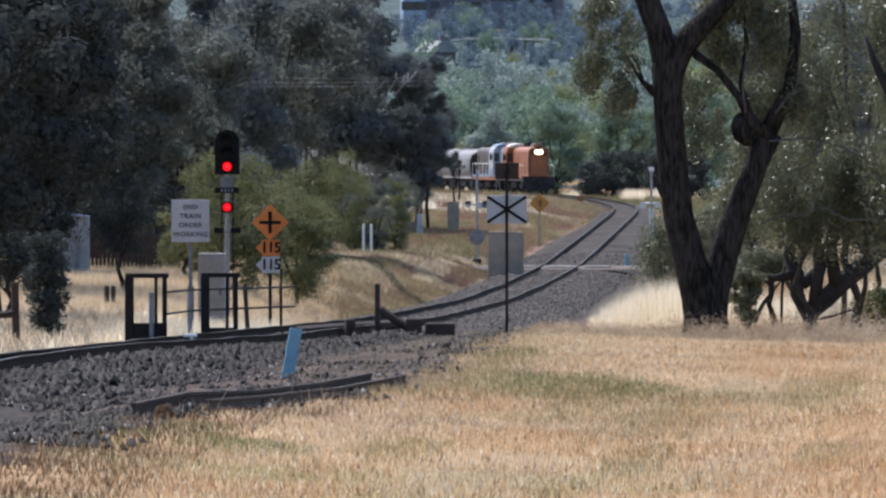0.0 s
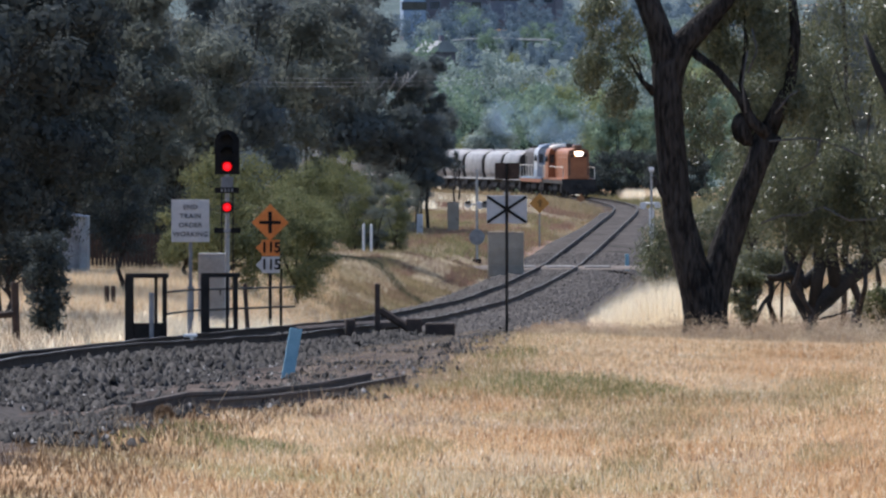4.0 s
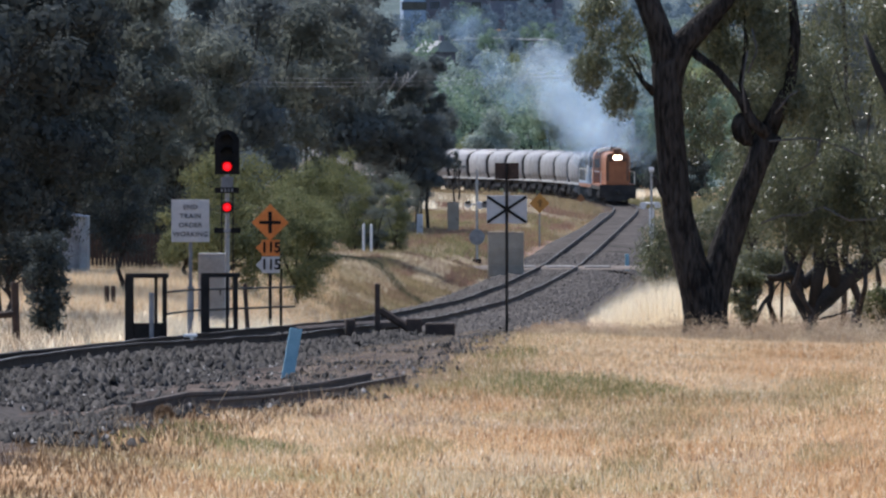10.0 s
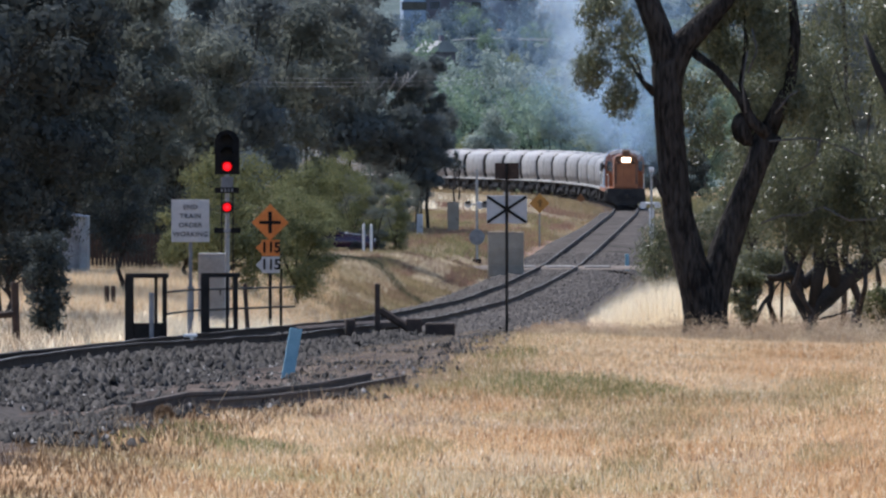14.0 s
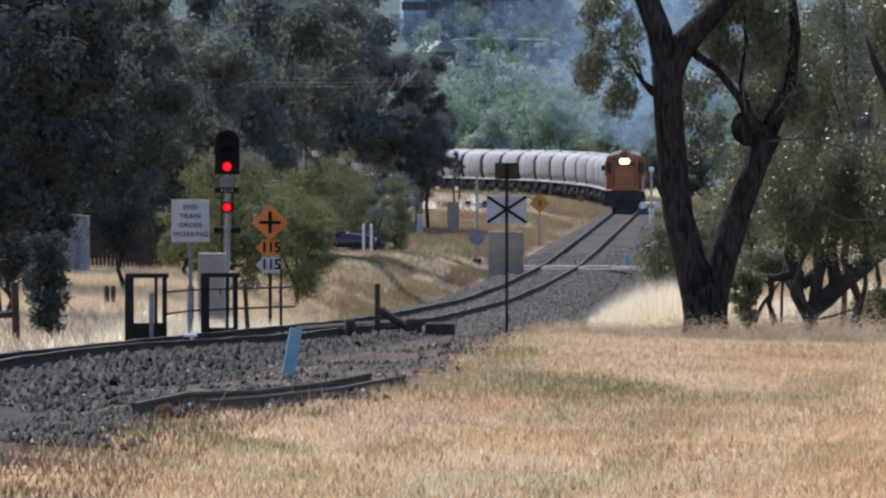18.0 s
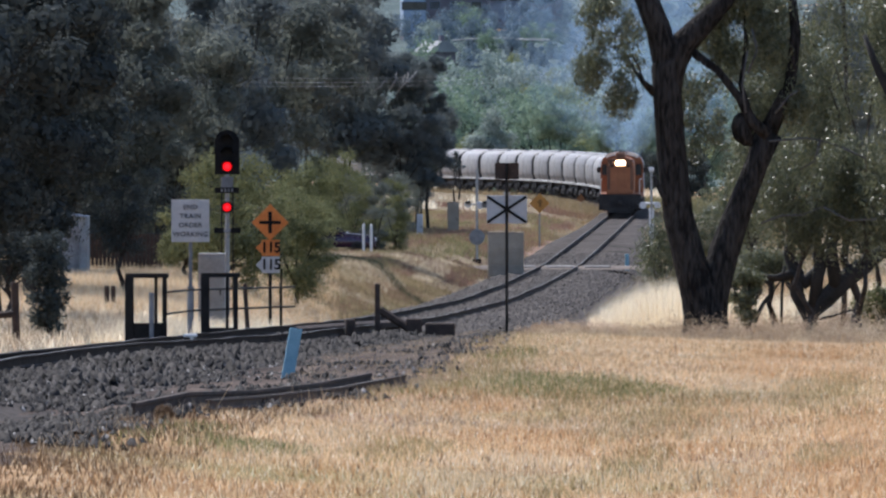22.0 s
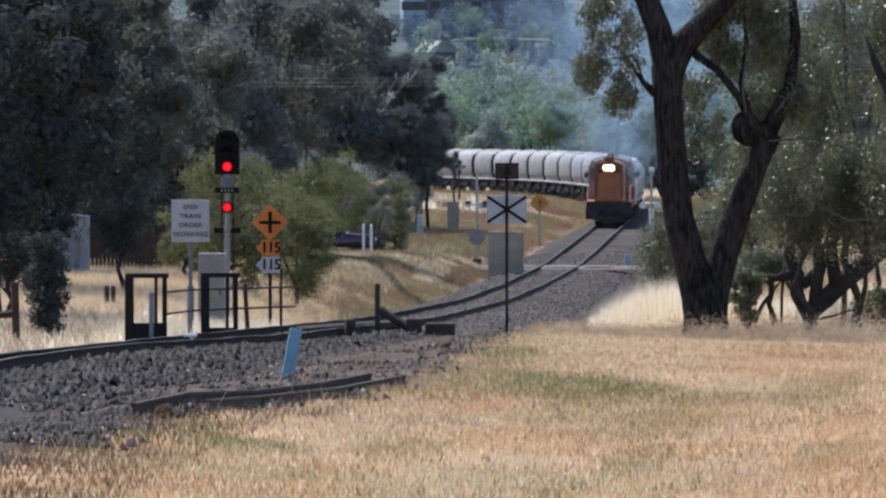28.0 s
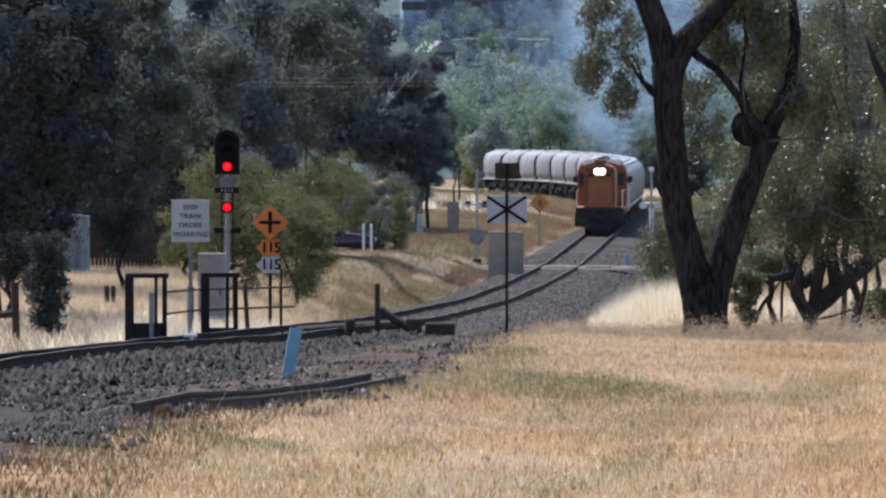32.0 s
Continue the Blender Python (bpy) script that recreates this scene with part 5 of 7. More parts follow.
def leaves(name, clumps, n, size, material, parent, droop=0.5, seed=0, label="", fuzz=0.14):
    """Leaves as small lozenges, scattered in clumps (centre, radii); longer than wide and hanging by droop."""
    r = np.random.RandomState(seed)
    c = np.array([q[0] for q in clumps])
    rad = np.array([q[1] for q in clumps])
    w = np.prod(rad, 1) ** 0.667
    pick = r.choice(len(clumps), n, p=w / w.sum())
    d = r.normal(0, 1, (n, 3))
    d /= np.linalg.norm(d, axis=1)[:, None]
    d *= (r.uniform(0.05, 1, n) ** 0.3)[:, None]
    at = c[pick] + d * rad[pick] + r.normal(0, fuzz, (n, 3)) * rad[pick]
    out = d / (np.linalg.norm(d, axis=1)[:, None] + 1e-6)
    out = out * 1.2 + r.normal(0, 0.3 if droop < 0.5 else 0.5, (n, 3))
    long = r.normal(0, 1, (n, 3))
    long[:, 2] = long[:, 2] * (1 - droop) - droop * 1.6
    long -= out * (np.sum(long * out, 1) / (np.sum(out * out, 1) + 1e-6))[:, None]
    long /= np.linalg.norm(long, axis=1)[:, None] + 1e-6
    side = np.cross(long, out)
    side /= np.linalg.norm(side, axis=1)[:, None] + 1e-6
    ln = (size[0] * r.uniform(0.6, 1.3, n))[:, None]
    wd = (size[1] * r.uniform(0.6, 1.3, n))[:, None]
    v = np.stack([at - long * ln / 2, at + side * wd / 2, at + long * ln / 2, at - side * wd / 2], 1)
    return arrays_mesh(name, v, 4, material, parent, label)


def blob(r, centre, radii, n, small, flat=0.75):
    """n clumps spread through an uneven crown."""
    out = []
    for k in range(n):
        d = Vector((r.gauss(0, 1), r.gauss(0, 1), r.gauss(0, 1))).normalized() * (r.uniform(0.15, 1) ** 0.5)
        s = r.uniform(*small)
        out.append(((centre[0] + d.x * radii[0], centre[1] + d.y * radii[1], centre[2] + d.z * radii[2]), (s, s * r.uniform(0.8, 1.1), s * r.uniform(flat * 0.8, flat * 1.2))))
    return out


def inner_mass(name, clumps, share, material, parent, seed, each):
    """The close-set sprays of leaves inside the clumps, which shut out the light."""
    small = [(c, tuple(q * share for q in rad)) for c, rad in clumps]
    mean = sum(rad[0] for c, rad in clumps) / len(clumps)
    return tagged(leaves(name, small, each * len(clumps), (mean * 0.36, mean * 0.2), material, parent, 0.2, seed + 500, "", 0.12), kind="stuff")


def gum_tree(x, y, top, bottom, rx, ry, n_clumps, small, n_leaves, size, material, label, seed, trunk_r=0.4, droop=0.5, bark=None, flat=0.75, name="gum_tree", cat="tree", lean=0.0, inner=0.0, crook=0.0, each=175):
    """A gum: forked trunk, limbs to the clumps, ragged crown between the heights bottom and top."""
    r = random.Random(seed)
    g = land(x, y)
    t = thing(name, pose(x, y, g), label, cat)
    mid = ((top + bottom) / 2 - g)
    clumps = blob(r, (lean, 0, mid), (rx, ry, (top - bottom) / 2), n_clumps, small, flat)
    bm = bmesh.new()
    fork = max(0.6, (bottom - g) * 0.8 + 0.15 * (top - bottom))
    bow = [r.uniform(-crook, crook) for k in range(4)]
    tube([(0, 0, -0.3), (0.05 * lean + bow[0] * 0.6, bow[1], fork * 0.3), (0.15 * lean + bow[2], bow[3], fork * 0.65), (0.3 * lean, 0, fork)], [trunk_r * 1.25, trunk_r, trunk_r * 0.9, trunk_r * 0.8], 9, bm, 0.1, seed)
    trunk = part("trunk", bm, bark or M_BARK, t)
    for c, s in r.sample(clumps, min(9, len(clumps))):
        e = Vector(c)
        m = Vector((0.3 * lean, 0, fork)).lerp(e, 0.5) + Vector((r.uniform(-0.4, 0.4), r.uniform(-0.4, 0.4), r.uniform(0, 0.5)))
        part("limb", tube([(0.3 * lean, 0, fork - 0.1), m, e], [trunk_r * 0.34, trunk_r * 0.2, trunk_r * 0.07], 6, None, 0.1, seed), bark or M_BARK, trunk)
    if inner:
        inner_mass("inner_foliage", clumps, inner, material, t, seed, each)
    tagged(leaves("crown", clumps, n_leaves, size, material, t, droop, seed, "", 0.34 if cat == "shrub" else 0.16), kind="stuff")
    return t


GUMS = [
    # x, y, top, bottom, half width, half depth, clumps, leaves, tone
    (-10.179, 179.487, 10.731, 2.782, 2.6, 3.0, 60, 30000, M_LEAF_DEEPSHADE),
    (-10.048, 166.667, 10.786, 4, 2.2, 3.0, 40, 12000, M_LEAF_DEEPSHADE),
    (-12.3, 215, 11.5, 3.2, 3.0, 2.6, 50, 14000, M_LEAF_DEEPSHADE),
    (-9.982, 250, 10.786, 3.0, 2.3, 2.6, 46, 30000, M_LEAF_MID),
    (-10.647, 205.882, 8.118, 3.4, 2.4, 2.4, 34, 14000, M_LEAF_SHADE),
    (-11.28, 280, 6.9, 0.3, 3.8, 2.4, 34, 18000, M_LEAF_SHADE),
    (-9.0, 286, 6.2, 1.0, 3.2, 1.6, 30, 14000, M_LEAF_DARK),
    (-9.49, 274.51, 10.618, 2.4, 3.0, 3.4, 40, 28000, M_LEAF_MID),
    (-9.163, 325.581, 12.779, 1.6, 3.5, 3.4, 36, 22000, M_LEAF_DARK),
    (-7, 333.333, 11.024, 5.2, 3.4, 3.6, 34, 22000, M_LEAF_MID),
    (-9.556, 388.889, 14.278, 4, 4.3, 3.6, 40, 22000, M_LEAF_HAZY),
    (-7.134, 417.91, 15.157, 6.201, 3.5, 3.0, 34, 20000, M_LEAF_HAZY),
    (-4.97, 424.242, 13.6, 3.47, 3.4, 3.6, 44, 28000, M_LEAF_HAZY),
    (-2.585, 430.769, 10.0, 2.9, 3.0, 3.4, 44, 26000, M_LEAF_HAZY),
    (-6.182, 424.242, 11.045, 1.955, 3.8, 3.4, 34, 18000, M_LEAF_DARK),
    (-2.7, 424.242, 7.9, 2.4, 1.75, 2.4, 40, 14000, M_LEAF_DARK, 1.65),
    (-2.9, 436.0, 6.4, 2.1, 1.9, 1.6, 30, 9000, M_LEAF_DARK, 1.2),
    (13.391, 304.348, 9.761, 2.6, 1.7, 2.4, 26, 12000, M_LEAF_MID),
    (12.615, 269.231, 10.154, 2.8, 2.3, 2.4, 34, 16000, M_LEAF_DARK),
    (15.52, 280, 10.7, 3.0, 2.6, 2.4, 34, 16000, M_LEAF_DARK),
    (18.32, 280, 10.7, 3.0, 2.6, 2.4, 30, 10000, M_LEAF_DARK),
    # two gums added as sun blockers for the shed and the palings
    (-13.6, 238, 12.5, 6.5, 3.2, 3.0, 50, 10000, M_LEAF_DEEPSHADE),
    (-11.8, 252, 11.0, 6.0, 2.8, 2.4, 40, 10000, M_LEAF_DARK),
    (-1.45, 428, 10.5, 7.4, 1.5, 1.4, 30, 8000, M_LEAF_HAZY),
    (-0.75, 430, 9.0, 6.0, 0.9, 1.0, 24, 6000, M_LEAF_DARK),
]
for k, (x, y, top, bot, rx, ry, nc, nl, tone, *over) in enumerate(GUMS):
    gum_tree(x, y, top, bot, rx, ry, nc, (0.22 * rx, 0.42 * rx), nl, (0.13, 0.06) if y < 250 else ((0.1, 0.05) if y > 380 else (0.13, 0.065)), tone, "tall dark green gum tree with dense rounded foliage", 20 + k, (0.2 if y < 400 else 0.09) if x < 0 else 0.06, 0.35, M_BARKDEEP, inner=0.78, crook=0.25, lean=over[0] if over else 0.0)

SHRUBS = [
    (-6.194, 225.806, 5.371, 1.339, 1.75, 1.6, 40, 30000, M_LEAF_OLIVE),
    (-4.4, 233.333, 4.583, 1.333, 1.2, 1.2, 44, 26000, M_LEAF_OLIVE),
    (-7.443, 229.508, 5.025, 1.746, 0.95, 1.2, 20, 12000, M_LEAF_OLIVE),
    (-5.333, 245.614, 5.096, 1.5, 1.2, 1.2, 20, 12000, M_LEAF_OLIVE),
    (-6.5, 388.889, 4.694, -0.444, 1.9, 1.8, 30, 15000, M_LEAF_OLIVE),
    (-3.775, 394.366, 4.246, 0.021, 1.7, 1.8, 30, 15000, M_LEAF_MID),
    (-5.257, 400, 3.929, -0.357, 1.6, 1.8, 26, 12000, M_LEAF_OLIVE),
    (-2.257, 400, 3.643, 0.071, 1.2, 1.6, 22, 10000, M_LEAF_MID),
    (1.217, 608.696, 4.239, 2.065, 0.6, 0.7, 8, 2200, M_LEAF_DARK),
    (-7.75, 155.556, 4.5, 1.722, 0.42, 0.4, 60, 12000, M_LEAF_SHADE),
    (-15.083, 291.667, 3.792, 0.667, 2.2, 1.4, 22, 10000, M_LEAF_SHADE),
    (-5.706, 411.765, 2.971, -0.265, 1.6, 1.2, 20, 9000, M_LEAF_OLIVE),
    (-3.095, 416.667, 2.929, -0.196, 1.6, 1.2, 20, 9000, M_LEAF_MID),
    (-1.2, 426.829, 4.366, 2.3, 1.0, 1.2, 16, 8000, M_LEAF_MID),
    (-7.257, 400, 3.357, -0.071, 1.8, 1.2, 20, 9000, M_LEAF_OLIVE),
    (-2.188, 364.583, 4.156, -0.271, 0.7, 0.9, 26, 13000, M_LEAF_OLIVE),
    (-2.24, 373.333, 4.367, 0.233, 0.65, 0.9, 24, 11000, M_LEAF_MID),
    (-4.109, 361.757, 4.433, -0.348, 1.2, 0.6, 26, 12000, M_LEAF_OLIVE),
    (-3.067, 360.825, 4.18, -0.33, 0.8, 0.6, 20, 10000, M_LEAF_MID),
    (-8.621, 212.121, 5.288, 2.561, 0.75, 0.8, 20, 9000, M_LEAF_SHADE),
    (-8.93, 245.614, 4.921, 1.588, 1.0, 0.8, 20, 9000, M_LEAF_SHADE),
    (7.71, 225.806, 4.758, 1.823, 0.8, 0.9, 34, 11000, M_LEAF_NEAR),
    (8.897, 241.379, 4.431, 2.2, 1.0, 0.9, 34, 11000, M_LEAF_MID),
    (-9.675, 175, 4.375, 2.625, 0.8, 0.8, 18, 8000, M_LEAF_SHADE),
    (6.58, 172.0, 3.3, 2.0, 0.36, 0.4, 26, 7000, M_LEAF_NEAR),
    (9.75, 177.0, 2.75, 1.9, 0.55, 0.4, 30, 8000, M_LEAF_OLIVE),
    (7.35, 176.0, 3.6, 2.9, 0.7, 0.5, 22, 7000, M_LEAF_NEAR),
    (0.88, 560, 4.42, 2.18, 0.45, 0.6, 12, 3000, M_LEAF_SHADE),
    (-6.75, 363.0, 4.6, -0.2, 1.2, 0.9, 30, 12000, M_LEAF_OLIVE),
    (-5.55, 364.0, 5.05, -0.2, 1.35, 1.0, 34, 14000, M_LEAF_OLIVE),
    (-4.3, 364.0, 4.75, -0.2, 1.2, 0.9, 30, 12000, M_LEAF_OLIVE),
    (-3.3, 366.0, 4.2, -0.2, 0.9, 0.8, 24, 9000, M_LEAF_OLIVE),
]
for k, (x, y, top, bot, rx, ry, nc, nl, tone) in enumerate(SHRUBS):
    sm = min(0.6, 0.4 * rx + 0.05)
    gum_tree(x, y, top, bot, rx, ry, nc, (sm * 0.5, sm), int(nl * 0.55), (0.1, 0.04), tone, "bushy olive-green wattle shrub in sun" if tone is M_LEAF_OLIVE else "dense dark green shrub beside the line", 60 + k, 0.07, 0.1, name="wattle_shrub", cat="shrub", inner=0.7, crook=0.15, each=40)

# the forked gum by the grass
x, y = 5.548, 166.667
big = thing("forked_gum", pose(x, y, land(x, y)), "large forked gum tree with dark bark and drooping leaves", "tree")
G0 = land(x, y)


def nb(px, py, s=84.0, dy=0.0):
    return ((px - 784) / s - x, dy, 6.5 - (py - 210) / s - G0)


trunk = part("trunk", tube([nb(1250, 610), nb(1247, 560), nb(1240, 520), nb(1220, 460), nb(1200, 380), nb(1188, 280), nb(1182, 180), nb(1180, 120), nb(1184, 88)], [0.56, 0.46, 0.42, 0.34, 0.32, 0.31, 0.31, 0.32, 0.22], 14, None, 0.05, 4), M_FURROW, big, "dark furrowed bark", True)
for pts, rad in (
    ([nb(1252, 590, 84, 0.1), nb(1262, 520, 84, 0.1), nb(1285, 440, 84, 0.15), nb(1312, 360, 84, 0.2), nb(1340, 290, 84, 0.2), nb(1360, 235, 84, 0.25)], [0.42, 0.36, 0.32, 0.27, 0.25, 0.3]),
    ([nb(1184, 170), nb(1180, 110), nb(1166, 55), nb(1142, -10), nb(1120, -80)], [0.24, 0.3, 0.28, 0.24, 0.2]),
    ([nb(1182, 190), nb(1188, 130), nb(1206, 82), nb(1238, 48), nb(1275, 10), nb(1320, -50)], [0.22, 0.29, 0.29, 0.25, 0.2, 0.18]),
    ([nb(1215, 85), nb(1270, 125), nb(1310, 175), nb(1330, 215), nb(1360, 240)], [0.1, 0.08, 0.09, 0.12, 0.14]),
    ([nb(1360, 235, 84, 0.25), nb(1400, 150, 84, 0.4), nb(1410, 60, 84, 0.5), nb(1400, -40, 84, 0.6)], [0.22, 0.14, 0.11, 0.08]),
    ([nb(1330, 215), nb(1312, 150, 84, 0.3), nb(1322, 80, 84, 0.3), nb(1318, 10, 84, 0.3)], [0.09, 0.06, 0.05, 0.03]),
    ([nb(1160, 165), nb(1138, 146), nb(1122, 122), nb(1106, 92)], [0.11, 0.06, 0.022, 0.014]),
    ([nb(1140, 148), nb(1130, 118), nb(1118, 96)], [0.04, 0.018, 0.012]),
    ([nb(1195, 390, 84, -0.1), nb(1172, 345, 84, -0.25), nb(1156, 312, 84, -0.3)], [0.07, 0.06, 0.045]),
):
    part("limb", tube(pts, rad, 9, None, 0.08, len(pts)), M_FURROW, trunk, "", True)
part("burl", tube([nb(1313, 200, 84, 0.1), nb(1311, 208, 84, 0.1), nb(1311, 222, 84, 0.1), nb(1315, 238, 84, 0.1), nb(1324, 250, 84, 0.1), nb(1332, 256, 84, 0.1)], [0.05, 0.15, 0.2, 0.21, 0.15, 0.05], 16, None, 0.05, 3), M_FURROW, trunk, "", True)


def hang(r, list_px, s, dy=0.0, small=(0.22, 0.42)):
    out = []
    for px, py in list_px:
        q = nb(px, py, s, dy + r.uniform(-0.6, 0.6))
        k = r.uniform(*small)
        out.append((q, (k, k, k * 1.25)))
    return out


r = random.Random(8)
cl = hang(r, [(1060, 20), (1085, 10), (1110, 35), (1050, 60), (1075, 70), (1100, 90), (1045, 110), (1070, 120), (1095, 140), (1042, 140), (1085, 165), (1100, 180), (1060, 95), (1120, 60), (1065, 0), (1040, 30), (1120, 110), (1095, 60), (1082, 185), (1108, 165), (1032, 120), (1055, 140)], 84, 0, (0.13, 0.32))
cl += hang(r, [(1215, 150), (1235, 160), (1255, 150), (1210, 180), (1240, 190), (1220, 215), (1245, 225), (1265, 240), (1230, 262), (1275, 210)], 84, 0.6, (0.13, 0.26))
cl += hang(r, [(r.randint(1255, 1400), r.randint(-20, 110)) for k in range(24)], 84, 0.6)
cl += hang(r, [(r.randint(1330, 1420), r.randint(100, 230)) for k in range(12)], 84, 0.8)
tagged(leaves("crown", cl, 30000, (0.13, 0.036), M_LEAF_NEAR, big, 0.8, 5, "", 0.24), kind="stuff")

# weeping gums to the right of it
RIGHT = [
    (8.95, 175, 10.625, 3.75, 1.9, 1.8, 110, 27000, 0.3),
    (8.105, 184.211, 10.053, 3.45, 1.5, 1.6, 80, 21000, -0.2),
    (9.714, 166.667, 10.429, 3.95, 1.3, 1.5, 50, 12000, 0.2),
    (7.583, 194.444, 5.9, 3.3, 0.8, 1.2, 40, 12000, 0.1),
    (7.756, 170.732, 6.012, 3.55, 1.1, 0.8, 44, 9000, 0.1),
    (9.098, 170.732, 6.012, 3.6, 0.9, 0.8, 44, 8000, 0.1),
    (5.848, 212.121, 3.773, 1.955, 0.7, 0.8, 20, 4500, 0.0),
    # two crowns added mostly above the view, to shade the leaves below
    (9.0, 178.0, 13.5, 10.4, 2.4, 2.2, 46, 9000, 0.0),
    (11.3, 181.0, 13.0, 8.6, 1.6, 2.2, 40, 9000, 0.0),
    (9.7, 178.0, 5.0, 3.75, 0.7, 0.7, 34, 7000, 0.0),
]
for k, (x2, y2, top, bot, rx, ry, nc, nl, lean) in enumerate(RIGHT):
    gum_tree(x2, y2, top, bot, rx, ry, nc, (0.18, 0.4), nl, (0.13, 0.035), M_LEAF_NEAR, "weeping gum tree with long curtains of olive leaves", 90 + k, 0.06 if k else 0.1, 0.85, flat=2.0, lean=lean, crook=0.45)

# scrub that covers the hillside
M_SCRUB = mat("hill_scrub", (0.06, 0.085, 0.085), (0.13, 0.16, 0.15), 0.12, 0.95, bump=0.3, fine=6, vary=0, spec=0.05)
hy = np.linspace(835, 2400, 60)
HY, HX = np.meshgrid(hy, np.linspace(-200, 240, 40), indexing="ij")
sheet_mesh("hillside", HX, HY, ground(HX, HY) + 0.5 * smoothstep(835, 890, HY) - 0.2 + 0.4 * np.sin(HX * 0.5) * np.sin(HY * 0.13), M_SCRUB, "hillside covered in low green scrub", "hillside")

# far trees beyond the line, and on the hill
far = []
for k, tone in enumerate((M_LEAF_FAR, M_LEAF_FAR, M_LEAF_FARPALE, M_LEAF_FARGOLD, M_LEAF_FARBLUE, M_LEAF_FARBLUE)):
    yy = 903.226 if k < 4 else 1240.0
    far.append(gum_tree(2.968 + 9 * k, yy, 9 + k % 4 + land(0, yy), 0.6 + land(0, yy), 4.2, 4.0, 28, (0.9, 1.9), 1200, (0.6, 0.34), tone, "rounded bright green tree beyond the railway" if k < 2 else ("silvery green spreading tree beyond the railway" if k == 2 else ("yellowish green tree on the slope" if k == 3 else "tree high on the hillside with haze tinted into blue-green leaves")), 130 + k, 0.3, 0.1, name="far_tree", inner=0.8, each=15))
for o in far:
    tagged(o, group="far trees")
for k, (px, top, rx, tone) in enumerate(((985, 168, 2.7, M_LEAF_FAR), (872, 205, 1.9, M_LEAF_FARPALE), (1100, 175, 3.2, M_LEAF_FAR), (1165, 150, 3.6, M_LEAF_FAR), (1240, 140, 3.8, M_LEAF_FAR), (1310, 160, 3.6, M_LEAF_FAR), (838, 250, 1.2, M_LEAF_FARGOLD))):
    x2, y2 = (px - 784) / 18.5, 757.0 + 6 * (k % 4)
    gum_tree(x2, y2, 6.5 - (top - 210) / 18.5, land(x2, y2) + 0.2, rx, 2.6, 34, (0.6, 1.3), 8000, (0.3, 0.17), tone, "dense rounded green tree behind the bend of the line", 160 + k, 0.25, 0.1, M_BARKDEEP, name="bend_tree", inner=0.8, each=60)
# the first five take the leaf tone with shade in its colour
for k, (px, top, rx) in enumerate(((1045, 282, 1.6), (1085, 262, 2.2), (1130, 250, 2.4), (1178, 262, 2.2), (1225, 270, 2.2), (905, 275, 1.8), (950, 280, 1.6))):
    x2, y2 = (px - 784) / 18.85, 742.0 + 3 * (k % 3)
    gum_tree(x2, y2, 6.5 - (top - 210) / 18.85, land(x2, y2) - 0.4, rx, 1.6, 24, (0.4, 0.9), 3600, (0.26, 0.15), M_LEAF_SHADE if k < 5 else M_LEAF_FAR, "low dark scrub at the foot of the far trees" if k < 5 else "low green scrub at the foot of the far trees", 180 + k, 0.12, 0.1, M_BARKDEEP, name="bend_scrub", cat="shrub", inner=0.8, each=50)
rr = random.Random(17)
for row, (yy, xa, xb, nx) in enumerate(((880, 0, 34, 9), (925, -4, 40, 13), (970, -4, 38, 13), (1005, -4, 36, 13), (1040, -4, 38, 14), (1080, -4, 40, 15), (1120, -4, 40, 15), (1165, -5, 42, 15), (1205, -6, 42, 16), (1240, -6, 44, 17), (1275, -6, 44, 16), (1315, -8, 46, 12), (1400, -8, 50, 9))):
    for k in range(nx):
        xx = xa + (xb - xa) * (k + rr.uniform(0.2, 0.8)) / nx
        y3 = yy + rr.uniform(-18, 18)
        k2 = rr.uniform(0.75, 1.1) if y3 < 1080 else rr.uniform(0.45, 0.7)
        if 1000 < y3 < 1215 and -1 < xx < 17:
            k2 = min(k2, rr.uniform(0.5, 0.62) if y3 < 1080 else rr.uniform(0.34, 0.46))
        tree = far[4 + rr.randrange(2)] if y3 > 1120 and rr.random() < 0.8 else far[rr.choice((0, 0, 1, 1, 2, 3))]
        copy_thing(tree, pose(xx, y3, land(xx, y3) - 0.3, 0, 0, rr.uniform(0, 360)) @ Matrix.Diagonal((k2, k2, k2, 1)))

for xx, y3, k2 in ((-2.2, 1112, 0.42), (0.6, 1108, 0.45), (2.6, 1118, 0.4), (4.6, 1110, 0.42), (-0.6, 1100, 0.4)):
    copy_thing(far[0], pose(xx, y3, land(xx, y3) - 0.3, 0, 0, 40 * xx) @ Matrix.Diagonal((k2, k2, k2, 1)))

# low limbs and dead branches under the weeping gums
x2, y2 = 7.95, 175
ob = thing("fallen_limb", pose(x2, y2, land(x2, y2)), "dark crooked limbs of an old leaning gum", "tree")
GB = land(x2, y2)


def lb(px, py, dy=0.0):
    return ((px - 784) / 80.0 - x2, dy, 6.5 - (py - 210) / 80.0 - GB)


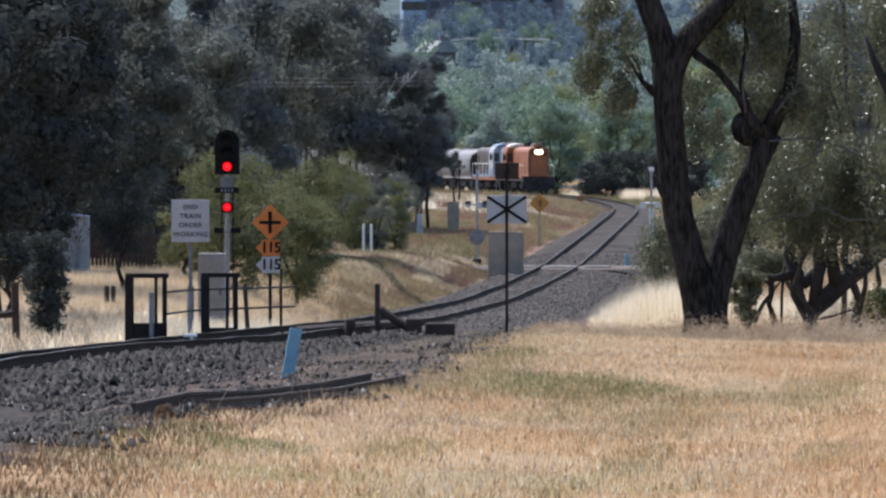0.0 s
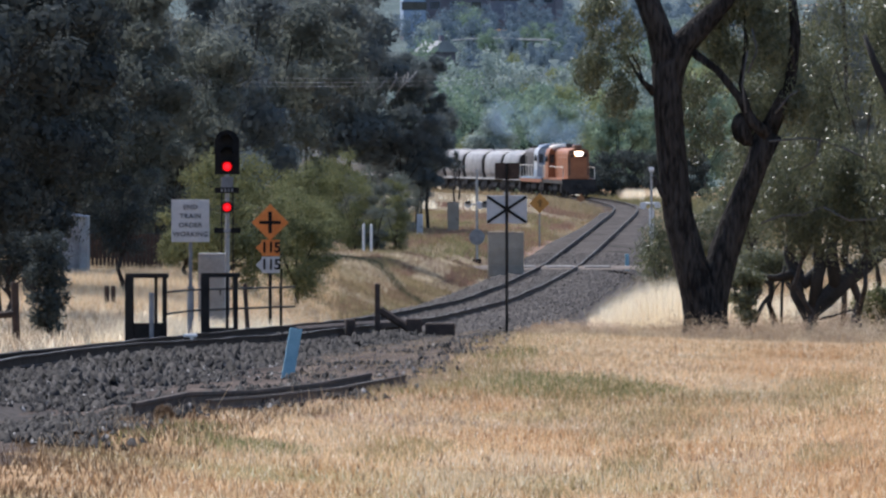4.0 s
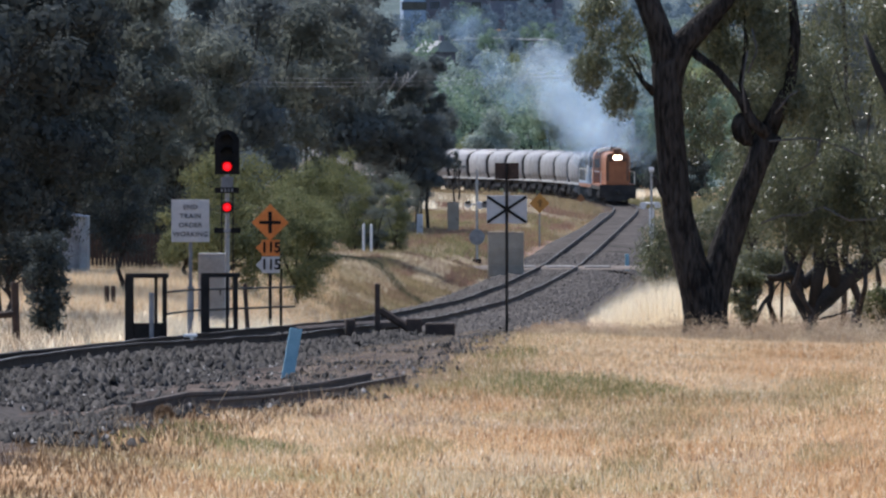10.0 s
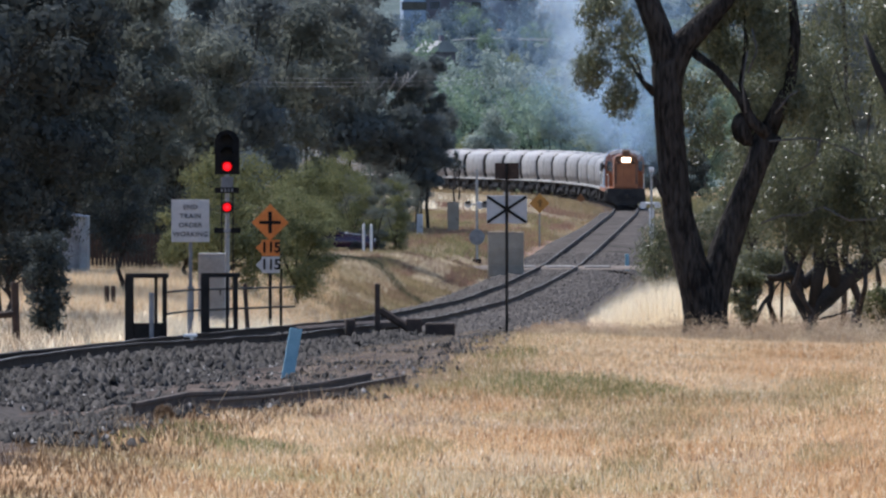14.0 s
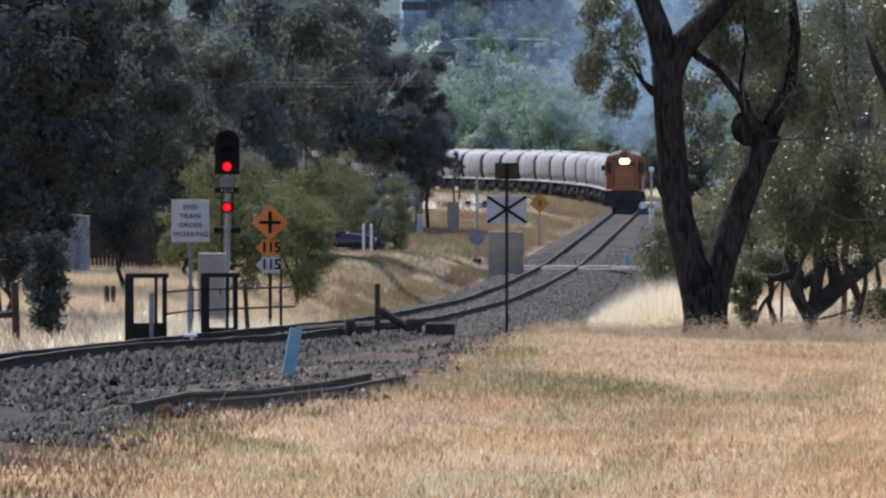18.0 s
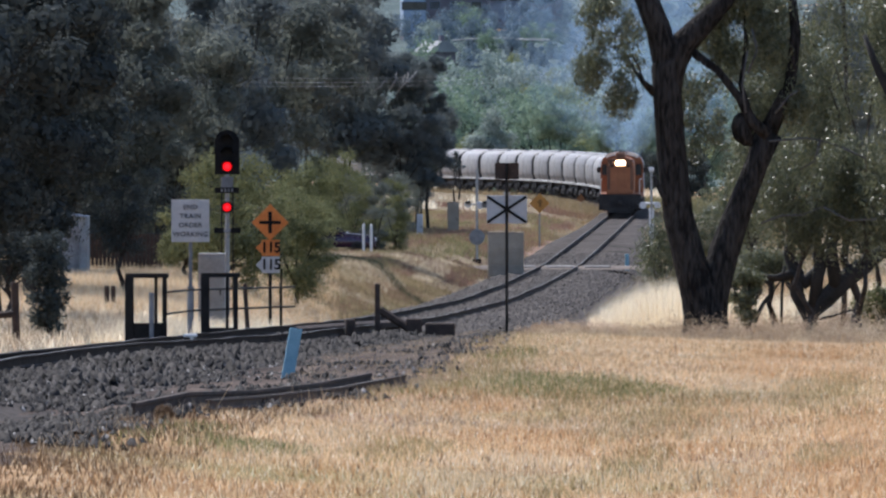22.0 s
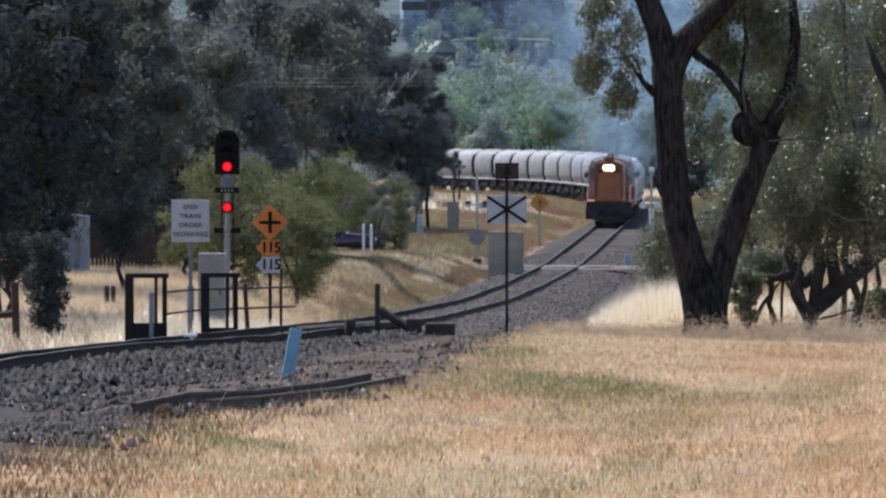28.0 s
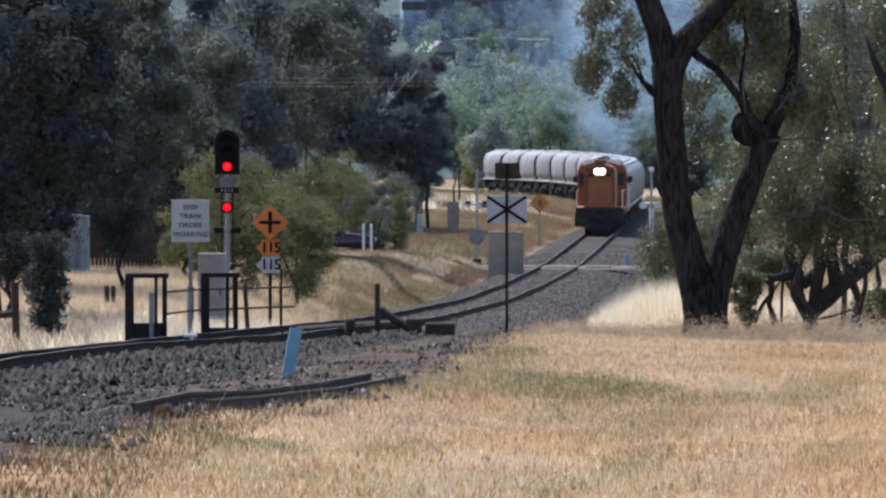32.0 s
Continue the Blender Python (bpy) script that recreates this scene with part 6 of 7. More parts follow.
for pts, rad in (
    ([lb(1426, 585), lb(1440, 552), lb(1462, 528), lb(1486, 506, 0.1), lb(1508, 486, 0.15), lb(1532, 470, 0.2), lb(1560, 448, 0.3), lb(1590, 440, 0.3)], [0.14, 0.16, 0.2, 0.22, 0.21, 0.2, 0.15, 0.12]),
    ([lb(1440, 580), lb(1424, 552), lb(1410, 520), lb(1412, 486, 0.2), lb(1396, 452, 0.2), lb(1402, 400, 0.1)], [0.13, 0.13, 0.15, 0.17, 0.13, 0.08]),
    ([lb(1440, 545), lb(1450, 470), lb(1440, 400, 0.3), lb(1470, 330, 0.4), lb(1460, 240, 0.5)], [0.15, 0.14, 0.12, 0.1, 0.07]),
    ([lb(1562, 330, -9.5), lb(1556, 250, -9.5), lb(1540, 182, -9.5), lb(1510, 122, -9.4), lb(1490, 70, -9.3)], [0.17, 0.15, 0.12, 0.09, 0.05]),
    ([lb(1545, 190, -9.5), lb(1552, 150, -9.5), lb(1556, 60, -9.5)], [0.1, 0.08, 0.06]),
    ([lb(1333, 590), lb(1340, 558), lb(1352, 536), lb(1364, 522), lb(1364, 504), lb(1350, 492), lb(1330, 488), lb(1300, 478)], [0.035, 0.05, 0.045, 0.055, 0.06, 0.06, 0.07, 0.05]),
    ([lb(1383, 570), lb(1384, 520), lb(1388, 470)], [0.03, 0.035, 0.03]),
    ([lb(1335, 488), lb(1372, 492), lb(1400, 486, 0.1), lb(1425, 500, 0.1), lb(1450, 480, 0.2), lb(1462, 440, 0.2), lb(1480, 420, 0.2), lb(1500, 380, 0.3)], [0.05, 0.08, 0.13, 0.17, 0.15, 0.12, 0.11, 0.07]),
    ([lb(1480, 510), lb(1470, 440), lb(1478, 370), lb(1500, 320)], [0.16, 0.15, 0.12, 0.08]),
    ([lb(1530, 470), lb(1545, 400), lb(1568, 330)], [0.08, 0.06, 0.04]),
    ([lb(1450, 565), lb(1480, 558), lb(1510, 548), lb(1530, 556)], [0.03, 0.025, 0.02, 0.012]),
):
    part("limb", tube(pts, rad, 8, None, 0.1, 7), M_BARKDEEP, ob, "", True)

x2, y2 = -1.9, 420.0
db = thing("dead_limb", pose(x2, y2, 8.0), "bleached dead branches poking from a dark gum crown", "branch")
M_DEADWOOD = mat("bleached_wood", (0.22, 0.215, 0.21), (0.36, 0.35, 0.34), 5, 0.8)
for a, b, c, d, e, f in ((700, 168, 712, 152, 716, 132), (712, 152, 726, 140, 738, 126), (690, 158, 700, 142, 702, 128), (664, 160, 676, 150, 684, 138), (668, 188, 680, 180, 686, 172), (624, 146, 634, 138, 650, 128), (716, 150, 722, 138, 722, 128)):
    part("twig", tube([((px - 784) / 33.333 - x2, 0.3 * k, 6.5 - (py - 210) / 33.333 - 8.0) for k, (px, py) in enumerate(((a, b), (c, d), (e, f)))], [0.036, 0.028, 0.018], 5, None, 0.1, a), M_DEADWOOD, db, "", True)

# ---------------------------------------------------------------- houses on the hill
# walls, brick and roofs lean blue-grey: distance haze put into the colour
M_HWALL = mat("hazed_render", (0.11, 0.135, 0.18), (0.18, 0.21, 0.27), 0.4, 0.8)
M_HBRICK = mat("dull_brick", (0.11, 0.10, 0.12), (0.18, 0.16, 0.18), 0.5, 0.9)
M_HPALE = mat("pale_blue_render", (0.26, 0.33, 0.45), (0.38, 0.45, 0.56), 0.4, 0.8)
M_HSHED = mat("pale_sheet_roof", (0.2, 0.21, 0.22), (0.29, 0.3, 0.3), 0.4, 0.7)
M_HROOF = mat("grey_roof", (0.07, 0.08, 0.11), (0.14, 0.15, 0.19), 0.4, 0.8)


def house(x, y, w, d, h, rise, wall, label, turn=0, roof=None):
    t = thing("house", pose(x, y, land(x, y) + (1.4 if y > 1200 else 0.0), 0, 0, turn), label, "house", "hillside houses")
    wl = part("wall", box((w, d, h), (0, 0, h / 2)), wall, t)
    part("footing", box((w + 0.1, d + 0.1, 3.0), (0, 0, -1.5)), M_HBRICK, t)
    part("roof", prism([(-w / 2 - 0.5, h), (w / 2 + 0.5, h), (w / 2 - d * 0.25, h + rise), (-w / 2 + d * 0.25, h + rise)], -d / 2 - 0.5, d / 2 + 0.5), roof or M_HROOF, t)
    for k in range(3):
        wd = part("window", box((1.6, 0.12, 1.2), (-w * 0.33 + w * 0.33 * k, -d / 2 - 0.03, h * 0.58), 0.02), M_GLASS, wl)
        part("window_frame", box((1.8, 0.08, 1.4), (-w * 0.33 + w * 0.33 * k, -d / 2 - 0.01, h * 0.58), 0.02), M_HWALL, wd)
    part("chimney", box((0.6, 0.6, 1.2), (w * 0.2, 0, h + rise + 0.2)), M_HBRICK, t)


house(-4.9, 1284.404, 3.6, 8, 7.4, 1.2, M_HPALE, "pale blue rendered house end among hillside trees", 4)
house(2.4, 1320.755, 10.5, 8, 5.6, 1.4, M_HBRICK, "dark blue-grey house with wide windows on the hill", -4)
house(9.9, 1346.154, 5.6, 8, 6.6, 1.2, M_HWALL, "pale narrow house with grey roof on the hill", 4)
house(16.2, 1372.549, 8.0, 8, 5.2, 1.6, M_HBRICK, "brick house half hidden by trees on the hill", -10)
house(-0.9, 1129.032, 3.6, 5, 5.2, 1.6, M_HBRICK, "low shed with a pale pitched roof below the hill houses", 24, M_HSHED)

# overhead wires
M_WIRE = mat("bare_wire", (0.2, 0.21, 0.23), (0.32, 0.33, 0.35), 2, 0.5, 0.5)
pl = thing("power_line", pose(0, 0, 0), "three bare wires between grey timber poles behind the trees", "power line")
for px in (-90, 1205):
    x2, y2 = (px - 784) / 50.0, 14000 / 50.0
    part("pole", tube([(x2, y2, land(x2, y2) - 0.3), (x2, y2, 8.46)], [0.17, 0.12], 8), M_GREYWOOD, pl)
    part("cross_arm", box((0.12, 2.0, 0.12), (x2, y2, 8.26)), M_GREYWOOD, pl)
for k in range(3):
    a, b = Vector(((-90 - 784) / 50.0, 14000 / 50.0 + k * 0.8 - 0.8, 6.5 - (112 + 7 * k - 210) / 50.0)), Vector(((1205 - 784) / 50.0, 14000 / 50.0 + k * 0.8 - 0.8, 6.5 - (112 + 7 * k - 210) / 50.0))
    part("wire", tube([a.lerp(b, i / 16) - Vector((0, 0, 0.55 * (1 - (i / 8 - 1) ** 2))) for i in range(17)], 0.0055, 5), M_WIRE, pl)
hw = thing("guard_rail", pose(0, 0, 0), "pale guard rail along a road cut into the hillside", "guard rail")
for k in range(12):
    xa, xb = 1.4 + k * 1.25, 1.4 + (k + 1) * 1.25
    ya, yb = 1215 + 4 * math.sin(math.pi * k / 12), 1215 + 4 * math.sin(math.pi * (k + 1) / 12)
    part("rail_segment", tube([(xa, ya, land(xa, ya) + 3.0), (xb, yb, land(xb, yb) + 3.0)], 0.13, 6), M_CABGREY, hw)
    part("post", tube([(xa, ya + 0.15, land(xa, ya) - 0.3), (xa, ya + 0.15, land(xa, ya) + 3.0)], 0.06, 5), M_TIMBER, hw)

# ---------------------------------------------------------------- grass
M_STRAW = leaf_mat("straw", (0.41, 0.22, 0.09), (0.89, 0.68, 0.41), 0.4, 0.6, 0.5, 0.4, 0.7, (0.45, 1.12))
M_PALESTRAW = leaf_mat("pale_straw", (0.74, 0.62, 0.42), (0.92, 0.84, 0.66), 0.6, 0.6, 0.5)
M_FADEDSTRAW = leaf_mat("faded_straw", (0.46, 0.34, 0.20), (0.84, 0.74, 0.55), 0.5, 0.6, 0.7, 0.3, 0.4, (0.4, 1.0))
M_BANK = leaf_mat("bank_grass", (0.16, 0.13, 0.065), (0.52, 0.40, 0.235), 0.35, 0.7, 0.5, 0.2, 0.35, (0.4, 0.9))
M_GREENGRASS = leaf_mat("green_grass", (0.09, 0.115, 0.04), (0.24, 0.245, 0.10), 0.35, 0.6, 0.6)


def bank_rise(x, y):
    """How far the banks beside the line stand above the land."""
    d = x - line_x(y)
    left = smoothstep(240, 252, y) * smoothstep(710, 698, y) * smoothstep(-32, -31, d) * smoothstep(-2.6, -3.1, d)
    right = smoothstep(382, 394, y) * smoothstep(688, 676, y) * smoothstep(2.8, 3.3, d) * smoothstep(29, 28, d)
    return 0.13 * (left + right)


def blades(name, xs, ys, height, width, material, label, seed, most=0.75):
    """Leaning stalks, each a slim blade that ends in a point."""
    r = np.random.RandomState(seed)
    n = len(xs)
    z = ground(xs, ys) + bank_rise(xs, ys) - 0.01
    h = height * r.uniform(0.45, 1.35, n)
    a, b = r.uniform(0, 6.28, n), r.uniform(0, 6.28, n)
    w = width * r.uniform(0.6, 1.4, n) / 2
    sx, sy = np.cos(a) * w, np.sin(a) * w
    lean = r.uniform(0.1, most, n)
    lx, ly = np.cos(b) * h * lean, np.sin(b) * h * lean
    p = np.stack([xs, ys, z], -1)
    s = np.stack([sx, sy, 0 * w], -1)
    tip = p + np.stack([lx, ly, h], -1)
    v = np.stack([p - s, p + s, tip], 1)
    arrays_mesh(name, v, 3, material, None, label, "grass")


R = np.random.RandomState(2)


def field(n, y0, y1, ok, xr=None):
    """Random spots between two distances, thinned by ok(x, y)."""
    y = np.sqrt(R.uniform(y0 ** 2, y1 ** 2, n))
    x = y * R.uniform(-0.062, 0.062, n) if xr is None else R.uniform(*xr, n)
    k = ok(x, y)
    return x[k], y[k]


on_grass = lambda x, y: x > apron_edge(y) + R.normal(0.1, 0.25, len(x)) + np.where((y < 86) & (R.uniform(0, 1, len(x)) < 0.8), R.uniform(0, 1.1, len(x)), 0) + np.where((y > 94) & (R.uniform(0, 1, len(x)) < 0.75), R.uniform(0, 1.5, len(x)), 0)
blades("grass_field", *field(430000, 58, 180, on_grass), 0.088, 0.0095, M_STRAW, "short dry straw-coloured grass over the field", 1)
GREENS = ((1.5, 104, 1.5, 7), (2.3, 102, 0.9, 5), (-0.6, 112, 0.5, 5), (0.9, 122, 0.8, 6), (-3.3, 77, 0.7, 4), (-0.9, 104, 0.5, 4), (-2.6, 82, 0.5, 3), (0.4, 140, 0.6, 6), (-1.9, 76, 0.8, 3))
patch = lambda x, y: on_grass(x, y) & (np.minimum.reduce([((x - a) / p) ** 2 + ((y - b) / q) ** 2 for a, b, p, q in GREENS]) < R.uniform(0.1, 1.0, len(x)))
blades("green_tufts", *field(420000, 62, 150, patch), 0.10, 0.013, M_GREENGRASS, "greener grass tufts among the straw", 2)
tall = lambda x, y: (x > line_x(y) + 5) & (x < line_x(y) + 30)
tx, ty = field(120000, 180, 222, tall, (2.9, 17))
blades("tall_pale_grass", tx, ty, 0.62 + 0.16 * np.sin(tx * 1.3 + 0.4) + 0.12 * np.sin(tx * 3.1 + ty * 0.2) + 0.3 * smoothstep(3.2, 5.2, tx), 0.02, M_PALESTRAW, "tall bleached grass behind the tree", 3, 0.3)
leftside = lambda x, y: (x < line_x(y) - 2.1) & ((y > 154) | (x < -6.9)) & ((x > -7.0) | (y > 186) | (R.uniform(0, 1, len(x)) < 0.35))
blades("left_pale_grass", *field(32000, 134, 186, leftside, (-14, -2)), 0.3, 0.02, M_PALESTRAW, "tall bleached grass beyond the line", 4)
slope = lambda x, y: (x < line_x(y) - 3.0) & (x < -2.6 - 0.012 * (y - 186))
blades("slope_straw", *field(110000, 184, 285, slope, (-17, -2)), 0.22, 0.024, M_STRAW, "dry straw grass over the slope beyond the line", 34)
blades("slope_pale_straw", *field(40000, 184, 240, slope, (-15, -3)), 0.3, 0.02, M_FADEDSTRAW, "pale tufts of straw on the slope beyond the line", 35)
blades("near_bank_grass", *field(140000, 236, 350, lambda x, y: (x < line_x(y) - 2.7) & ((y < 316) | (y > 350) | (x < -6.3) | (R.uniform(0, 1, len(x)) < 0.12)), (-11, 3)), 0.2, 0.03, M_BANK, "dry olive and straw grass on the bank", 10)
blades("far_bank_grass", *field(90000, 225, 520, lambda x, y: np.abs(x - line_x(y)) > 5, (-16, 22)), 0.3, 0.03, M_BANK, "dry grass on the banks beside the line", 5)
M_FLECK = leaf_mat("bleached_husk", (0.82, 0.72, 0.52), (0.95, 0.88, 0.72), 0.6, 0.8, 0.5, 0.1)
M_WEED = leaf_mat("dry_weeds", (0.22, 0.15, 0.09), (0.56, 0.44, 0.30), 0.35, 0.7, 0.6)
blades("dry_weeds", *field(60000, 156, 182, lambda x, y: (x > apron_edge(y) + 0.3) & (np.sin(x * 2.1) + np.sin(x * 5.3 + y) + R.normal(0, 0.7, len(x)) > 0.2)), 0.17, 0.014, M_WEED, "straggling dry weeds along the crest of the field", 6)
blades("pale_crest_weeds", *field(30000, 160, 181, lambda x, y: (x > apron_edge(y) + 0.3) & (np.sin(x * 1.7 + 1) + np.sin(x * 4.1 - y) + R.normal(0, 0.6, len(x)) > 0.5)), 0.2, 0.013, M_FADEDSTRAW, "pale tangled weeds along the crest of the field", 13)
blades("seed_heads", *field(36000, 58, 178, on_grass), 0.045, 0.016, M_FLECK, "pale seed heads scattered over the grass", 12)
blades("line_weeds", *field(30000, 66, 130, lambda x, y: np.abs(x - apron_edge(y)) < R.uniform(0, 0.5, len(x))), 0.16, 0.012, M_WEED, "dry weeds along the edge of the gravel", 7)
blades("pale_stems", *field(40000, 58, 176, on_grass), 0.10, 0.008, M_PALESTRAW, "scattered bleached grass stems that catch the sun", 8)
blades("weed_stalks", *field(60, 66, 150, on_grass), 0.42, 0.02, M_WEED, "a few tall dry weed stalks", 9)
M_BROWNWEED = leaf_mat("brown_weed", (0.07, 0.045, 0.028), (0.22, 0.14, 0.08), 0.3, 0.8, 0.6, 0.1)
x2, y2 = -3.012, 85.366
tuft = thing("dry_tuft", pose(x2, y2, land(x2, y2)), "small round brown dry weed beside the old rail", "weed")
tagged(leaves("stems", [((0, 0, 0.08), (0.11, 0.11, 0.09))], 1300, (0.07, 0.012), M_BROWNWEED, tuft, 0.0, 3), kind="stuff")
blades("brown_litter", *field(40000, 58, 176, on_grass), 0.08, 0.016, M_BROWNWEED, "dead brown litter between the grass stalks", 14)
M_OLIVEBEND = leaf_mat("olive_bend_grass", (0.10, 0.105, 0.05), (0.30, 0.27, 0.14), 0.35, 0.7, 0.5, 0.2, 0.6)
M_REDBEND = leaf_mat("brown_bend_weed", (0.16, 0.105, 0.07), (0.42, 0.29, 0.19), 0.3, 0.8, 0.6, 0.1)
PALE_BEND = ((17.4, 722, 1.1, 14), (11.7, 716, 0.7, 10), (0.9, 738, 2.3, 12), (20.5, 730, 1.4, 12))
bend = lambda x, y: (np.abs(x - line_x(y)) > 3) & (np.minimum.reduce([((x - a) / p) ** 2 + ((y - b) / q) ** 2 for a, b, p, q in PALE_BEND]) < R.uniform(0.5, 1.1, len(x)))
blades("bend_grass", *field(60000, 690, 752, bend, (-4, 24)), 0.9, 0.06, M_PALESTRAW, "tall bleached grass in patches behind the bend of the line", 15)
olive_bend = lambda x, y: (x > line_x(y) + 3) & (x < line_x(y) + 26)
blades("bend_olive_grass", *field(60000, 600, 790, olive_bend, (-14, 32)), 0.45, 0.06, M_OLIVEBEND, "olive and brown grass behind the bend of the line", 46)
inner = lambda x, y: (x < line_x(y) - 1.75) & (x > line_x(y) - 1.9 - R.uniform(0, 4, len(x)))
blades("bend_verge", *field(80000, 560, 702, inner, (-6, 15)), 0.55, 0.05, M_BANK, "rank dry grass along the inside of the bend", 47)
shoulder = lambda x, y: (x < line_x(y) - 0.98) & (x > line_x(y) - 1.9)
blades("shoulder_weeds", *field(90000, 566, 702, shoulder, (-2, 15)), 0.4, 0.05, M_REDBEND, "dead weeds crowding the rails round the bend", 49)
between = lambda x, y: np.abs(x - line_x(y)) < 0.66
blades("track_weeds", *field(90000, 575, 702, between, (-2, 15)), 0.16, 0.04, M_BANK, "thin dry weeds between the rails round the bend", 50)
blades("bend_brown_verge", *field(50000, 540, 702, inner, (-6, 15)), 0.36, 0.05, M_REDBEND, "brown dead weeds along the inside of the bend", 48)
M_DRYBUSH = leaf_mat("dry_bush_twigs", (0.36, 0.26, 0.185), (0.78, 0.63, 0.48), 0.35, 0.8, 0.6, 0.1)
rc = random.Random(31)
for k in range(120):
    y2 = rc.uniform(150, 178)
    x2 = rc.uniform(float(apron_edge(y2)) + 0.3, 10)
    s2 = rc.uniform(0.08, 0.2) if x2 < 4.5 else rc.uniform(0.12, 0.32)
    o = thing("weed_clump", pose(x2, y2, land(x2, y2)), "tangled pale dry weed clump on the crest of the field", "weed", "weed clumps")
    tagged(leaves("tangle", [((0, 0, s2 * 0.8), (s2 * 1.5, s2, s2)), ((s2, 0, s2 * 0.5), (s2, s2, s2 * 0.6))], 260, (0.09, 0.012), (M_FADEDSTRAW, M_WEED, M_WEED)[k % 3], o, 0.0, 200 + k, "", 0.3), kind="stuff")
for k in range(34):
    y2 = rc.uniform(168, 179)
    x2 = rc.uniform(5.9, 10.6) if k < 26 else rc.uniform(2.6, 4.2)
    s2 = rc.uniform(0.22, 0.42) if k < 26 else rc.uniform(0.14, 0.22)
    o = thing("dry_bush", pose(x2, y2, land(x2, y2)), "low tangled bush of dead pinkish brown twigs", "bush", "dry bushes")
    tagged(leaves("tangle", [((0, 0, s2 * 0.6), (s2 * 1.6, s2, s2 * 0.9)), ((s2, 0, s2 * 0.4), (s2, s2, s2 * 0.6)), ((-s2, 0, s2 * 0.4), (s2, s2, s2 * 0.5))], 620, (0.085, 0.014), M_DRYBUSH if k % 4 else M_FADEDSTRAW, o, 0.0, 400 + k, "", 0.35), kind="stuff")
for k, (x2, y2, s2) in enumerate(((9.25, 177.5, 0.5), (9.6, 176.5, 0.42), (8.95, 178.0, 0.34), (9.95, 178.0, 0.5))):
    o = thing("dry_bush", pose(x2, y2, land(x2, y2)), "tall bush of dry tan and olive weeds below the gum", "bush", "dry bushes")
    tagged(leaves("tangle", [((0, 0, s2 * 0.9), (s2 * 0.9, s2 * 0.7, s2)), ((s2 * 0.7, 0, s2 * 0.5), (s2 * 0.6, s2 * 0.6, s2 * 0.7)), ((-s2 * 0.7, 0, s2 * 0.4), (s2 * 0.6, s2 * 0.6, s2 * 0.5))], 1500, (0.1, 0.016), (M_WEED, M_FADEDSTRAW)[k % 2], o, 0.0, 460 + k, "", 0.35), kind="stuff")
blades("left_dull_grass", *field(16000, 134, 186, lambda x, y: (x < line_x(y) - 2.1) & (x < -7.0), (-14, -7)), 0.24, 0.02, M_WEED, "brown and dull weeds in the shade beyond the line", 51)
greenbank = lambda x, y: (x < line_x(y) - 2.7) & (np.sin(x * 0.7 + 2) + np.sin(y * 0.08) + R.normal(0, 0.5, len(x)) > 0.5) & ((y < 316) | (y > 350))
blades("bank_greenery", *field(60000, 236, 420, greenbank, (-10, 5)), 0.16, 0.03, M_GREENGRASS, "thin green growth among the dry bank grass", 16)
blades("corner_weeds", *field(36000, 58, 92, lambda x, y: (x > apron_edge(y) - 0.5) & (x < apron_edge(y) + 1.2)), 0.1, 0.014, M_BROWNWEED, "sparse brown weeds on bare ground at the edge of the gravel", 21)
blades("dirt_weeds", *field(90000, 100, 178, lambda x, y: (x > -2.0) & (x < apron_edge(y) + 0.3) & (x > line_x(y) + 2.5)), 0.1, 0.012, M_WEED, "sparse dry weeds on the stony ground", 17)

M_REDWEED = leaf_mat("red_brown_weed", (0.10, 0.062, 0.05), (0.27, 0.175, 0.14), 0.3, 0.8, 0.8, 0.1)
redband = lambda x, y: (x < line_x(y) - 2.6) & (((x + 0.4) / 3.4) ** 2 + ((y - 342 - 3 * x) / 15) ** 2 < R.uniform(0.0, 1.2, len(x)) + 0.4 * np.sin(x * 1.9 + y * 0.21) + 0.3 * np.sin(y * 0.6))
blades("red_brown_weeds", *field(46000, 310, 380, redband, (-5, 3.2)), 0.2, 0.03, M_REDWEED, "low red-brown weeds along the shoulder of the bank", 18)
verge = lambda x, y: (x < line_x(y) - 2.2) & (x > line_x(y) - 4.2 - np.sin(y * 0.12)) & (R.uniform(0, 1, len(x)) < 0.6)
blades("verge_weeds", *field(90000, 236, 470, verge, (-12, 8)), 0.2, 0.03, M_REDWEED, "brown dead weeds along the edge of the ballast", 19)
creamband = lambda x, y: (x < line_x(y) - 4) & (np.sin(x * 1.3 + 0.1 * y) + np.sin(y * 0.17 + 1) + R.normal(0, 0.5, len(x)) > 0.5)
blades("pale_bank_grass", *field(50000, 240, 345, creamband, (-10, 2)), 0.26, 0.026, M_FADEDSTRAW, "pale patches of dry grass over the bank", 20)
# fine dead twigs in the gums by the field, pale where the sun catches them
x2, y2 = 6.619, 166.667
tw = thing("dead_branch", pose(x2, y2, land(x2, y2) + 0.0), "bare grey dead branches hanging among the gum leaves", "branch")
GT = land(x2, y2)
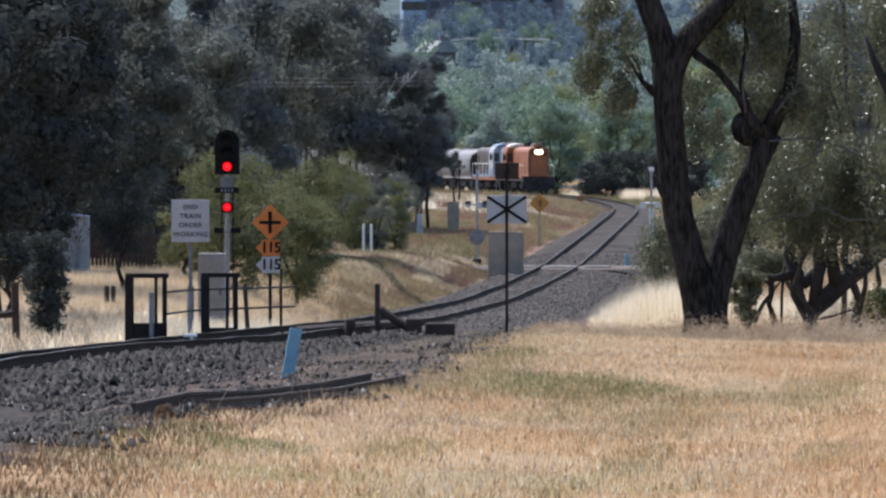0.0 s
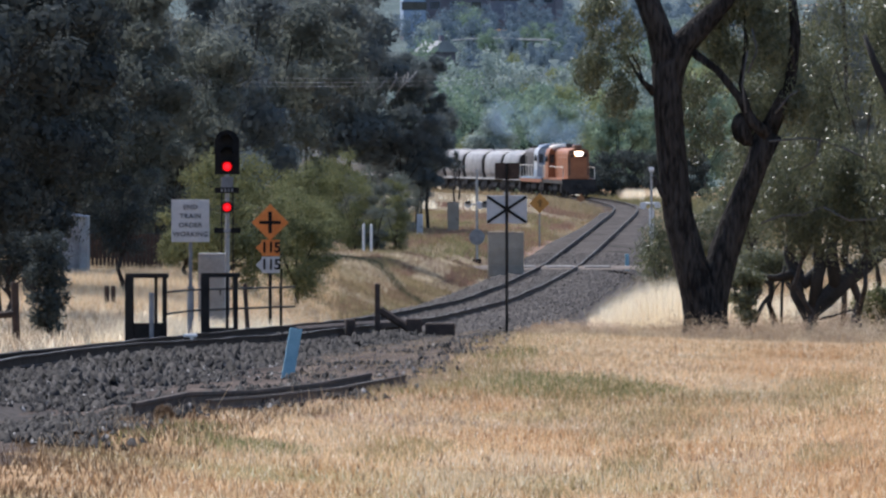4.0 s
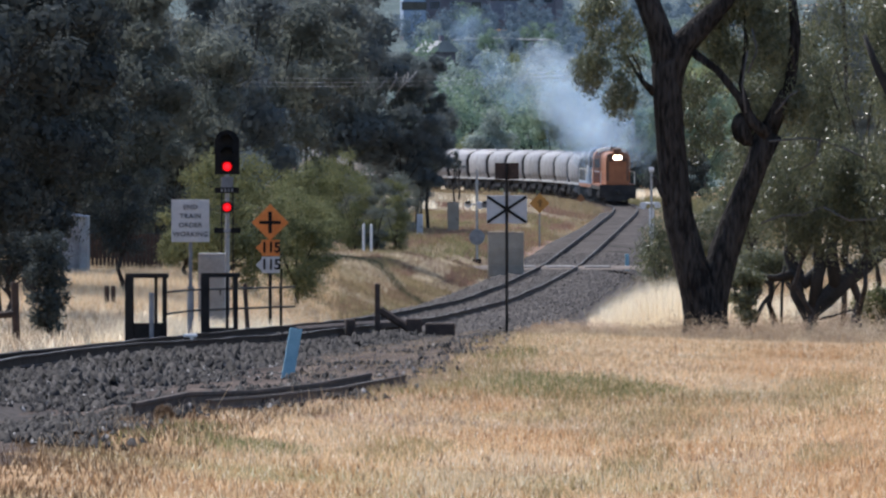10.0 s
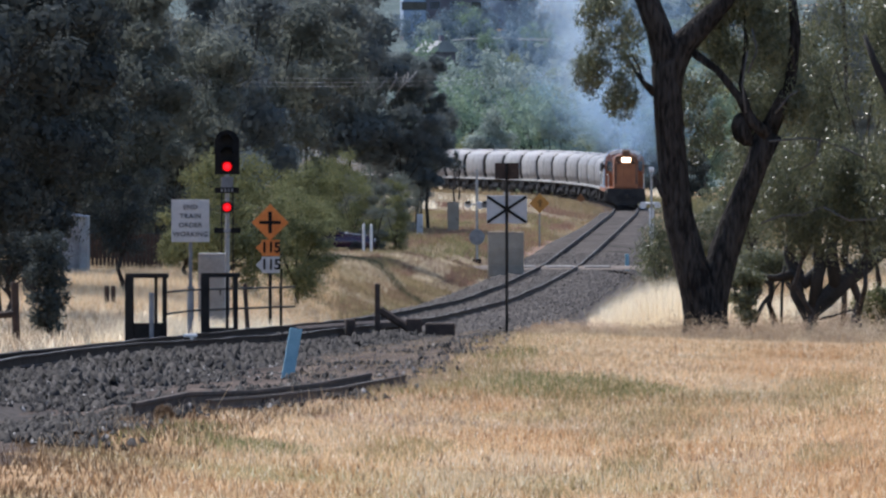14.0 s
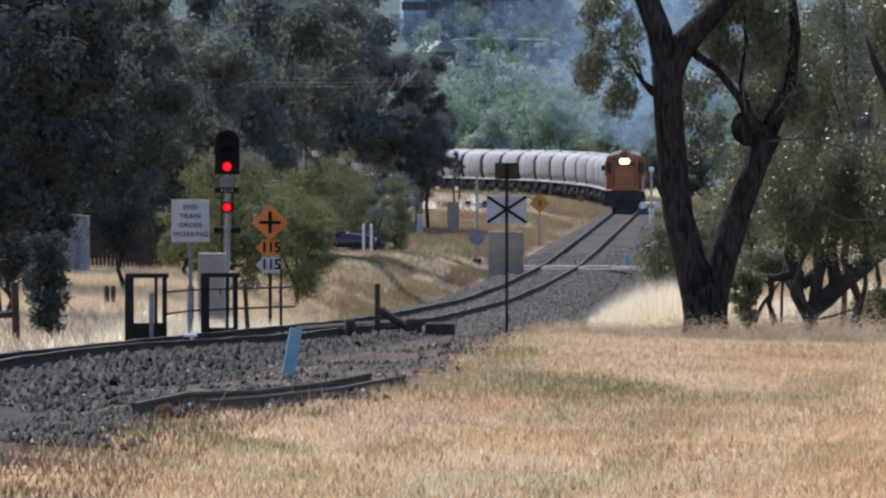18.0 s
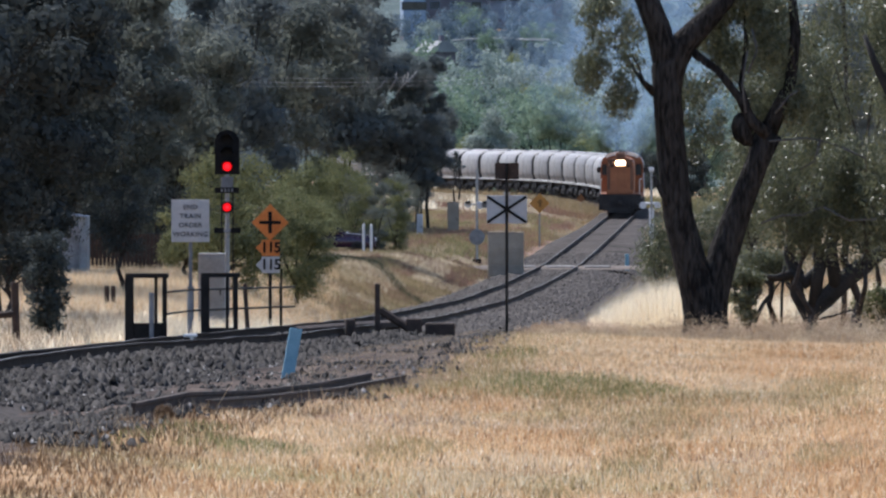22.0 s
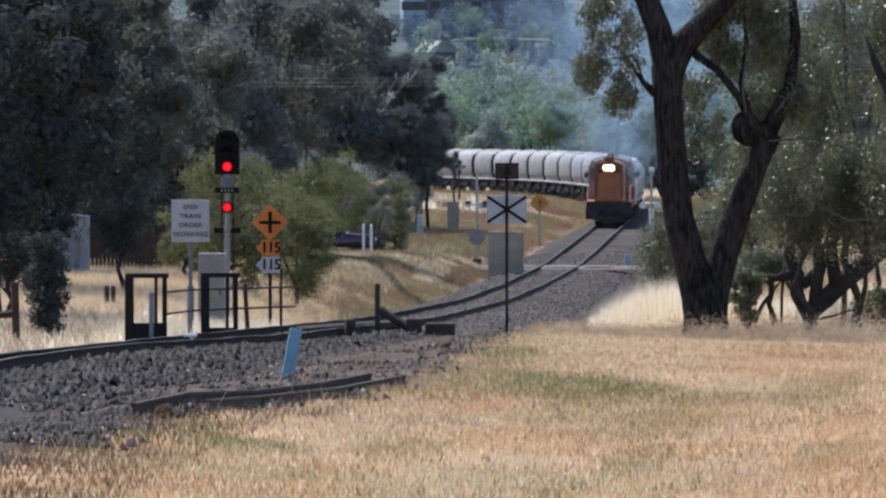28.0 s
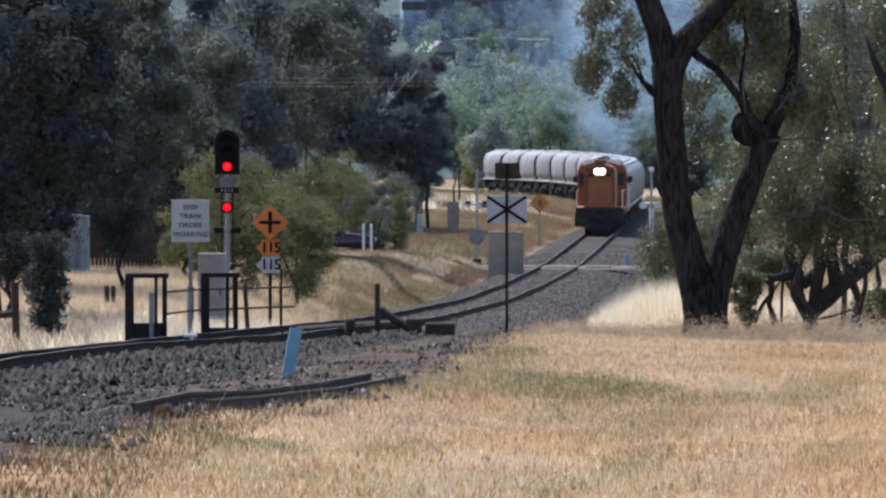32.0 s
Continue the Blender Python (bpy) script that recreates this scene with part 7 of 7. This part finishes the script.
for row in (((1318, 200), (1312, 150), (1322, 90)), ((1322, 130), (1338, 90), (1330, 50)), ((1345, 395), (1380, 382), (1420, 380), (1455, 366)), ((1360, 250), (1425, 245), (1450, 248), (1490, 262)), ((1450, 248), (1440, 285), (1415, 300)), ((1370, 200), (1395, 170), (1412, 160)), ((1490, 262), (1530, 280), (1532, 305)), ((1455, 366), (1500, 390), (1550, 388))):
    part("twig", tube([((a - 784) / 84.0 - x2, -0.5 + 0.1 * k, 6.5 - (b - 210) / 84.0 - GT) for k, (a, b) in enumerate(row)], [0.024 - 0.004 * min(k, 4) for k in range(len(row))], 6, None, 0.1, len(row)), M_GREYWOOD, tw, "", True)

# broad drifts of other tones over the field
M_RUSTSTRAW = leaf_mat("rusty_straw", (0.40, 0.19, 0.07), (0.76, 0.48, 0.25), 0.4, 0.6, 0.5, 0.3, 0.6)
M_DULLGRASS = leaf_mat("dull_green_straw", (0.16, 0.145, 0.06), (0.42, 0.34, 0.17), 0.35, 0.7, 0.5, 0.2, 0.6)
def near_spots(spots, x, y, soft=0.8):
    """True where a place lies in one of the ragged patches (x, y, half width, half length)."""
    q = np.minimum.reduce([((x - a - 0.045 * (y - b)) / p) ** 2 + ((y - b) / (1.6 * h)) ** 2 for a, b, p, h in spots])
    return q + 0.35 * np.sin(x * 2.3 - y * 0.31) + 0.25 * np.sin(x * 5.1 - y * 0.5) + R.normal(0, 0.25, len(x)) < R.uniform(1 - soft, 1.15, len(x)) - 0.15


RUSTS = ((5.4, 120, 1.4, 14), (0.9, 81, 0.7, 3.5), (3.9, 70, 1.6, 8), (4.6, 84, 1.2, 5), (3.2, 92, 0.6, 4), (-0.8, 69, 0.8, 3), (2.6, 76, 0.5, 3), (0.2, 94, 0.8, 3))
DULLS = ((2.3, 92, 1.2, 7), (4.4, 91.5, 0.6, 4.5), (1.8, 74, 0.45, 3), (0.9, 65, 0.35, 3), (3.4, 97, 0.8, 3.5), (-0.4, 77, 0.6, 3), (0.3, 108, 0.9, 6), (5.0, 103, 0.7, 5), (3.6, 74, 0.35, 2))
PALES = ((4.0, 102, 0.9, 6.5), (0.3, 71, 0.9, 5), (1.6, 85, 0.9, 3), (-1.2, 80, 0.7, 4), (2.6, 68, 0.7, 3), (5.1, 78, 0.5, 4), (1.6, 130, 2.0, 12), (3.0, 85, 0.4, 2.5))
blades("rusty_grass", *field(230000, 58, 150, lambda x, y: on_grass(x, y) & near_spots(RUSTS, x, y)), 0.08, 0.011, M_RUSTSTRAW, "rust-orange drifts of dry grass over the field", 22)
blades("dull_grass", *field(330000, 58, 150, lambda x, y: on_grass(x, y) & near_spots(DULLS, x, y)), 0.09, 0.012, M_DULLGRASS, "dull olive drifts of thinner grass over the field", 23)
blades("bleached_grass", *field(200000, 58, 160, lambda x, y: on_grass(x, y) & near_spots(PALES, x, y)), 0.10, 0.010, M_FADEDSTRAW, "bleached drifts of grass that catch the sun", 24)
blades("bright_husks", *field(17000, 58, 178, on_grass), 0.05, 0.022, M_FLECK, "bright broken husks lying on top of the grass", 25)

edge2 = lambda x, y: (np.abs(np.abs(x - line_x(y)) - 3.0 + 0.7 * smoothstep(430, 500, y) - 0.5 * np.sin(y * 0.3) - 0.4 * np.sin(y * 0.11)) < R.uniform(0, 1.0, len(x)))
blades("edge_weeds", *field(170000, 345, 640, edge2, (-16, 24)), 0.26, 0.04, M_BANK, "dry weeds creeping onto the edges of the ballast", 26)
tangle = lambda x, y: (x > apron_edge(y) + 0.2) & (np.sin(x * 1.1) + np.sin(x * 2.7 + 1) + R.normal(0, 0.5, len(x)) > -0.2)
blades("crest_tangle", *field(60000, 150, 184, tangle), 0.2, 0.02, M_WEED, "brown and pink dry weeds along the crest of the field", 27)

M_PINKWEED = leaf_mat("pink_brown_weed", (0.20, 0.115, 0.085), (0.40, 0.25, 0.18), 0.3, 0.8, 0.8, 0.1)
farpatch = lambda x, y, ph: (x < line_x(y) - 2.6) & (np.sin(x * 0.9 + ph) + np.sin(y * 0.09 + 2 * ph) + 0.6 * np.sin(x * 2.2 - y * 0.05) + R.normal(0, 0.4, len(x)) > 0.5)
blades("pink_brown_weeds", *field(60000, 400, 570, lambda x, y: farpatch(x, y, 0.4), (-8, 12)), 0.25, 0.05, M_PINKWEED, "pinkish brown weeds over bare clay on the far bank", 28)
blades("olive_far_grass", *field(50000, 390, 520, lambda x, y: farpatch(x, y, 2.6), (-8, 9)), 0.25, 0.05, M_DULLGRASS, "olive patches of grass on the far bank", 29)
blades("pale_far_grass", *field(26000, 505, 610, lambda x, y: farpatch(x, y, 4.4) & (x < 2.5), (-8, 14)), 0.45, 0.06, M_PALESTRAW, "bleached tall grass in patches before the bend", 30)

blades("verge_grass", *field(90000, 97, 174, lambda x, y: (x > apron_edge(y) - 0.3) & (x < apron_edge(y) + R.uniform(0.5, 2.2, len(x)))), 0.1, 0.014, M_DULLGRASS, "thin dull grass between the gravel and the field", 31)

# dark blades laid in a stripe: a shadow line put into the colour
M_SHADOWBLADE = leaf_mat("shadow_stripe_blade", (0.045, 0.048, 0.032), (0.13, 0.125, 0.08), 0.3, 0.8, 0.8, 0.1)
STRIPE_X, STRIPE_Y = (-0.1, -1.5, -2.4, -3.2, -5.2), (286, 296, 310, 322, 338)
shadow_stripe = lambda x, y: np.abs(x - np.interp(y, STRIPE_Y, STRIPE_X)) < R.uniform(0.05, 0.28 + 0.35 * smoothstep(296, 318, y), len(x))
blades("shadow_stripe_weeds", *field(130000, 286, 338, shadow_stripe, (-6, 0.6)), 0.22, 0.03, M_SHADOWBLADE, "dark weeds along a shallow drain across the bank", 33)

# the bank in ragged patches of several tones
rb = random.Random(77)
M_OLIVEGRASS = leaf_mat("olive_bank_grass", (0.13, 0.135, 0.06), (0.33, 0.30, 0.15), 0.35, 0.7, 0.5, 0.2, 0.6)
for name, tone, n, label, seed in (("olive_patches", M_OLIVEGRASS, 26, "olive green patches of short grass over the bank", 41), ("straw_patches", M_FADEDSTRAW, 22, "bleached patches of straw over the bank", 42), ("pink_patches", M_PINKWEED, 24, "pinkish brown patches of dead weeds over the bank", 43)):
    spots = [(rb.uniform(-7, 2.5), rb.uniform(240, 352), rb.uniform(0.35, 0.95), rb.uniform(3, 8)) for k in range(n)]
    blades(name, *field(150000, 238, 356, lambda x, y: (x < line_x(y) - 2.6) & near_spots(spots, x, y), (-8, 3)), 0.17, 0.028, tone, label, seed)
rb = random.Random(78)
for name, tone, n, label, seed in (("far_olive_patches", M_OLIVEGRASS, 18, "olive green patches beyond the crossing road", 44), ("far_pink_patches", M_PINKWEED, 22, "pinkish clay weeds beyond the crossing road", 45)):
    spots = [(rb.uniform(-3, 7), rb.uniform(372, 520), rb.uniform(0.6, 1.5), rb.uniform(6, 14)) for k in range(n)]
    blades(name, *field(70000, 368, 530, lambda x, y: (x < line_x(y) - 2.6) & near_spots(spots, x, y), (-5, 8)), 0.24, 0.045, tone, label, seed)

# ---------------------------------------------------------------- what moves


def motions():
    times = [k * 1.0 for k in range(33)]
    for v, back in TRAIN:
        half = 3.9 if v in (lead, second) else 3.0
        walk(v, [(t, vehicle_pose(nose_at(t) + back, half)) for t in times])
    ticks = [k / 15 for k in range(481)]
    rolled = [nose_at(0) - nose_at(t) for t in ticks]
    for v, back in TRAIN:
        for axle in [o for o in v.children if o.name.startswith("wheelset")]:
            y, r = axle.location.y, axle.location.z
            walk(axle, [(t, pose(0, y, r, math.degrees(a / r))) for t, a in zip(ticks, rolled)])
    for puff, way in PUFFS:
        walk(puff, way)
    rows = [(t, pose(float(np.interp(t, CAR_T, CAR_X)), CAR_Y, CAR_Z)) for t in CAR_T]
    walk(car, rows)


CAR_T = (0.0, 9.0, 12.0, 12.5, 13.0, 13.5, 14.0, 15.0, 32.0)
CAR_X = (-21.1, -13.35, -6.9, -6.3, -5.85, -5.525, -5.325, -5.275, -5.275)
CAR_Z = land(-4.6, CAR_Y) + 0.03
motions()
